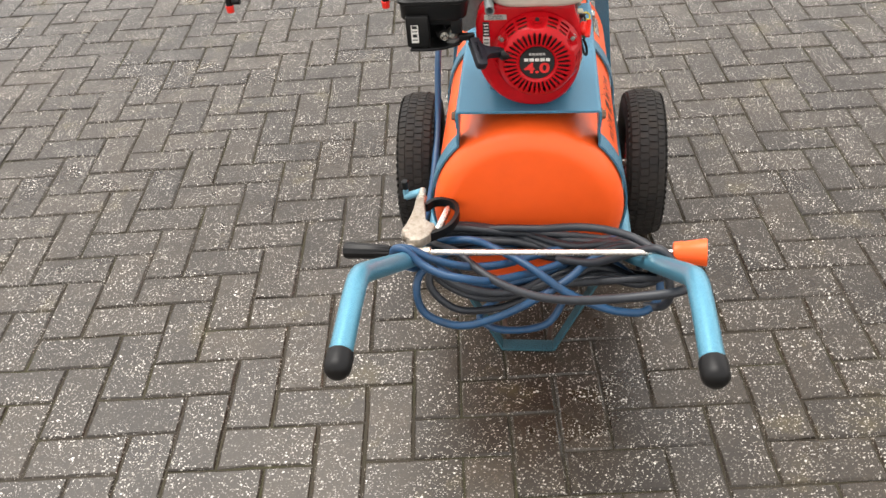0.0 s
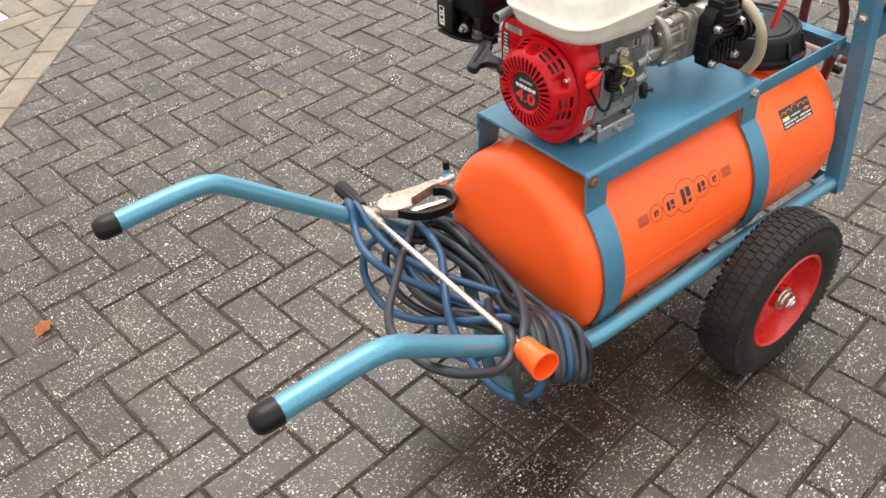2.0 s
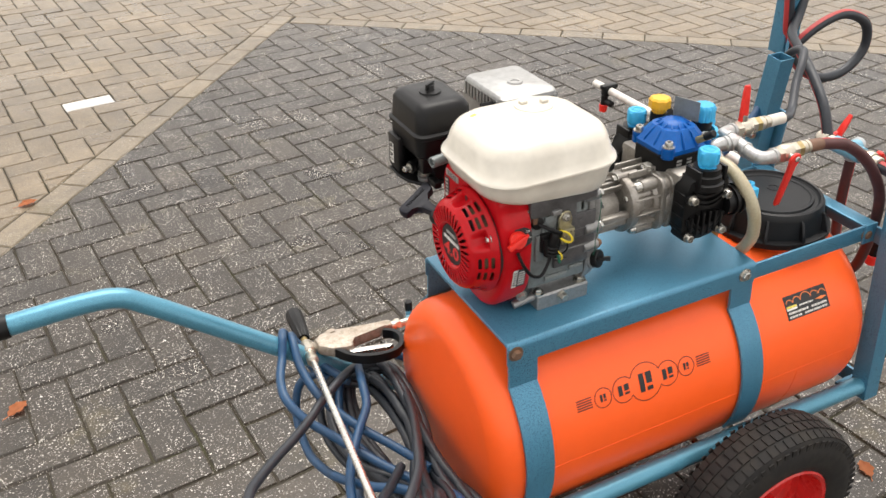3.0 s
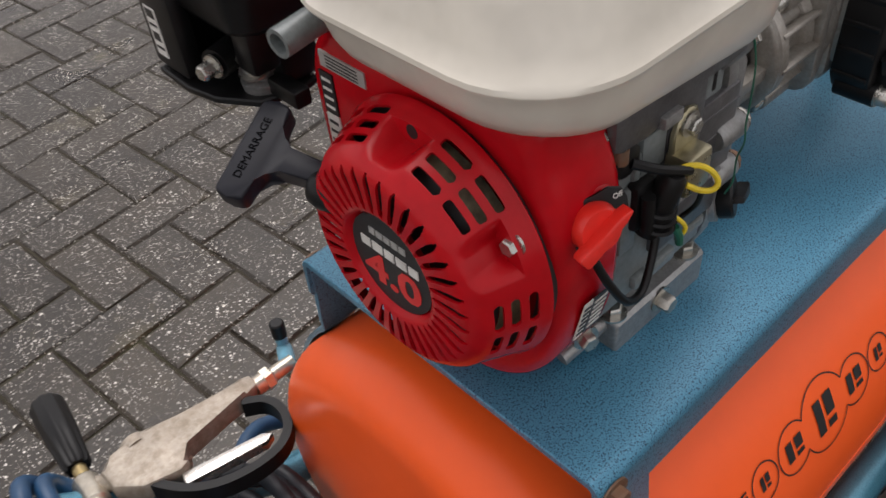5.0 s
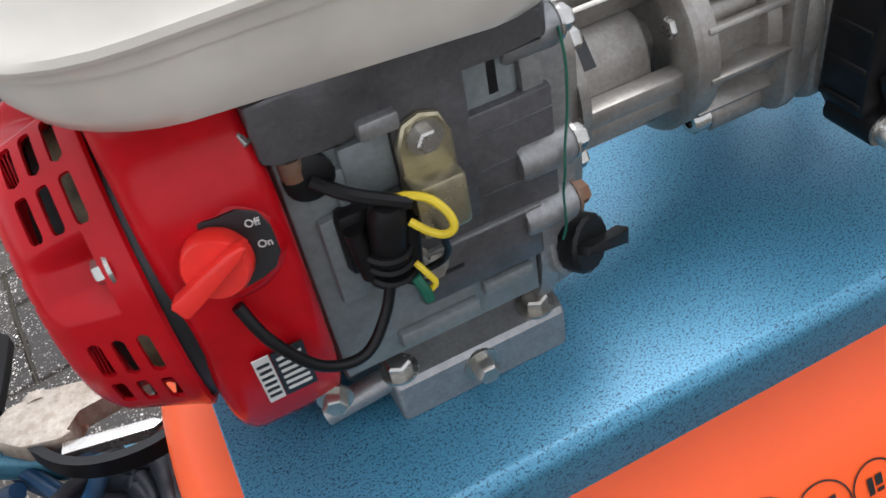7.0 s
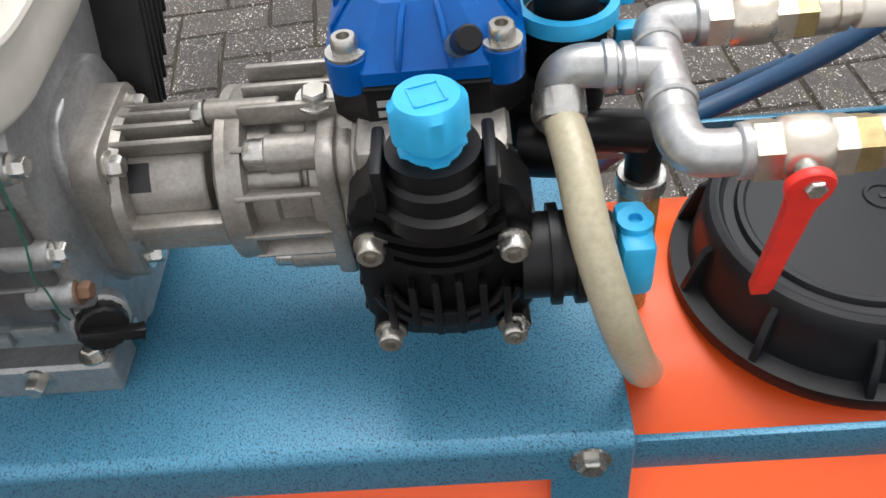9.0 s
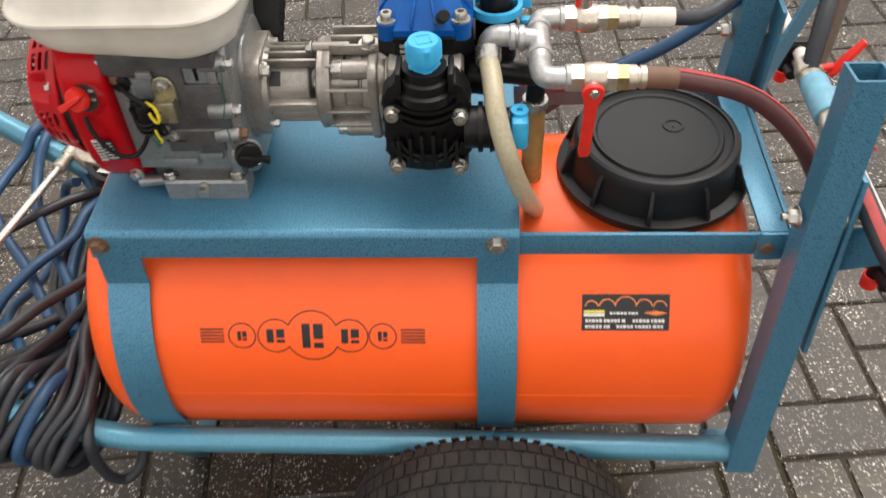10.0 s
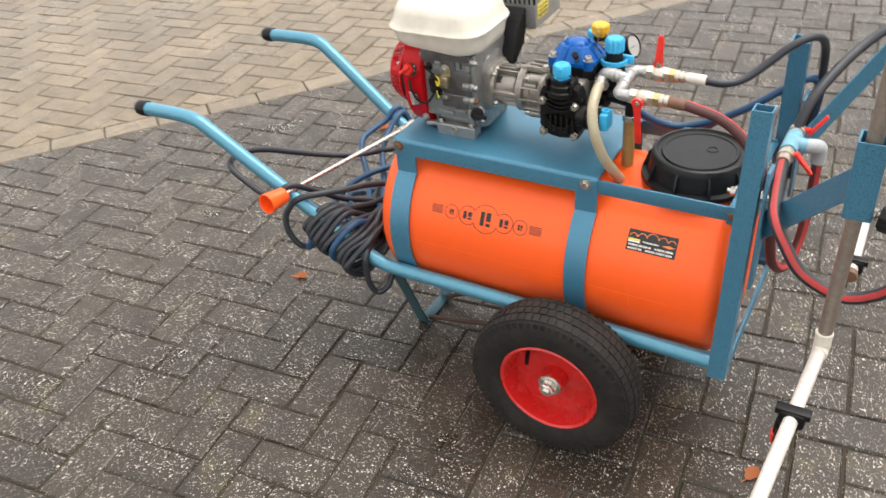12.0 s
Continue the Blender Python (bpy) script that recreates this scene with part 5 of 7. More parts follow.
def gearbox():
    g = (CY, 0.729)
    bm = bm_new()
    prism(bm, rounded(0.080, 0.096, 0.016, 4), (-0.1600, g[0], g[1]), (0, 1, 0), (0, 0, 1), 0.017, 0.0018, 2)
    plate = part("coupling_flange", bm, M_ALUDIRTY, pump, "dusty cast coupling flange")
    for y, z in ((-0.0265, 0.033), (-0.0270, -0.033), (0.0265, 0.033), (0.0270, -0.033)):
        bm = bm_new()
        hexbolt(bm, (-0.1430, g[0] + y, g[1] + z), (1, 0, 0), 0.0062, 0.007)
        part("flange_bolt", bm, M_STEEL, plate)
    # bell of bars round the coupling
    bm = bm_new()
    ring_tube(bm, (-0.086, g[0], g[1]), (1, 0, 0), [(0, 0.0302), (0.010, 0.0302), (0.010, 0.0487), (0.002, 0.0496), (0, 0.0470)], 48)
    bell = part("bell_ring", bm, M_ALUDIRTY, pump)
    bm = bm_new()
    ring_tube(bm, (-0.144, g[0], g[1]), (1, 0, 0), [(0, 0.0302), (0.006, 0.0302), (0.006, 0.0420), (0, 0.0437)], 48)
    part("bell_foot", bm, M_ALUDIRTY, bell)
    for k in range(24):
        a = 2 * math.pi * (k + 0.5) / 24
        deg = math.degrees(a)
        if 122 < deg < 245 or 295 < deg or deg < 58:
            continue
        rad = V(0, math.cos(a), math.sin(a))
        bm = bm_new()
        m = Matrix((V(1, 0, 0), rad.cross(V(1, 0, 0)), rad)).transposed()
        block(bm, V(-0.114, g[0], g[1]) + rad * 0.0370, (0.062, 0.0036, 0.013), 0.0010, m)
        part("bell_bar", bm, M_ALUDIRTY, bell)
    # the wide window bars at the sides, in two steps
    for side in (-1, 1):
        for z, h in ((0.7250, 0.012), (0.7120, 0.012)):
            bm = bm_new()
            block(bm, (-0.114, g[0] + side * (0.036 if z > 0.718 else 0.031), z), (0.062, 0.012, h - 0.002), 0.0015)
            part("bell_bar", bm, M_ALUDIRTY, bell)
    bm = bm_new()
    lathe(bm, (-0.153, g[0], g[1]), (1, 0, 0), [(0, 0.0302), (0.055, 0.0302), (0.057, 0.0286), (0.057, 0.0134), (0.085, 0.0118)], 36)
    cp = part("coupling", bm, M_ALUDIRTY, bell, "cast coupling half inside the bell")
    bm = bm_new()
    rad = V(0, -0.74, 0.67).normalized()
    block(bm, V(-0.1330, g[0], g[1]) + rad * 0.0300, (0.014, 0.016, 0.0012), 0.0, Matrix((V(1, 0, 0), rad.cross(V(1, 0, 0)), rad)).transposed())
    part("coupling_slot", bm, M_INK, cp)
    # gearbox drum with ribs and screw bosses
    bm = bm_new()
    lathe(bm, (-0.083, g[0], g[1]), (1, 0, 0), [(0, 0.0252), (0, 0.0470), (0.004, 0.0491), (0.012, 0.0491), (0.014, 0.0412), (0.026, 0.0403), (0.028, 0.0382), (0.044, 0.0382), (0.046, 0.0420), (0.058, 0.0454), (0.066, 0.0504), (0.085, 0.0504)], 48)
    drum = part("gearbox", bm, M_ALUDIRTY, pump, "dusty ribbed cast gearbox", angle=35)
    for w, h, x, depth, edge in ((0.0991, 0.0941, -0.030, 0.010, 0.002), (0.0941, 0.0890, -0.0205, 0.009, 0.002), (0.1008, 0.0958, -0.012, 0.030, 0.004)):
        bm = bm_new()
        prism(bm, rounded(w, h, 0.016, 4), (x, g[0], g[1]), (0, 1, 0), (0, 0, 1), depth, edge, 2)
        part("gearbox_neck", bm, M_ALUDIRTY, drum)
    for k in range(12):
        a = 2 * math.pi * (k + 0.2) / 12
        rad = V(0, math.cos(a), math.sin(a))
        bm = bm_new()
        m = Matrix((V(1, 0, 0), rad.cross(V(1, 0, 0)), rad)).transposed()
        block(bm, V(-0.052, g[0], g[1]) + rad * 0.0433, (0.048, 0.0034, 0.014), 0.001, m)
        part("gearbox_rib", bm, M_ALUDIRTY, drum)
    for a, x0, r, out in ((128, -0.058, 0.0085, 0.0430), (239, -0.060, 0.0076, 0.0500), (52, -0.058, 0.0085, 0.0430), (301, -0.060, 0.0076, 0.0500), (146, -0.081, 0.0056, 0.0360), (34, -0.081, 0.0056, 0.0360), (97, -0.090, 0.0052, 0.0480)):
        rad = V(0, math.cos(radians(a)), math.sin(radians(a)))
        p = V(x0, g[0], g[1]) + rad * out
        bm = bm_new()
        rod(bm, p, p + V(0.040, 0, 0), r * 1.2, seg=18, chamfer=0.001)
        part("screw_boss", bm, M_ALUDIRTY, drum)
        bm = bm_new()
        if r > 0.007:
            capscrew(bm, p, (-1, 0, 0), r, r * 1.35)
        else:
            hexbolt(bm, p, (-1, 0, 0), r, 0.006)
        part("cap_screw", bm, M_STEEL, drum)
    # raised lugs on the crown
    for y in (-0.012, 0.006, 0.024):
        bm = bm_new()
        block(bm, (-0.044, g[0] + y, g[1] + 0.049), (0.055, 0.004, 0.012), 0.0015)
        part("gearbox_rib", bm, M_ALUDIRTY, drum)
    bm = bm_new()
    hexbolt(bm, (-0.030, -0.024, 0.781), (0, -0.15, 1), 0.0075, 0.006)
    part("breather_plug", bm, M_STEEL, drum)


gearbox()


def pump_head(side):
    """Black valve head on a flank of the pump, with its blue cap."""
    cx = 0.032
    y0 = side * 0.070
    out = [(-0.044, 0.040), (-0.044, -0.030), (-0.036, -0.044), (-0.022, -0.052), (0, -0.055), (0.022, -0.052), (0.036, -0.044), (0.044, -0.030), (0.044, 0.040), (0.034, 0.052), (0.030, 0.060), (-0.030, 0.060), (-0.034, 0.052)]
    if side > 0:
        out = out[::-1]
    bm = bm_new()
    prism(bm, out, (cx, y0, 0.736), (1, 0, 0), (0, 0, 1) , 0.030 if side < 0 else -0.030, 0.003, 2)
    head = part("pump_head", bm, M_BLACK, pump, "black ribbed plastic pump head", angle=40)
    yf = side * 0.1005
    # raised frame, grooves and arches on the face
    for z, half, sag in ((0.786, 0.028, 0.011), (0.7745, 0.031, 0.011), (0.763, 0.027, 0.010), (0.7525, 0.024, 0.008)):
        bm = bm_new()
        rings = []
        for k in range(17):
            t = -1 + k / 8
            p = V(cx + half * t, yf + side * 0.003, z - sag * (1 - t * t))
            rings.append([p + V(0, dy, dz) for dy, dz in ((-0.005, -0.0022), (0.005, -0.0022), (0.005, 0.0022), (-0.005, 0.0022))])
        ring_loft(bm, rings)
        part("face_arch", bm, M_BLACK, head, angle=35)
    for k in range(6):
        bm = bm_new()
        block(bm, (cx - 0.030 + 0.012 * k, yf + side * 0.003, 0.714), (0.0042, 0.010, 0.045 - 0.010 * abs(k - 2.5) * 0.6), 0.001)
        part("face_rib", bm, M_BLACK, head)
    for r in (0.030, 0.0375):
        bm = bm_new()
        pts = [V(cx + r * math.cos(radians(a)), yf + side * 0.003, 0.733 + r * 0.95 * math.sin(radians(a))) for a in range(-168, -11, 12)]
        sweep(bm, pts, 0.0028, 8)
        part("face_arch", bm, M_BLACK, head)
    for e in (-1, 1):
        for z in (0.768, 0.748, 0.728, 0.708):
            bm = bm_new()
            block(bm, (cx + e * 0.0430, side * 0.085, z), (0.0045, 0.026, 0.0045), 0.0012)
            part("side_rib", bm, M_BLACK, head)
    bm = bm_new()
    block(bm, (cx, yf + side * 0.002, 0.703), (0.020, 0.008, 0.012), 0.002)
    part("face_boss", bm, M_BLACK, head)
    for x, z in ((-0.002, 0.763), (0.066, 0.759), (-0.001, 0.695), (0.065, 0.694)):
        bm = bm_new()
        rod(bm, (x, side * 0.075, z), (x, yf + side * 0.004, z), 0.0092, seg=18)
        part("screw_boss", bm, M_BLACK, head)
        bm = bm_new()
        rod(bm, (x, yf + side * 0.004, z), (x, yf + side * 0.0055, z), 0.0085, seg=18)
        capscrew(bm, (x, yf + side * 0.0055, z), (0, side, 0), 0.0068, 0.008)
        part("cap_screw", bm, M_STEEL, head)
    head.location.z -= 0.010
    # valve column and cap
    yc = side * 0.090
    bm = bm_new()
    lathe(bm, (cx, yc, 0.775), (0, 0, 1), [(0, 0.029), (0.010, 0.029), (0.012, 0.025), (0.022, 0.025), (0.024, 0.022), (0.034, 0.022)], 32)
    for e in (-1, 1):
        block(bm, (cx + e * 0.0255, yc, 0.795), (0.006, 0.034, 0.030), 0.002)
    col = part("valve_column", bm, M_BLACK, head)
    bm = bm_new()
    n = 40
    rings = []
    for z, r, notch in ((0.804, 0.0140, 0.002), (0.810, 0.0140, 0.002), (0.811, 0.0115, 0), (0.816, 0.0115, 0), (0.817, 0.0162, 0.0016), (0.834, 0.0162, 0.0016), (0.8375, 0.0146, 0)):
        rings.append([(cx + (r + (notch if k % 10 < 4 else 0)) * math.cos(2 * math.pi * k / n), yc + (r + (notch if k % 10 < 4 else 0)) * math.sin(2 * math.pi * k / n), z) for k in range(n)])
    ring_loft(bm, rings)
    cap = part("valve_cap", bm, M_CYAN, head, "bright blue screw cap")
    bm = bm_new()
    for a in range(4):
        d = V(math.cos(a * math.pi / 2 + 0.3), math.sin(a * math.pi / 2 + 0.3), 0)
        m = Matrix((d.cross(V(0, 0, 1)), d, V(0, 0, 1))).transposed()
        block(bm, V(cx, yc, 0.8378) + d * 0.0070, (0.014, 0.0012, 0.0008), 0.0, m)
    part("cap_mark", bm, M_CYAN, head)


for s in (-1, 1):
    pump_head(s)


def pump_middle():
    bm = bm_new()
    block(bm, (0.030, 0, 0.742), (0.078, 0.150, 0.085), 0.008)
    body = part("pump_body", bm, M_ALUDIRTY, pump, "cast pump body between the heads")
    bm = bm_new()
    octo = [(0.049, 0.028), (0.030, 0.047), (-0.030, 0.047), (-0.049, 0.028), (-0.049, -0.028), (-0.030, -0.047), (0.030, -0.047), (0.049, -0.028)]
    prism(bm, octo, (0.030, -0.004, 0.775), (1, 0, 0), (0, 1, 0), 0.030, 0.002, 1)
    base = part("damper_base", bm, M_BLACK, pump)
    bm = bm_new()
    rings = [[(0.030 + x * s, -0.004 + y * s, z) for x, y in octo] for z, s in ((0.8055, 1.0), (0.8125, 1.0), (0.8155, 0.94), (0.828, 0.76), (0.838, 0.60))]
    ring_loft(bm, rings)
    dome = part("air_damper", bm, M_DEEPBLUE, pump, "deep blue octagonal pressure damper dome", angle=25)
    bm = bm_new()
    lathe(bm, (0.030, -0.004, 0.836), (0, 0, 1), [(0, 0.024), (0.004, 0.022), (0.008, 0.017), (0.0095, 0.0)], 32)
    part("dome_crown", bm, M_DEEPBLUE, dome)
    for k in range(12):
        a = 2 * math.pi * (k + 0.5) / 12
        d = V(math.cos(a), math.sin(a), 0)
        bm = bm_new()
        p = V(0.030, -0.004, 0)
        prism(bm, [(0.018, 0.8445), (0.036, 0.8345), (0.0485, 0.8185), (0.0485, 0.809), (0.018, 0.830)], p - d.cross(V(0, 0, 1)) * 0.0015, d, V(0, 0, 1), 0.003, 0.0006, 1)
        part("dome_rib", bm, M_DEEPBLUE, dome)
    for x, y in ((0.037, 0.037), (-0.037, 0.037), (-0.037, -0.037), (0.037, -0.037)):
        bm = bm_new()
        rod(bm, (0.030 + x, -0.004 + y, 0.80), (0.030 + x, -0.004 + y, 0.8190), 0.0105, seg=18, chamfer=0.001)
        part("screw_boss", bm, M_DEEPBLUE, dome)
        bm = bm_new()
        rod(bm, (0.030 + x, -0.004 + y, 0.8190), (0.030 + x, -0.004 + y, 0.8205), 0.0100, seg=18)
        capscrew(bm, (0.030 + x, -0.004 + y, 0.8205), (0, 0, 1), 0.0066, 0.0078)
        part("cap_screw", bm, M_STEEL, dome)
    bm = bm_new()
    rod(bm, (0.046, -0.047, 0.822), (0.049, -0.061, 0.833), 0.006, seg=14)
    part("air_valve", bm, M_BRASS, dome)
    bm = bm_new()
    rod(bm, (0.0487, -0.0595, 0.8318), (0.052, -0.074, 0.843), 0.0062, seg=14, chamfer=0.001)
    part("valve_dust_cap", bm, M_BLACK, dome)
    for x, y in ((0.010, -0.0513), (0.030, -0.0513)):
        for k in range(3):
            bm = bm_new()
            block(bm, (x, y, 0.783 + 0.006 * k), (0.010, 0.0008, 0.0035), 0.0)
            part("print_bar", bm, M_SILVER, base)
    # yellow adjusting knob and the tag beside it
    bm = bm_new()
    n = 36
    ring_loft(bm, [[(0.053 + (r - (0.0016 if k % 4 < 2 else 0)) * math.cos(2 * math.pi * k / n), 0.060 + (r - (0.0016 if k % 4 < 2 else 0)) * math.sin(2 * math.pi * k / n), z) for k in range(n)] for z, r in ((0.828, 0.012), (0.838, 0.013), (0.839, 0.0185), (0.853, 0.0185), (0.856, 0.015))])
    part("pressure_knob", bm, M_YELLOW, pump, "yellow pressure adjusting knob")
    bm = bm_new()
    rod(bm, (0.053, 0.060, 0.775), (0.053, 0.060, 0.830), 0.014, seg=24)
    part("regulator_body", bm, M_BLACK, pump)
    bm = bm_new()
    block(bm, (0.067, 0.010, 0.850), (0.0012, 0.046, 0.034), 0.0, Matrix.Rotation(radians(20), 3, "Z"))
    part("tag_plate", bm, M_GREYPAINT, pump, "thin grey tag plate")
    # blue selector with clip
    c = V(0.103, 0.008, 0)
    bm = bm_new()
    lathe(bm, c + V(0, 0, 0.745), (0, 0, 1), [(0, 0.022), (0.055, 0.022), (0.056, 0.017), (0.082, 0.017)], 28)
    part("selector_body", bm, M_BLACK, pump)
    bm = bm_new()
    ring_loft(bm, [[c + V((r - (0.002 if k % 3 == 0 else 0)) * math.cos(2 * math.pi * k / 36), (r - (0.002 if k % 3 == 0 else 0)) * math.sin(2 * math.pi * k / 36), z) for k in range(36)] for z, r in ((0.826, 0.0195), (0.848, 0.0195), (0.852, 0.016))])
    part("selector_knob", bm, M_CYAN, pump, "bright blue fluted knob")
    bm = bm_new()
    ring_tube(bm, c + V(0, 0, 0.800), (0, 0, 1), [(0, 0.0225), (0.009, 0.0225), (0.009, 0.0275), (0, 0.0275)], 32)
    block(bm, c + V(0.026, 0.010, 0.806), (0.022, 0.008, 0.018), 0.002)
    block(bm, c + V(0.032, -0.004, 0.782), (0.014, 0.010, 0.022), 0.002)
    part("selector_ring", bm, M_CYAN, pump, "blue clip ring")
    # gauge
    bm = bm_new()
    ax = V(0.88, -0.12, 0.40).normalized()
    lathe(bm, V(0.108, 0.100, 0.798), ax, [(-0.012, 0.012), (-0.010, 0.024), (0.004, 0.0255), (0.006, 0.0235), (0.003, 0.022), (0.003, 0)], 36)
    gauge = part("pressure_gauge", bm, M_BLACK, pump, "round black-cased pressure gauge")
    bm = bm_new()
    lathe(bm, V(0.108, 0.100, 0.798) + ax * 0.0031, ax, [(0, 0.0215), (0.0005, 0.0215)], 36)
    dial = part("dial", bm, M_SILVER, gauge, "grey dial face")
    bm = bm_new()
    rod(bm, V(0.108, 0.100, 0.798) + ax * 0.0045, V(0.108, 0.100, 0.798) + ax * 0.0045 + basis(ax)[0] * 0.016, 0.0008, seg=6)
    part("needle", bm, M_INK, dial)
    # suction port with blue clip
    bm = bm_new()
    lathe(bm, (0.070, -0.094, 0.726), (1, 0, 0), [(0, 0.022), (0.014, 0.022), (0.014, 0.026), (0.019, 0.026), (0.019, 0.022), (0.026, 0.022), (0.026, 0.026), (0.031, 0.026), (0.031, 0.020), (0.046, 0.020)], 32)
    part("suction_port", bm, M_BLACK, pump)
    bm = bm_new()
    block(bm, (0.126, -0.094, 0.726), (0.018, 0.036, 0.036), 0.005)
    ring_tube(bm, (0.126, -0.094, 0.7435), (0, 0, 1), [(0, 0.0035), (0.004, 0.0035), (0.004, 0.009), (0, 0.009)], 20)
    part("port_clip", bm, M_CYAN, pump, "bright blue plastic port clip")
    bm = bm_new()
    rod(bm, (0.075, -0.020, 0.735), (0.105, -0.025, 0.735), 0.017, seg=20)
    block(bm, (0.085, 0.020, 0.745), (0.05, 0.06, 0.05), 0.008)
    part("outlet_block", bm, M_BLACK, pump)


pump_middle()


# ---- valve manifold ----
manifold = thing("valve_manifold", (0.15, -0.04, 0.785), "galvanised pipe manifold with two red-levered ball valves", "pipework")


def collar(bm, p, d, r, w=0.007):
    d = Vector(d).normalized()
    rod(bm, Vector(p) - d * w / 2, Vector(p) + d * w / 2, r, seg=20, chamfer=0.0012)


def manifold_parts():
    bm = bm_new()
    sweep(bm, smooth_path([(0.094, -0.032, 0.765), (0.094, -0.032, 0.785), (0.097, -0.032, 0.795), (0.106, -0.033, 0.800), (0.122, -0.034, 0.799)], 6), 0.0112, 18)
    collar(bm, (0.094, -0.032, 0.772), (0, 0, 1), 0.0133)
    collar(bm, (0.119, -0.034, 0.799), (1, 0, 0), 0.0133)
    part("pipe_elbow", bm, M_GALV, manifold, "galvanised malleable elbow")
    bm = bm_new()
    rod(bm, (0.118, -0.034, 0.799), (0.146, -0.036, 0.797), 0.0103, seg=20)
    sweep(bm, smooth_path([(0.146, -0.008, 0.796), (0.146, -0.036, 0.795), (0.146, -0.066, 0.789)], 4), 0.0114, 18)
    collar(bm, (0.128, -0.035, 0.798), (1, 0, 0), 0.0133)
    collar(bm, (0.146, -0.016, 0.796), (0, 1, 0), 0.0133)
    collar(bm, (0.146, -0.056, 0.791), (0, 1, 0), 0.0133)
    part("pipe_tee", bm, M_GALV, manifold, "galvanised tee piece")
    for y0, y1, z in ((-0.062, -0.092, 0.789), (-0.014, 0.004, 0.796)):
        bm = bm_new()
        e = -1 if y1 < y0 else 1
        sweep(bm, smooth_path([(0.146, y0, z), (0.146, y1 - e * 0.014, z), (0.149, y1 - e * 0.004, z), (0.157, y1, z), (0.176, y1, z)], 6), 0.0112, 18)
        collar(bm, (0.172, y1, z), (1, 0, 0), 0.0133)
        part("pipe_elbow", bm, M_GALV, manifold)
    for y, z, lev in ((-0.092, 0.789, -1), (0.004, 0.796, 1)):
        bm = bm_new()
        u = V(1, 0, 0)

        def hexring(x, r, w):
            ring_loft(bm, [[(xx, y + r * math.cos(math.pi / 3 * k + 0.5), z + r * math.sin(math.pi / 3 * k + 0.5)) for k in range(6)] for xx in (x, x + w)])
        hexring(0.174, 0.0150, 0.012)
        lathe(bm, (0.186, y, z), u, [(0, 0.0128), (0.003, 0.0146), (0.008, 0.0150), (0.016, 0.0150), (0.021, 0.0146), (0.024, 0.0128)], 24)
        hexring(0.208, 0.0150, 0.010)
        va = part("ball_valve", bm, M_NICKEL, manifold, "nickel-plated ball valve")
        bm = bm_new()
        hexring(0.218, 0.0140, 0.011)
        part("brass_bush", bm, M_BRASS, va, "brass hexagon bush")
        bm = bm_new()
        lathe(bm, (0.2285, y, z), u, [(0, 0.010), (0.001, 0.0122), (0.009, 0.0122), (0.010, 0.0100), (0.012, 0.0100), (0.0125, 0.0116), (0.018, 0.0116), (0.019, 0.009), (0.026, 0.009)], 24)
        part("hose_tail", bm, M_NICKEL, va, "nickel-plated hose nut")
        bm = bm_new()
        if lev < 0:
            rod(bm, (0.195, y - 0.010, z), (0.195, y - 0.026, z + 0.001), 0.0055, seg=14)
            hexbolt(bm, (0.195, y - 0.026, z + 0.001), (0, -1, 0), 0.005, 0.005, False)
            part("valve_spindle", bm, M_STEEL, va)
            bm = bm_new()
            prism(bm, [(0.011 * math.cos(radians(t)), 0.011 * math.sin(radians(t))) for t in range(130, -45, -20)] + [(0.0048, -0.014), (0.0044, -0.024), (0.0058, -0.034), (0.0062, -0.088), (0.0045, -0.095), (-0.0045, -0.095), (-0.0064, -0.088), (-0.0062, -0.034), (-0.0050, -0.024), (-0.0056, -0.014)] + [(0.011 * math.cos(radians(t)), 0.011 * math.sin(radians(t))) for t in (220, 200, 180, 160)], (0.194, y - 0.022, z), (1, 0, 0), V(0, -0.20, 1).normalized(), 0.0055, 0.0015)
        else:
            rod(bm, (0.195, y, z + 0.010), (0.195, y, z + 0.024), 0.0055, seg=14)
            part("valve_spindle", bm, M_STEEL, va)
            bm = bm_new()
            prism(bm, [(-0.010, 0.0), (0.010, 0.0), (0.006, 0.022), (0.0065, 0.062), (0.004, 0.070), (-0.004, 0.070), (-0.0065, 0.062), (-0.006, 0.022)], (0.193, y + 0.004, z + 0.006), (1, 0, 0), V(0.02, 0.06, 1).normalized(), 0.006, 0.0015)
        part("valve_lever", bm, M_REDPL, va, "red plastic-coated valve lever")


manifold_parts()
manifold.location.z -= 0.005


# ---- hoses ----
def hose(name, pts, r, material, label, stripe=None, ends=()):
    """A hose along a path, with an optional stripe and end fittings."""
    path = smooth_path(pts, 8)
    h = thing(name, path[0], label, "hose")
    bm = bm_new()
    sweep(bm, path, r, 14)
    part("hose_wall", bm, material, h)
    if stripe is not None:
        mat, sec = stripe
        bm = bm_new()
        sweep(bm, path, r + 0.0006, 14, sectors=sec)
        part("stripe", bm, mat, h)
    for a, b, rr, mt, nm in ends:
        bm = bm_new()
        rod(bm, a, b, rr, seg=20, chamfer=0.001)
        part(nm, bm, mt, h)
    return h


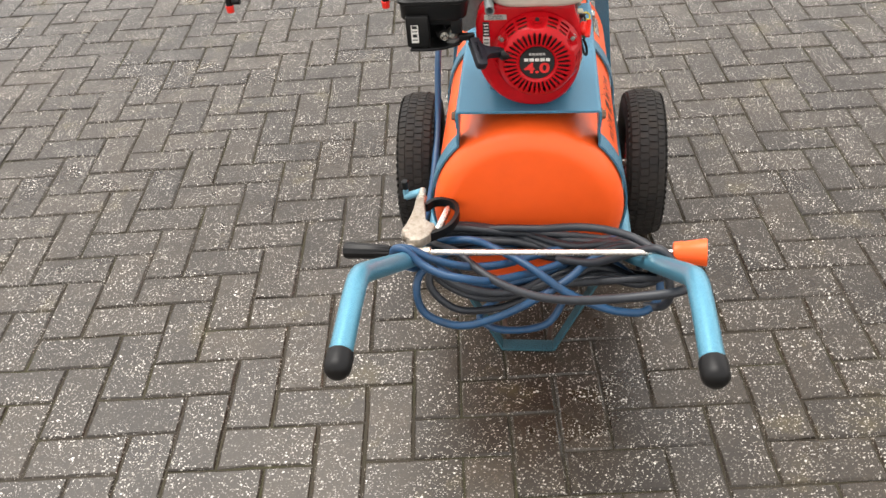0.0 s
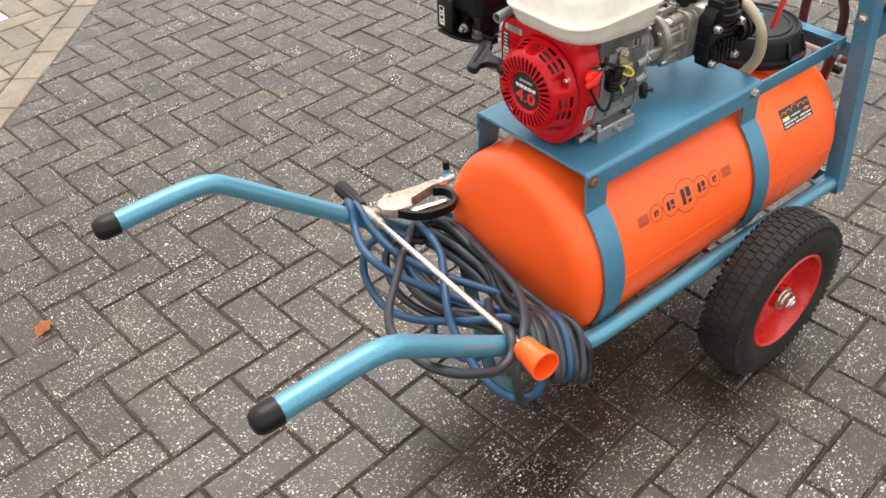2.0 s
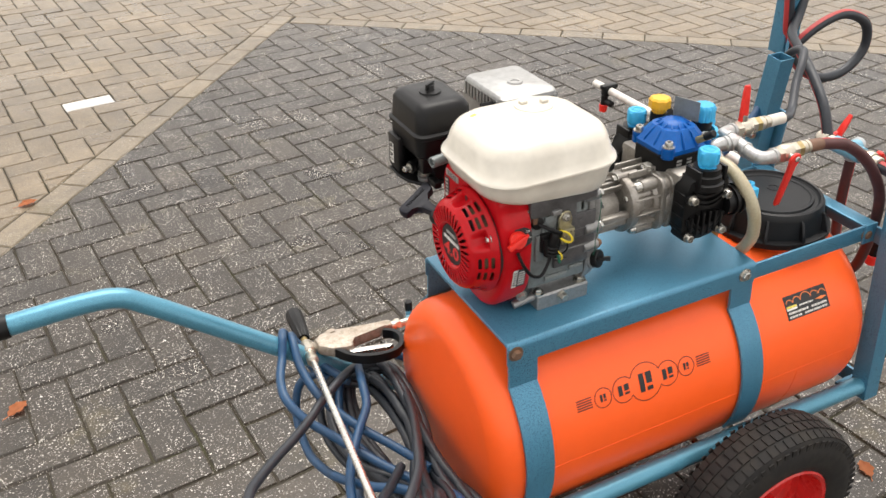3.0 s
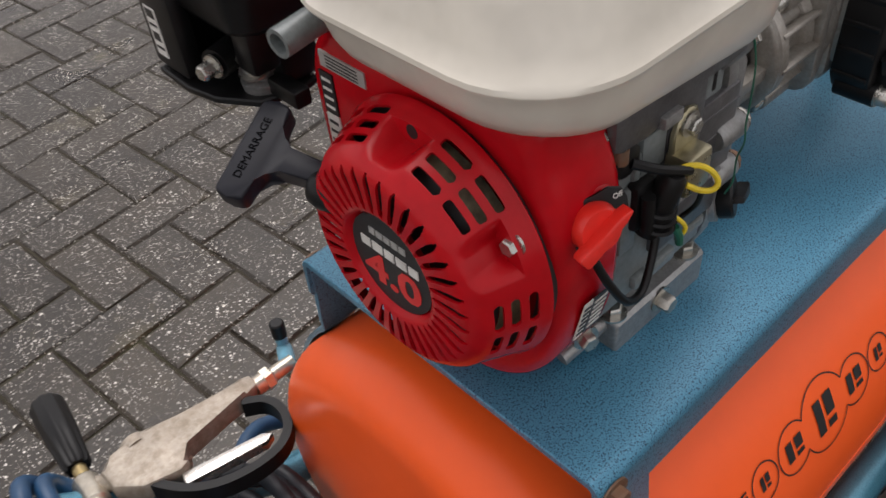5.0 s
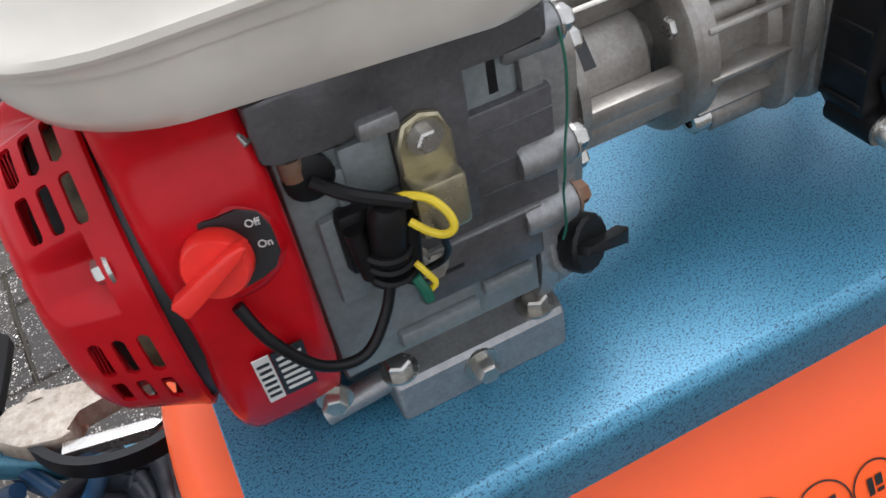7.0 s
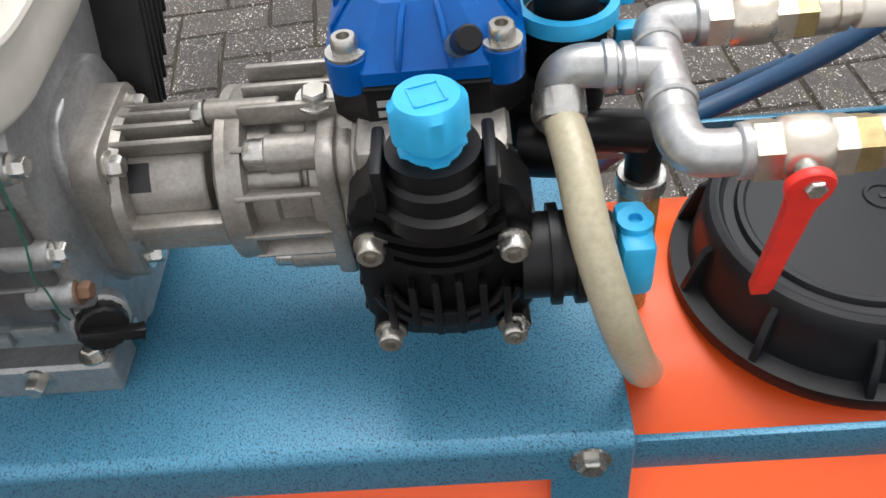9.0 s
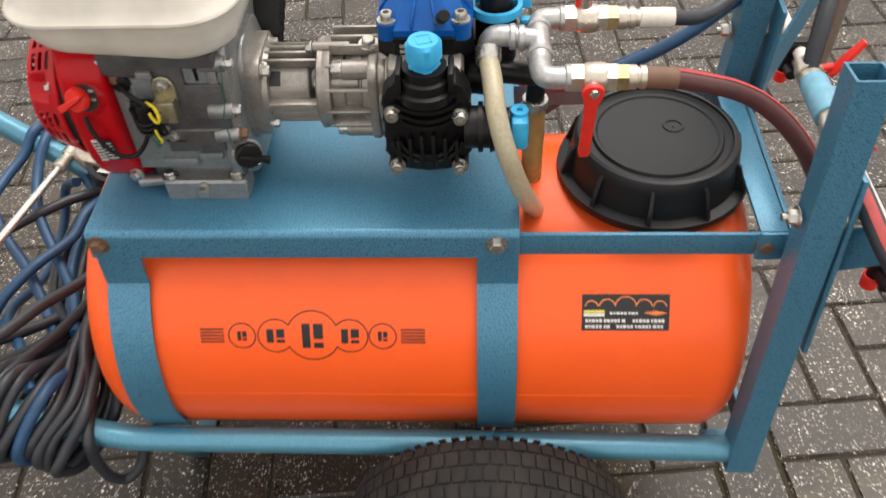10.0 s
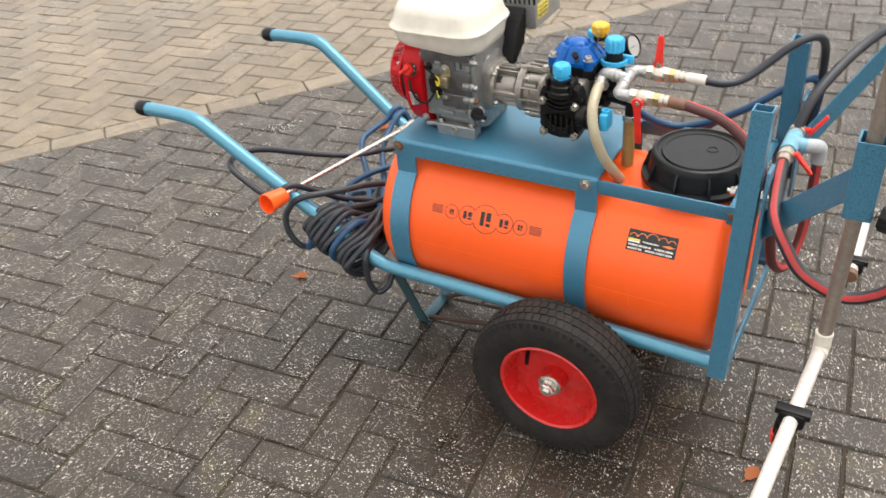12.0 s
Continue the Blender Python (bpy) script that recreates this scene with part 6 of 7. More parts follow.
hose("delivery_hose", [(0.250, 0.004, 0.791), (0.285, 0.005, 0.790), (0.318, 0.018, 0.783), (0.350, 0.042, 0.787), (0.385, 0.074, 0.812), (0.418, 0.098, 0.840), (0.446, 0.125, 0.850), (0.463, 0.165, 0.832), (0.468, 0.200, 0.785), (0.466, 0.215, 0.70), (0.45, 0.215, 0.60), (0.44, 0.20, 0.50)],
     0.0080, M_RUBBER, "dark rubber delivery hose looping over a blue post", None,
     (((0.252, 0.004, 0.791), (0.288, 0.005, 0.790), 0.0106, M_TAPE, "hose_sleeve"),))
hose("supply_hose", [(0.240, -0.092, 0.784), (0.275, -0.092, 0.782), (0.305, -0.092, 0.776), (0.335, -0.092, 0.768), (0.365, -0.092, 0.752), (0.395, -0.098, 0.728), (0.425, -0.105, 0.690), (0.448, -0.110, 0.640), (0.460, -0.105, 0.56), (0.470, -0.085, 0.475), (0.488, -0.045, 0.440), (0.503, -0.005, 0.475), (0.508, 0.010, 0.56), (0.508, 0.012, 0.660)],
     0.0098, M_MAROON, "worn maroon rubber hose with a brown end", (M_HOSERED, (9, 11)),
     (((0.242, -0.092, 0.784), (0.278, -0.092, 0.782), 0.0108, M_BROWN, "worn_end"),))
hose("near_boom_hose", [(0.459, -0.075, 0.693), (0.462, -0.110, 0.690), (0.468, -0.165, 0.680), (0.478, -0.215, 0.664), (0.503, -0.245, 0.636), (0.543, -0.262, 0.592), (0.609, -0.262, 0.564), (0.659, -0.264, 0.584), (0.692, -0.275, 0.630), (0.712, -0.300, 0.70), (0.712, -0.325, 0.77), (0.700, -0.345, 0.85), (0.675, -0.352, 0.93), (0.640, -0.345, 1.05), (0.62, -0.34, 1.18)],
     0.0110, M_RUBBER, "dark rubber boom hose with a bright red stripe", (M_HOSERED, (10, 12)))
hose("far_boom_hose", [(0.459, 0.035, 0.700), (0.468, 0.060, 0.738), (0.480, 0.090, 0.764), (0.506, 0.150, 0.794), (0.533, 0.210, 0.814), (0.562, 0.260, 0.828), (0.60, 0.285, 0.850), (0.625, 0.300, 0.90), (0.625, 0.305, 0.98), (0.62, 0.308, 1.06)],
     0.0098, M_RUBBER, "dark boom hose with a broad red stripe rising to the boom", (M_HOSERED, (1, 7)))
hose("looped_hose", [(0.575, 0.33, 1.02), (0.578, 0.30, 0.90), (0.600, 0.30, 0.80), (0.640, 0.30, 0.735), (0.720, 0.30, 0.688), (0.800, 0.30, 0.690), (0.850, 0.30, 0.735), (0.835, 0.30, 0.795), (0.765, 0.305, 0.825), (0.690, 0.31, 0.805), (0.635, 0.32, 0.755), (0.615, 0.335, 0.69), (0.610, 0.345, 0.60), (0.606, 0.352, 0.52)],
     0.0105, M_RUBBER, "dark hose with a red stripe curled into a loop", (M_HOSERED, (2, 7)))
hose("return_hose", [(0.110, 0.040, 0.720), (0.140, 0.080, 0.660), (0.19, 0.130, 0.615), (0.26, 0.155, 0.622), (0.34, 0.158, 0.668), (0.405, 0.172, 0.716), (0.450, 0.200, 0.735), (0.468, 0.225, 0.70), (0.462, 0.225, 0.62)],
     0.0085, M_HOSEBLUE, "blue rubber return hose")
hose("bypass_hose", [(0.094, -0.040, 0.775), (0.098, -0.074, 0.772), (0.103, -0.108, 0.750), (0.115, -0.125, 0.710), (0.130, -0.118, 0.660), (0.143, -0.092, 0.615), (0.150, -0.062, 0.578)],
     0.0105, M_CLEAR, "yellowed clear braided hose into the tank", None,
     (((0.0942, -0.036, 0.784), (0.0948, -0.048, 0.774), 0.0135, M_STEEL, "hose_clip"),))
hose("suction_tube", [(0.147, -0.012, 0.555), (0.147, -0.012, 0.62), (0.147, -0.012, 0.695)], 0.0125, M_AMBER, "amber suction tube standing in the tank", None,
     (((0.147, -0.012, 0.690), (0.147, -0.012, 0.702), 0.0150, M_STEEL, "hose_clip"), ((0.147, -0.012, 0.700), (0.147, -0.012, 0.735), 0.0105, M_BLACK, "spigot"), ((0.147, -0.012, 0.732), (0.085, -0.015, 0.742), 0.0125, M_BLACK, "suction_bend")))
hose("gun_feed_hose", [(0.30, 0.165, 0.640), (0.25, 0.200, 0.585), (0.200, 0.224, 0.525), (0.141, 0.230, 0.466), (0.065, 0.230, 0.365), (-0.03, 0.230, 0.312), (-0.142, 0.230, 0.290), (-0.25, 0.232, 0.292), (-0.34, 0.236, 0.318), (-0.40, 0.235, 0.355), (-0.45, 0.20, 0.365)],
     0.0080, M_HOSEBLUE, "blue hose running along the tank")


# ---- boom shut-off manifold behind the tank ----
shut = thing("boom_shutoff", (0.47, -0.01, 0.68), "pale blue tee with two red-levered valves and a grey elbow", "pipework")


def shutoff():
    bm = bm_new()
    rod(bm, (0.460, -0.045, 0.697), (0.460, 0.020, 0.697), 0.0155, seg=22, chamfer=0.001)
    rod(bm, (0.460, -0.012, 0.697), (0.487, -0.010, 0.695), 0.0145, seg=22)
    part("tee", bm, M_PALEBLUE, shut, "pale blue plastic tee")
    bm = bm_new()
    sweep(bm, smooth_path([(0.482, -0.010, 0.695), (0.497, -0.004, 0.694), (0.507, 0.006, 0.688), (0.508, 0.011, 0.672), (0.508, 0.012, 0.655)], 6), 0.0140, 18)
    part("elbow", bm, M_PVC, shut, "grey plastic elbow")
    for y0, y1 in ((-0.042, -0.085), (0.018, 0.058)):
        bm = bm_new()
        rod(bm, (0.460, y0, 0.697), (0.460, y1, 0.697), 0.0125, seg=20, chamfer=0.002)
        collar(bm, (0.460, (y0 + y1) / 2, 0.697), (0, 1, 0), 0.0155, 0.012)
        va = part("small_valve", bm, M_NICKEL, shut, "nickel-plated boom valve")
        bm = bm_new()
        p = V(0.470, (y0 + y1) / 2, 0.702)
        d = V(0.50, 0.02, 0.75).normalized() if y0 > 0 else V(0.60, 0.02, -0.72).normalized()
        rod(bm, p, p + V(0.014, 0, 0.003), 0.0045, seg=12)
        prism(bm, [(-0.006, -0.008), (0.006, -0.008), (0.0075, 0.01), (0.004, 0.042), (-0.004, 0.042), (-0.0075, 0.01)], p + V(0.014, -0.003, 0.003), V(0, 1, 0), d, 0.006, 0.0015)
        part("valve_lever", bm, M_REDPL, va, "red plastic valve lever")


shutoff()


# ---- spray booms ----
def nozzle(parent, x, y, z):
    """Black clamp body with a red spray tip on the boom tube."""
    bm = bm_new()
    block(bm, (x, y, z), (0.040, 0.024, 0.030), 0.006)
    block(bm, (x, y, z + 0.012), (0.052, 0.018, 0.012), 0.002)
    cl = part("nozzle_clamp", bm, M_BLACK, parent, "black plastic nozzle clamp")
    bm = bm_new()
    rod(bm, (x - 0.012, y, z - 0.012), (x - 0.014, y, z - 0.042), 0.010, seg=16)
    part("nozzle_body", bm, M_BLACK, cl)
    bm = bm_new()
    rod(bm, (x - 0.010, y - 0.008, z - 0.030), (x - 0.010, y - 0.034, z - 0.030), 0.0095, seg=16, chamfer=0.002)
    part("check_valve", bm, M_BLACK, cl)
    bm = bm_new()
    rod(bm, (x - 0.014, y, z - 0.040), (x - 0.015, y, z - 0.062), 0.0125, 0.011, 16, 0.0015)
    part("spray_tip", bm, M_REDPL, cl, "red spray tip")


def boom(side, y_in, y_out, z, x_in, x_out, spots, label):
    foot, head = V(0.600, side * 0.330, z), V(0.612, side * 0.308, 1.25)
    b = thing("spray_boom", foot, label, "spray boom", "spray booms")
    at = lambda y: x_in + (x_out - x_in) * (y - y_in) / (y_out - y_in)
    bm = bm_new()
    rod(bm, foot + V(0, 0, 0.01), head, 0.0116, seg=24, chamfer=0.001)
    part("boom_pole", bm, M_STAINLESS, b, "dull stainless steel pole")
    bm = bm_new()
    rod(bm, (x_in, y_in, z), (x_out, y_out, z), 0.0112, seg=22)
    part("boom_tube", bm, M_WHITEPIPE, b, "white metal boom tube")
    bm = bm_new()
    rod(bm, foot - V(0, 0.02, 0), foot + V(0, 0.02, 0), 0.0126, seg=22, chamfer=0.001)
    rod(bm, foot, foot + V(0, 0, 0.030), 0.0136, seg=22, chamfer=0.001)
    collar(bm, foot + V(0, 0, 0.032), (0, 0, 1), 0.0145, 0.006)
    part("boom_tee", bm, M_TAPE, b, "white plastic tee joint")
    for y in spots:
        nozzle(b, at(y), y, z)
    bm = bm_new()
    rod(bm, (x_in, y_in + side * 0.004, z), (x_in, y_in - side * 0.012, z), 0.0132, seg=16, chamfer=0.001)
    part("end_plug", bm, M_BROWN, b)


boom(-1, -0.325, -0.97, 0.502, 0.600, 0.562, (-0.507, -0.900), "white spray boom on a stainless pole with nozzles")
boom(1, -0.062, 0.97, 0.472, 0.610, 0.600, (-0.032, 0.430, 0.905), "long white spray boom on a stainless pole with nozzles")


# ---- spray gun and hose coil on the handles ----
gun = thing("spray_gun", (-0.55, 0.235, 0.42), "alloy spray gun with a long lance and orange nozzle guard", "spray gun")


def spray_gun():
    j, n0 = V(-0.553, 0.236, 0.430), V(-0.605, -0.262, 0.478)
    d = (n0 - j).normalized()
    bm = bm_new()
    rod(bm, j, n0 + d * 0.01, 0.0058, seg=16)
    part("lance_tube", bm, M_CHROME, gun, "bright metal lance tube")
    bm = bm_new()
    lathe(bm, j - d * 0.008, d, [(0, 0.010), (0.004, 0.0125), (0.032, 0.0125), (0.034, 0.0095), (0.048, 0.009), (0.05, 0.0105), (0.062, 0.0105), (0.064, 0.007)], 20)
    part("lance_joint", bm, M_NICKEL, gun)
    bm = bm_new()
    lathe(bm, n0 - d * 0.004, d, [(0, 0.0135), (0.002, 0.0185), (0.016, 0.0205), (0.018, 0.0195), (0.052, 0.0245), (0.058, 0.0245), (0.058, 0.0215), (0.02, 0.0165), (0.015, 0.006)], 32)
    part("nozzle_guard", bm, M_LOGOORANGE, gun, "orange plastic nozzle guard").data.materials[0] = M_ORANGE
    # black side handle
    e = V(-0.541, 0.352, 0.424)
    h = (e - j).normalized()
    bm = bm_new()
    rod(bm, j, j + h * 0.03, 0.0065, seg=14)
    part("handle_spindle", bm, M_BRASS, gun)
    bm = bm_new()
    u, w = basis(h)
    rings = []
    for s, r in ((0.024, 0.0105), (0.028, 0.0125), (0.075, 0.0155), (0.112, 0.0165), (0.117, 0.0145)):
        rings.append([j + h * s + (u * math.cos(2 * math.pi * k / 30) + w * math.sin(2 * math.pi * k / 30)) * (r - (0.0015 if k % 3 == 0 else 0)) for k in range(30)])
    ring_loft(bm, rings)
    part("side_handle", bm, M_BLACK, gun, "black fluted plastic handle")
    # cast body
    a, b = V(-0.540, 0.212, 0.437), V(-0.390, 0.218, 0.430)
    x = (b - a).normalized()
    y = V(0, 0, 1).cross(x).normalized()
    z = x.cross(y)
    bm = bm_new()
    prism(bm, [(0.0, -0.008), (0.018, -0.026), (0.048, -0.035), (0.058, -0.032), (0.062, -0.014), (0.066, -0.011), (0.134, -0.010), (0.146, -0.007), (0.149, 0.0), (0.148, 0.008), (0.140, 0.011), (0.078, 0.012), (0.062, 0.016), (0.050, 0.026), (0.030, 0.027), (0.016, 0.018), (0.0, 0.014)], a - z * 0.010, x, y, 0.022, 0.004, 2)
    body = part("gun_body", bm, M_GUN, gun, "sandblasted alloy gun body")
    bm = bm_new()
    lathe(bm, a + x * 0.036 + y * 0.017, y, [(0, 0.014), (0.010, 0.014), (0.013, 0.010)], 20)
    rod(bm, j, a + x * 0.012, 0.008, seg=14)
    part("valve_boss", bm, M_GUN, body)
    bm = bm_new()
    guard = [a + x * q - y * r for q, r in ((0.022, 0.018), (0.040, 0.048), (0.062, 0.066), (0.090, 0.075), (0.118, 0.075), (0.137, 0.064), (0.146, 0.044), (0.142, 0.024), (0.126, 0.011))]
    path = smooth_path(guard, 6)
    n = len(path)
    rings = []
    for i, p in enumerate(path):
        t = (path[min(i + 1, n - 1)] - path[max(i - 1, 0)]).normalized()
        o = t.cross(z).normalized()
        rings.append([p + o * aa + z * bb for aa, bb in ((0.004, 0.009), (-0.004, 0.009), (-0.004, -0.009), (0.004, -0.009))])
    ring_loft(bm, rings)
    part("trigger_guard", bm, M_BLACK, body, "black plastic trigger guard")
    bm = bm_new()
    p0, p1 = a + x * 0.046 - y * 0.040, a + x * 0.125 - y * 0.057
    dd = (p1 - p0).normalized()
    prism(bm, [(0, -0.0065), (0.073, -0.006), (0.081, 0.0), (0.073, 0.005), (0, 0.0065)], p0 - z * 0.006, dd, z.cross(dd), 0.012, 0.0015)
    part("trigger", bm, M_CHROME, body, "bright metal trigger")
    bm = bm_new()
    rod(bm, b - x * 0.004, b + x * 0.010, 0.0095, seg=16)
    hexbolt(bm, b + x * 0.006, x, 0.0115, 0.010, False)
    rod(bm, b + x * 0.014, b + x * 0.040, 0.0075, seg=16)
    part("hose_union", bm, M_NICKEL, gun)
    q = V(-0.338, 0.258, 0.400)
    bm = bm_new()
    rod(bm, q, q + V(0, 0, 0.030), 0.006, seg=14)
    rod(bm, b + x * 0.035, q + V(0, 0, 0.004), 0.008, seg=14)
    part("stop_tap", bm, M_PALEBLUE, gun, "pale blue stop tap")
    bm = bm_new()
    rod(bm, q + V(0, 0, 0.024), q + V(0, 0, 0.044), 0.0075, seg=14, chamfer=0.0015)
    part("tap_cap", bm, M_BLACK, gun)


spray_gun()

coil = thing("hose_coil", (-0.50, 0, 0.22), "tangled coil of blue and black spray hose on the handles", "hose coil")


def hose_coil():
    """Turns hung over the near handle tube, and the loose strands between the two handles."""
    rnd = random.Random(7)
    n = 11
    for i in range(n):
        v = i / (n - 1)
        a, b = (0.0, 0.8, 0.3, 1.0, 0.55, 0.15, 0.7)[i % 7], (0.1, 0.5, 0.9, 0.3, 1.0, 0.7, 0.0)[(i * 3) % 7]
        x = -0.535 + 0.112 * v
        tube_z = 0.45 - 0.735 * (x + 0.60)
        ring = [(-0.428 - 0.035 * a, 0.165, 0.388 - 0.035 * b), (-0.424 - 0.030 * a, 0.04, 0.384 - 0.035 * b), (-0.436 - 0.050 * (1 - v), -0.09, 0.380 - 0.035 * b),
                (x + 0.008, -0.188, tube_z + 0.028 + 0.008 * b), (x - 0.020, -0.240 - 0.006 * b, tube_z + 0.010), (x - 0.030, -0.250 - 0.008 * b, tube_z - 0.022),
                (x - 0.012, -0.218, tube_z - 0.044 - 0.014 * a), (x + 0.012, -0.13, 0.300 + 0.035 * (1 - v) + 0.02 * b), (-0.485 - 0.05 * a, 0.0, 0.285 + 0.045 * b),
                (-0.505 - 0.05 * a, 0.11, 0.300 + 0.04 * b), (-0.490 - 0.03 * a, 0.190, 0.345 + 0.02 * b)]
        pts = [(px + rnd.uniform(-0.005, 0.005), py + rnd.uniform(-0.007, 0.007), pz + rnd.uniform(-0.005, 0.005)) for px, py, pz in ring]
        bm = bm_new()
        sweep(bm, smooth_path(pts, 8, True), 0.0078, 12, closed=True)
        blue = i == 6
        part("hose_turn", bm, M_HOSEBLUE if blue else M_RUBBER, coil, "blue hose turn" if blue else "")
    loose = [
        # over the far handle, then across to the near side
        ([(-0.500, 0.170, 0.375), (-0.540, 0.212, 0.378), (-0.572, 0.248, 0.425), (-0.590, 0.244, 0.468), (-0.598, 0.222, 0.474), (-0.610, 0.195, 0.452), (-0.627, 0.155, 0.441), (-0.632, 0.110, 0.434), (-0.613, 0.072, 0.412), (-0.575, 0.030, 0.388), (-0.530, -0.03, 0.368), (-0.490, -0.100, 0.365), (-0.470, -0.165, 0.368)], M_HOSEBLUE),
        ([(-0.505, 0.160, 0.385), (-0.535, 0.205, 0.400), (-0.566, 0.246, 0.432), (-0.578, 0.240, 0.460), (-0.582, 0.215, 0.462), (-0.585, 0.170, 0.438), (-0.572, 0.110, 0.412), (-0.535, 0.050, 0.385), (-0.490, -0.02, 0.372), (-0.462, -0.09, 0.375)], M_HOSEBLUE),
        # low loop hanging from the far handle
        ([(-0.545, 0.190, 0.400), (-0.580, 0.212, 0.370), (-0.598, 0.198, 0.312), (-0.603, 0.130, 0.284), (-0.598, 0.053, 0.306), (-0.588, -0.020, 0.346), (-0.562, -0.080, 0.374), (-0.525, -0.118, 0.386), (-0.497, -0.166, 0.395), (-0.478, -0.195, 0.392)], M_HOSEBLUE),
        ([(-0.520, 0.185, 0.385), (-0.552, 0.190, 0.340), (-0.562, 0.140, 0.290), (-0.548, 0.060, 0.280), (-0.525, -0.02, 0.300), (-0.500, -0.10, 0.330), (-0.480, -0.16, 0.350)], M_RUBBER),
        # long strand out round the near handle and back
        ([(-0.465, 0.201, 0.382), (-0.500, 0.168, 0.400), (-0.532, 0.135, 0.413), (-0.572, 0.101, 0.414), (-0.608, 0.066, 0.415), (-0.647, 0.025, 0.425), (-0.690, -0.024, 0.446), (-0.727, -0.078, 0.474), (-0.752, -0.125, 0.500), (-0.768, -0.180, 0.522), (-0.768, -0.235, 0.532), (-0.745, -0.268, 0.526), (-0.705, -0.272, 0.500), (-0.662, -0.266, 0.472), (-0.628, -0.258, 0.474), (-0.604, -0.228, 0.486), (-0.574, -0.168, 0.440), (-0.545, -0.12, 0.400), (-0.50, -0.06, 0.37)], M_RUBBER),
        # strand over the bundle and the near handle, hanging in a loop and back
        ([(-0.419, 0.172, 0.372), (-0.424, 0.108, 0.382), (-0.436, 0.043, 0.396), (-0.457, -0.024, 0.412), (-0.484, -0.093, 0.438), (-0.508, -0.149, 0.451), (-0.545, -0.200, 0.460), (-0.585, -0.236, 0.456), (-0.613, -0.256, 0.420), (-0.612, -0.262, 0.372), (-0.590, -0.252, 0.330), (-0.575, -0.225, 0.318)], M_RUBBER),
        ([(-0.478, 0.176, 0.396), (-0.496, 0.110, 0.414), (-0.507, 0.066, 0.404), (-0.540, 0.018, 0.402), (-0.561, -0.012, 0.396), (-0.579, -0.040, 0.386), (-0.592, -0.070, 0.370), (-0.602, -0.120, 0.348), (-0.605, -0.175, 0.330), (-0.590, -0.225, 0.318), (-0.565, -0.252, 0.332), (-0.548, -0.252, 0.362)], M_HOSEBLUE),
        ([(-0.425, -0.17, 0.34), (-0.415, -0.228, 0.33), (-0.415, -0.232, 0.26), (-0.402, -0.222, 0.222), (-0.380, -0.205, 0.235), (-0.372, -0.185, 0.27)], M_RUBBER),
        ([(-0.50, 0.02, 0.28), (-0.47, 0.07, 0.225), (-0.50, 0.10, 0.205), (-0.54, 0.05, 0.21), (-0.53, -0.04, 0.22), (-0.50, -0.08, 0.28)], M_HOSEBLUE),
    ]
    for pts, mt in loose:
        bm = bm_new()
        sweep(bm, smooth_path(pts, 7), 0.0078, 12)
        part("loose_strand", bm, mt, coil, "blue hose strand" if mt == M_HOSEBLUE else "")


hose_coil()

# ---- fallen leaves ----
def fallen_leaf(x, y, turn, size, curl):
    bm = bm_new()
    n = 9
    rows = []
    for k in range(n):
        t = k / (n - 1)
        w = size * 0.34 * math.sin(math.pi * min(1, t * 0.96 + 0.03)) ** 0.8 * (1 + 0.22 * math.sin(t * 19))
        z = 0.003 + 0.5 * curl * (t - 0.4) ** 2
        rows.append([(size * (t - 0.5), w * e, z + curl * 0.35 * abs(e) ** 1.5 * math.sin(math.pi * t)) for e in (-1, -0.5, 0, 0.5, 1)])
    grid = [[bm.verts.new(p) for p in r] for r in rows]
    for a, b in zip(grid, grid[1:]):
        for k in range(4):
            bm.faces.new((a[k], a[k + 1], b[k + 1], b[k]))
    bmesh.ops.solidify(bm, geom=list(bm.faces), thickness=0.0006)
    rod(bm, (-size * 0.5, 0, 0.004), (-size * 0.78, 0.004, 0.002), 0.0009, seg=6)
    bm.transform(pose(x, y, 0.0, 0, 0, turn))
    return tagged(part("fallen_leaf", bm, M_LEAF), "dry russet fallen leaf on the paving", "leaf", "fallen leaves")


for x, y, turn, size, curl in ((-1.112, 0.867, 40, 0.055, 0.02), (-1.008, 1.972, 15, 0.062, 0.02), (0.520, -0.205, 70, 0.045, 0.015), (-0.831, -0.032, 20, 0.045, 0.02)):
    fallen_leaf(x, y, turn, size, curl)

# ---- paving: herringbone pavers, edge courses, joints ----
PAVE_TURN, PAVE, PAVE_U0, PAVE_V0 = radians(5.75), 0.10475, 0.0447, -0.0073
EDGE_N1, EDGE_D1 = (-math.sin(PAVE_TURN + math.pi / 4), math.cos(PAVE_TURN + math.pi / 4)), 1.905
EDGE_N2, EDGE_D2 = (math.cos(PAVE_TURN + math.pi / 4), math.sin(PAVE_TURN + math.pi / 4)), 2.985
COURSE = 0.105
BUFF_SHIFT = (0.055, 0.135)


def to_world(i, j):
    u, v = i * PAVE + PAVE_U0, j * PAVE + PAVE_V0
    return (u * math.cos(PAVE_TURN) - v * math.sin(PAVE_TURN), u * math.sin(PAVE_TURN) + v * math.cos(PAVE_TURN))


def cut(poly, n, d, keep_below=True):
    """The part of a convex outline on one side of a line."""
    s = 1 if keep_below else -1
    out = []
    for (ax, ay), (bx, by) in zip(poly, poly[1:] + poly[:1]):
        da, db = s * (d - n[0] * ax - n[1] * ay), s * (d - n[0] * bx - n[1] * by)
        if da >= 0:
            out.append((ax, ay))
        if (da >= 0) != (db >= 0):
            t = da / (da - db)
            out.append((ax + (bx - ax) * t, ay + (by - ay) * t))
    return out


def area(poly):
    return 0.5 * sum(a[0] * b[1] - b[0] * a[1] for a, b in zip(poly, poly[1:] + poly[:1]))


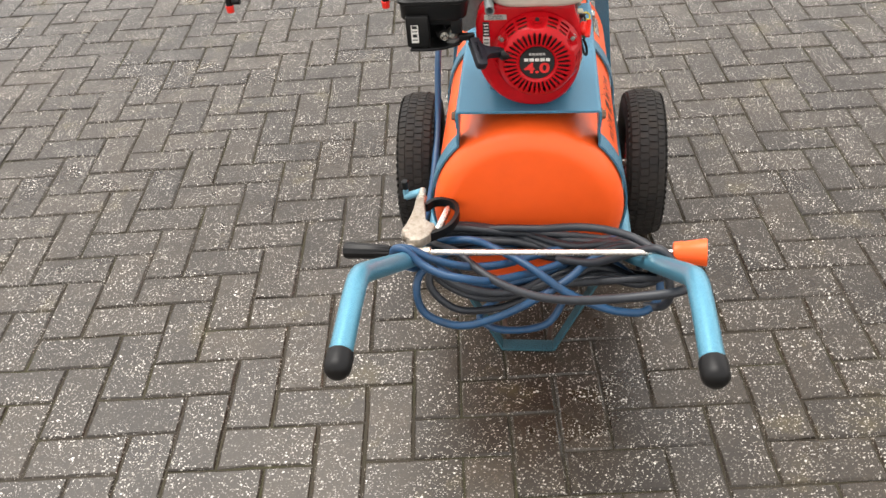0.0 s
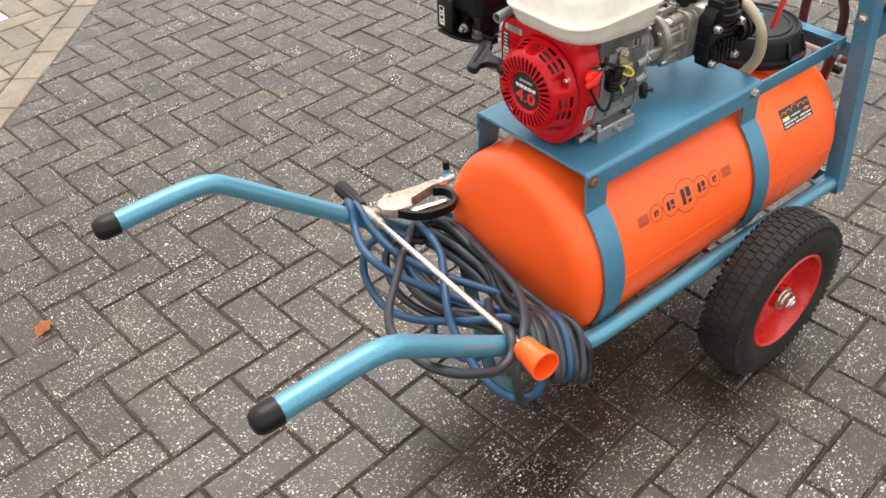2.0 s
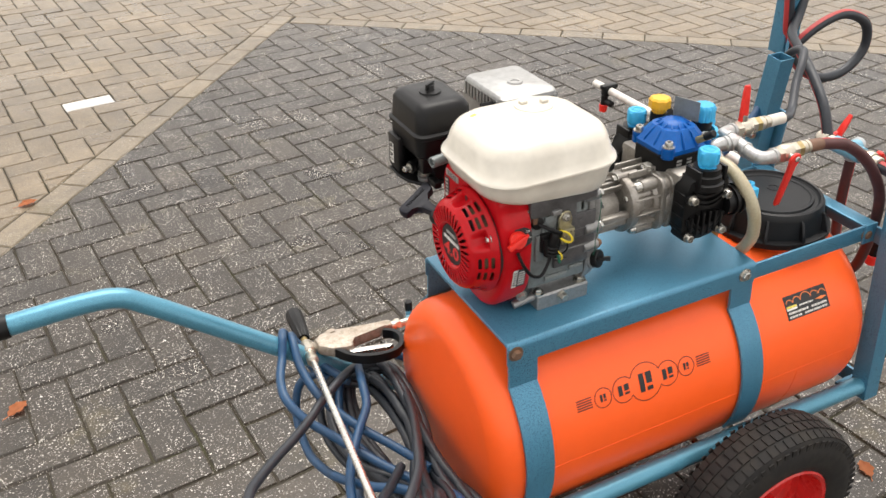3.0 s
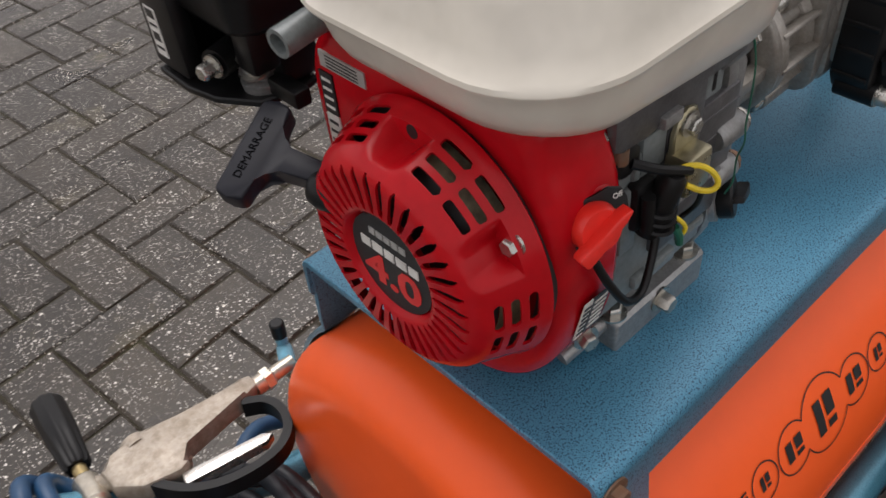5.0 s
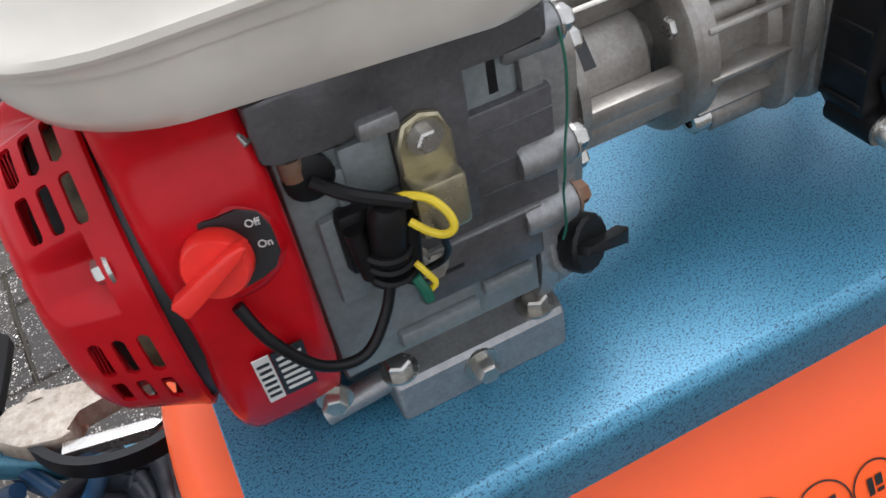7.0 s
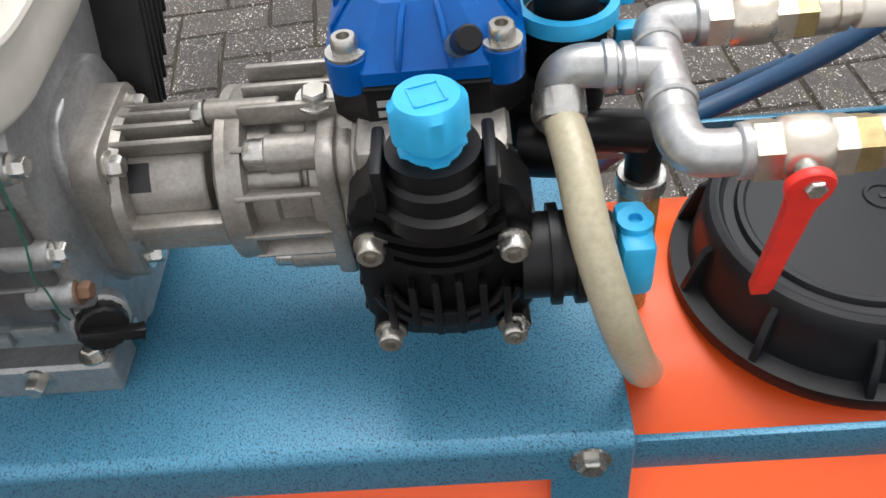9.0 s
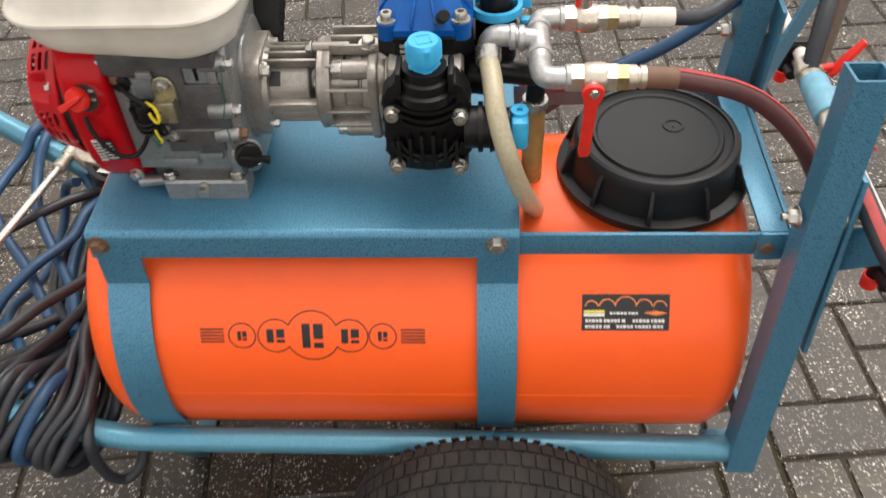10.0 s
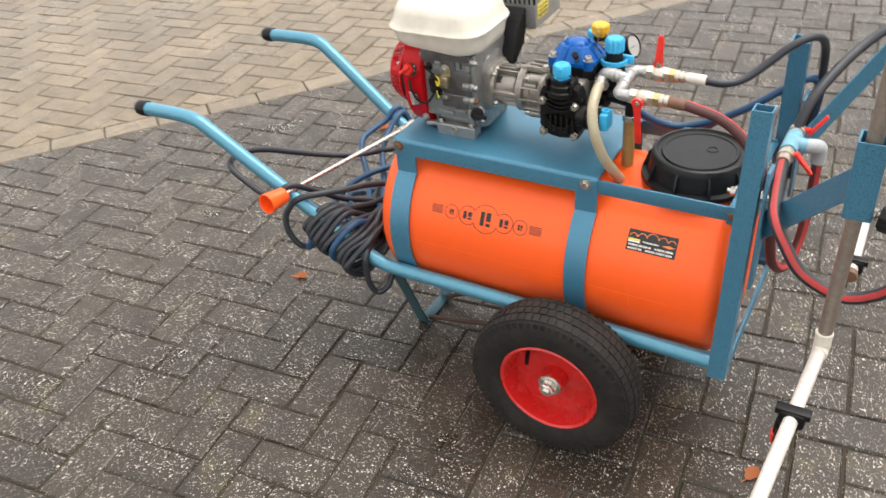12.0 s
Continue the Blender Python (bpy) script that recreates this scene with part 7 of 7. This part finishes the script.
def shrink(poly, by):
    """A convex outline with all its sides moved inwards."""
    n = len(poly)
    lines = []
    for a, b in zip(poly, poly[1:] + poly[:1]):
        dx, dy = b[0] - a[0], b[1] - a[1]
        L = math.hypot(dx, dy) or 1e-9
        nx, ny = -dy / L, dx / L
        lines.append((nx, ny, nx * a[0] + ny * a[1] + by))
    out = []
    for k in range(n):
        a, b = lines[k - 1], lines[k]
        det = a[0] * b[1] - a[1] * b[0]
        if abs(det) < 1e-6:
            return None
        out.append(((a[2] * b[1] - a[1] * b[2]) / det, (a[0] * b[2] - a[2] * b[0]) / det))
    return out


def paver_rows(poly, top, lean, rnd):
    """Vertices and faces of one paver with a worn, chamfered rim."""
    o, i = shrink(poly, 0.0021), shrink(poly, 0.0062)
    if o is None or i is None or area(i) < 0.0003:
        return None

    parts = [3 if math.hypot(q[0] - p[0], q[1] - p[1]) > 0.12 else 2 for p, q in zip(o, o[1:] + o[:1])]

    def split(ring, rough):
        out = []
        for p, q, k in zip(ring, ring[1:] + ring[:1], parts):
            for m in range(k):
                t = m / k
                out.append((p[0] + (q[0] - p[0]) * t + rnd.uniform(-rough, rough), p[1] + (q[1] - p[1]) * t + rnd.uniform(-rough, rough)))
        return out

    o, i = split(o, 0.0008), split(i, 0.0014)
    cx, cy = sum(p[0] for p in poly) / len(poly), sum(p[1] for p in poly) / len(poly)
    zt = lambda x, y: top + lean[0] * (x - cx) + lean[1] * (y - cy)
    n = len(o)
    verts = [(x, y, -0.03) for x, y in o] + [(x + rnd.uniform(-0.0006, 0.0006), y + rnd.uniform(-0.0006, 0.0006), zt(x, y) - rnd.uniform(0.003, 0.006)) for x, y in o] + [(x, y, zt(x, y)) for x, y in i]
    faces = [tuple(range(2 * n, 3 * n))]
    for r in (0, 1):
        for k in range(n):
            faces.append((r * n + k, r * n + (k + 1) % n, (r + 1) * n + (k + 1) % n, (r + 1) * n + k))
    return verts, faces


ground_mesh = bpy.data.meshes.new("ground")
gb = bm_new()
bmesh.ops.create_grid(gb, x_segments=8, y_segments=8, size=150)
for v in gb.verts:
    v.co.z = -0.0046
gb.to_mesh(ground_mesh)
gb.free()
ground_mesh.materials.append(M_JOINT)
ground = tagged(new("ground", ground_mesh), "sandy joint bed under the block paving", "ground", kind="structure")
PLACE[ground] = Matrix.Identity(4)


def pave():
    rnd = random.Random(11)
    single, joined = [], {}
    in_one = lambda x, y: EDGE_N1[0] * x + EDGE_N1[1] * y
    in_two = lambda x, y: EDGE_N2[0] * x + EDGE_N2[1] * y
    white_at = (-0.699, 2.842)
    for i in range(-60, 62):
        for j in range(-34, 72):
            c = (i + j) % 4
            if c == 0:
                cells = (i, j, 2, 1)
            elif c == 2:
                cells = (i, j, 1, 2)
            else:
                continue
            a, b, w, h = cells
            poly = [to_world(a, b), to_world(a + w, b), to_world(a + w, b + h), to_world(a, b + h)]
            cx, cy = sum(p[0] for p in poly) / 4, sum(p[1] for p in poly) / 4
            if not (-6.0 < cx < 6.0 and -3.4 < cy < 7.0):
                continue
            zone = [(M_PAVER, cut(cut(poly, EDGE_N1, EDGE_D1), EDGE_N2, EDGE_D2))]
            laid = [(x + BUFF_SHIFT[0], y + BUFF_SHIFT[1]) for x, y in poly]
            far1 = cut(laid, EDGE_N1, EDGE_D1 + COURSE, False)
            near1 = cut(laid, EDGE_N1, EDGE_D1 + COURSE)
            far2 = cut(near1, EDGE_N2, EDGE_D2 + COURSE, False) if len(near1) > 2 else []
            zone += [(M_PAVER_TAN, far1), (M_PAVER_TAN, far2)]
            for mt, q in zone:
                if len(q) < 3 or area(q) < 0.0016:
                    continue
                if mt is M_PAVER_TAN and math.hypot(cx + BUFF_SHIFT[0] - white_at[0], cy + BUFF_SHIFT[1] - white_at[1]) < 0.03:
                    mt = M_PAVER_WHITE
                whole = area(q) > 0.999 * 2 * PAVE * PAVE
                if whole and mt is M_PAVER and -1.60 < cx < 1.02 and -0.98 < cy < 1.36:
                    single.append((cx, cy, w))
                else:
                    got = paver_rows(q, rnd.uniform(-0.0012, 0.0012), (rnd.uniform(-0.012, 0.012), rnd.uniform(-0.012, 0.012)), rnd)
                    if got:
                        joined.setdefault(mt, []).append(got)
    # the straight edge courses, laid end to end
    for n, d, lim, dlim in ((EDGE_N1, EDGE_D1, EDGE_N2, EDGE_D2 + COURSE), (EDGE_N2, EDGE_D2, EDGE_N1, EDGE_D1)):
        t = (n[1], -n[0])
        for k in range(-50, 55):
            s0, s1 = k * 0.21, k * 0.21 + 0.21
            q = [(n[0] * dd + t[0] * ss, n[1] * dd + t[1] * ss) for ss, dd in ((s0, d), (s1, d), (s1, d + COURSE), (s0, d + COURSE))]
            if area(q) < 0:
                q = q[::-1]
            q = cut(q, lim, dlim)
            if len(q) < 3 or area(q) < 0.002 or not all(-6.2 < p[0] < 6.2 and -3.6 < p[1] < 7.2 for p in q):
                continue
            got = paver_rows(q, rnd.uniform(-0.001, 0.001), (0, 0), rnd)
            if got:
                joined.setdefault(M_PAVER_EDGE, []).append(got)
    # pavers round the cart, one by one
    shapes = []
    for k in range(8):
        q = [(-PAVE, -PAVE / 2), (PAVE, -PAVE / 2), (PAVE, PAVE / 2), (-PAVE, PAVE / 2)]
        v, f = paver_rows(q, 0.0, (0, 0), rnd)
        me = bpy.data.meshes.new("paver")
        me.from_pydata(v, [], f)
        me.materials.append(M_PAVER)
        shapes.append(me)
    for cx, cy, w in single:
        ob = new("paver", rnd.choice(shapes))
        ob.matrix_basis = pose(cx, cy, rnd.uniform(-0.0013, 0.0013), rnd.uniform(-0.7, 0.7), rnd.uniform(-0.5, 0.5), math.degrees(PAVE_TURN) + (0 if w == 2 else 90) + rnd.uniform(-0.35, 0.35) + rnd.choice((0, 180)))
        ob.parent = ground
    names = {M_PAVER: ("grey_pavers", "weathered grey concrete pavers in herringbone bond"), M_PAVER_TAN: ("buff_pavers", "buff concrete pavers in herringbone bond"),
             M_PAVER_EDGE: ("edge_pavers", "straight course of pale edging pavers"), M_PAVER_WHITE: ("white_paver", "single white marker paver")}
    for mt, pieces in joined.items():
        verts, faces = [], []
        for v, f in pieces:
            o = len(verts)
            verts += v
            faces += [tuple(o + k for k in q) for q in f]
        me = bpy.data.meshes.new(names[mt][0])
        me.from_pydata(verts, [], faces)
        me.materials.append(mt)
        ob = new(names[mt][0], me)
        ob.parent = ground
        tagged(ob, names[mt][1], kind="stuff")
    return len(single)


pave()
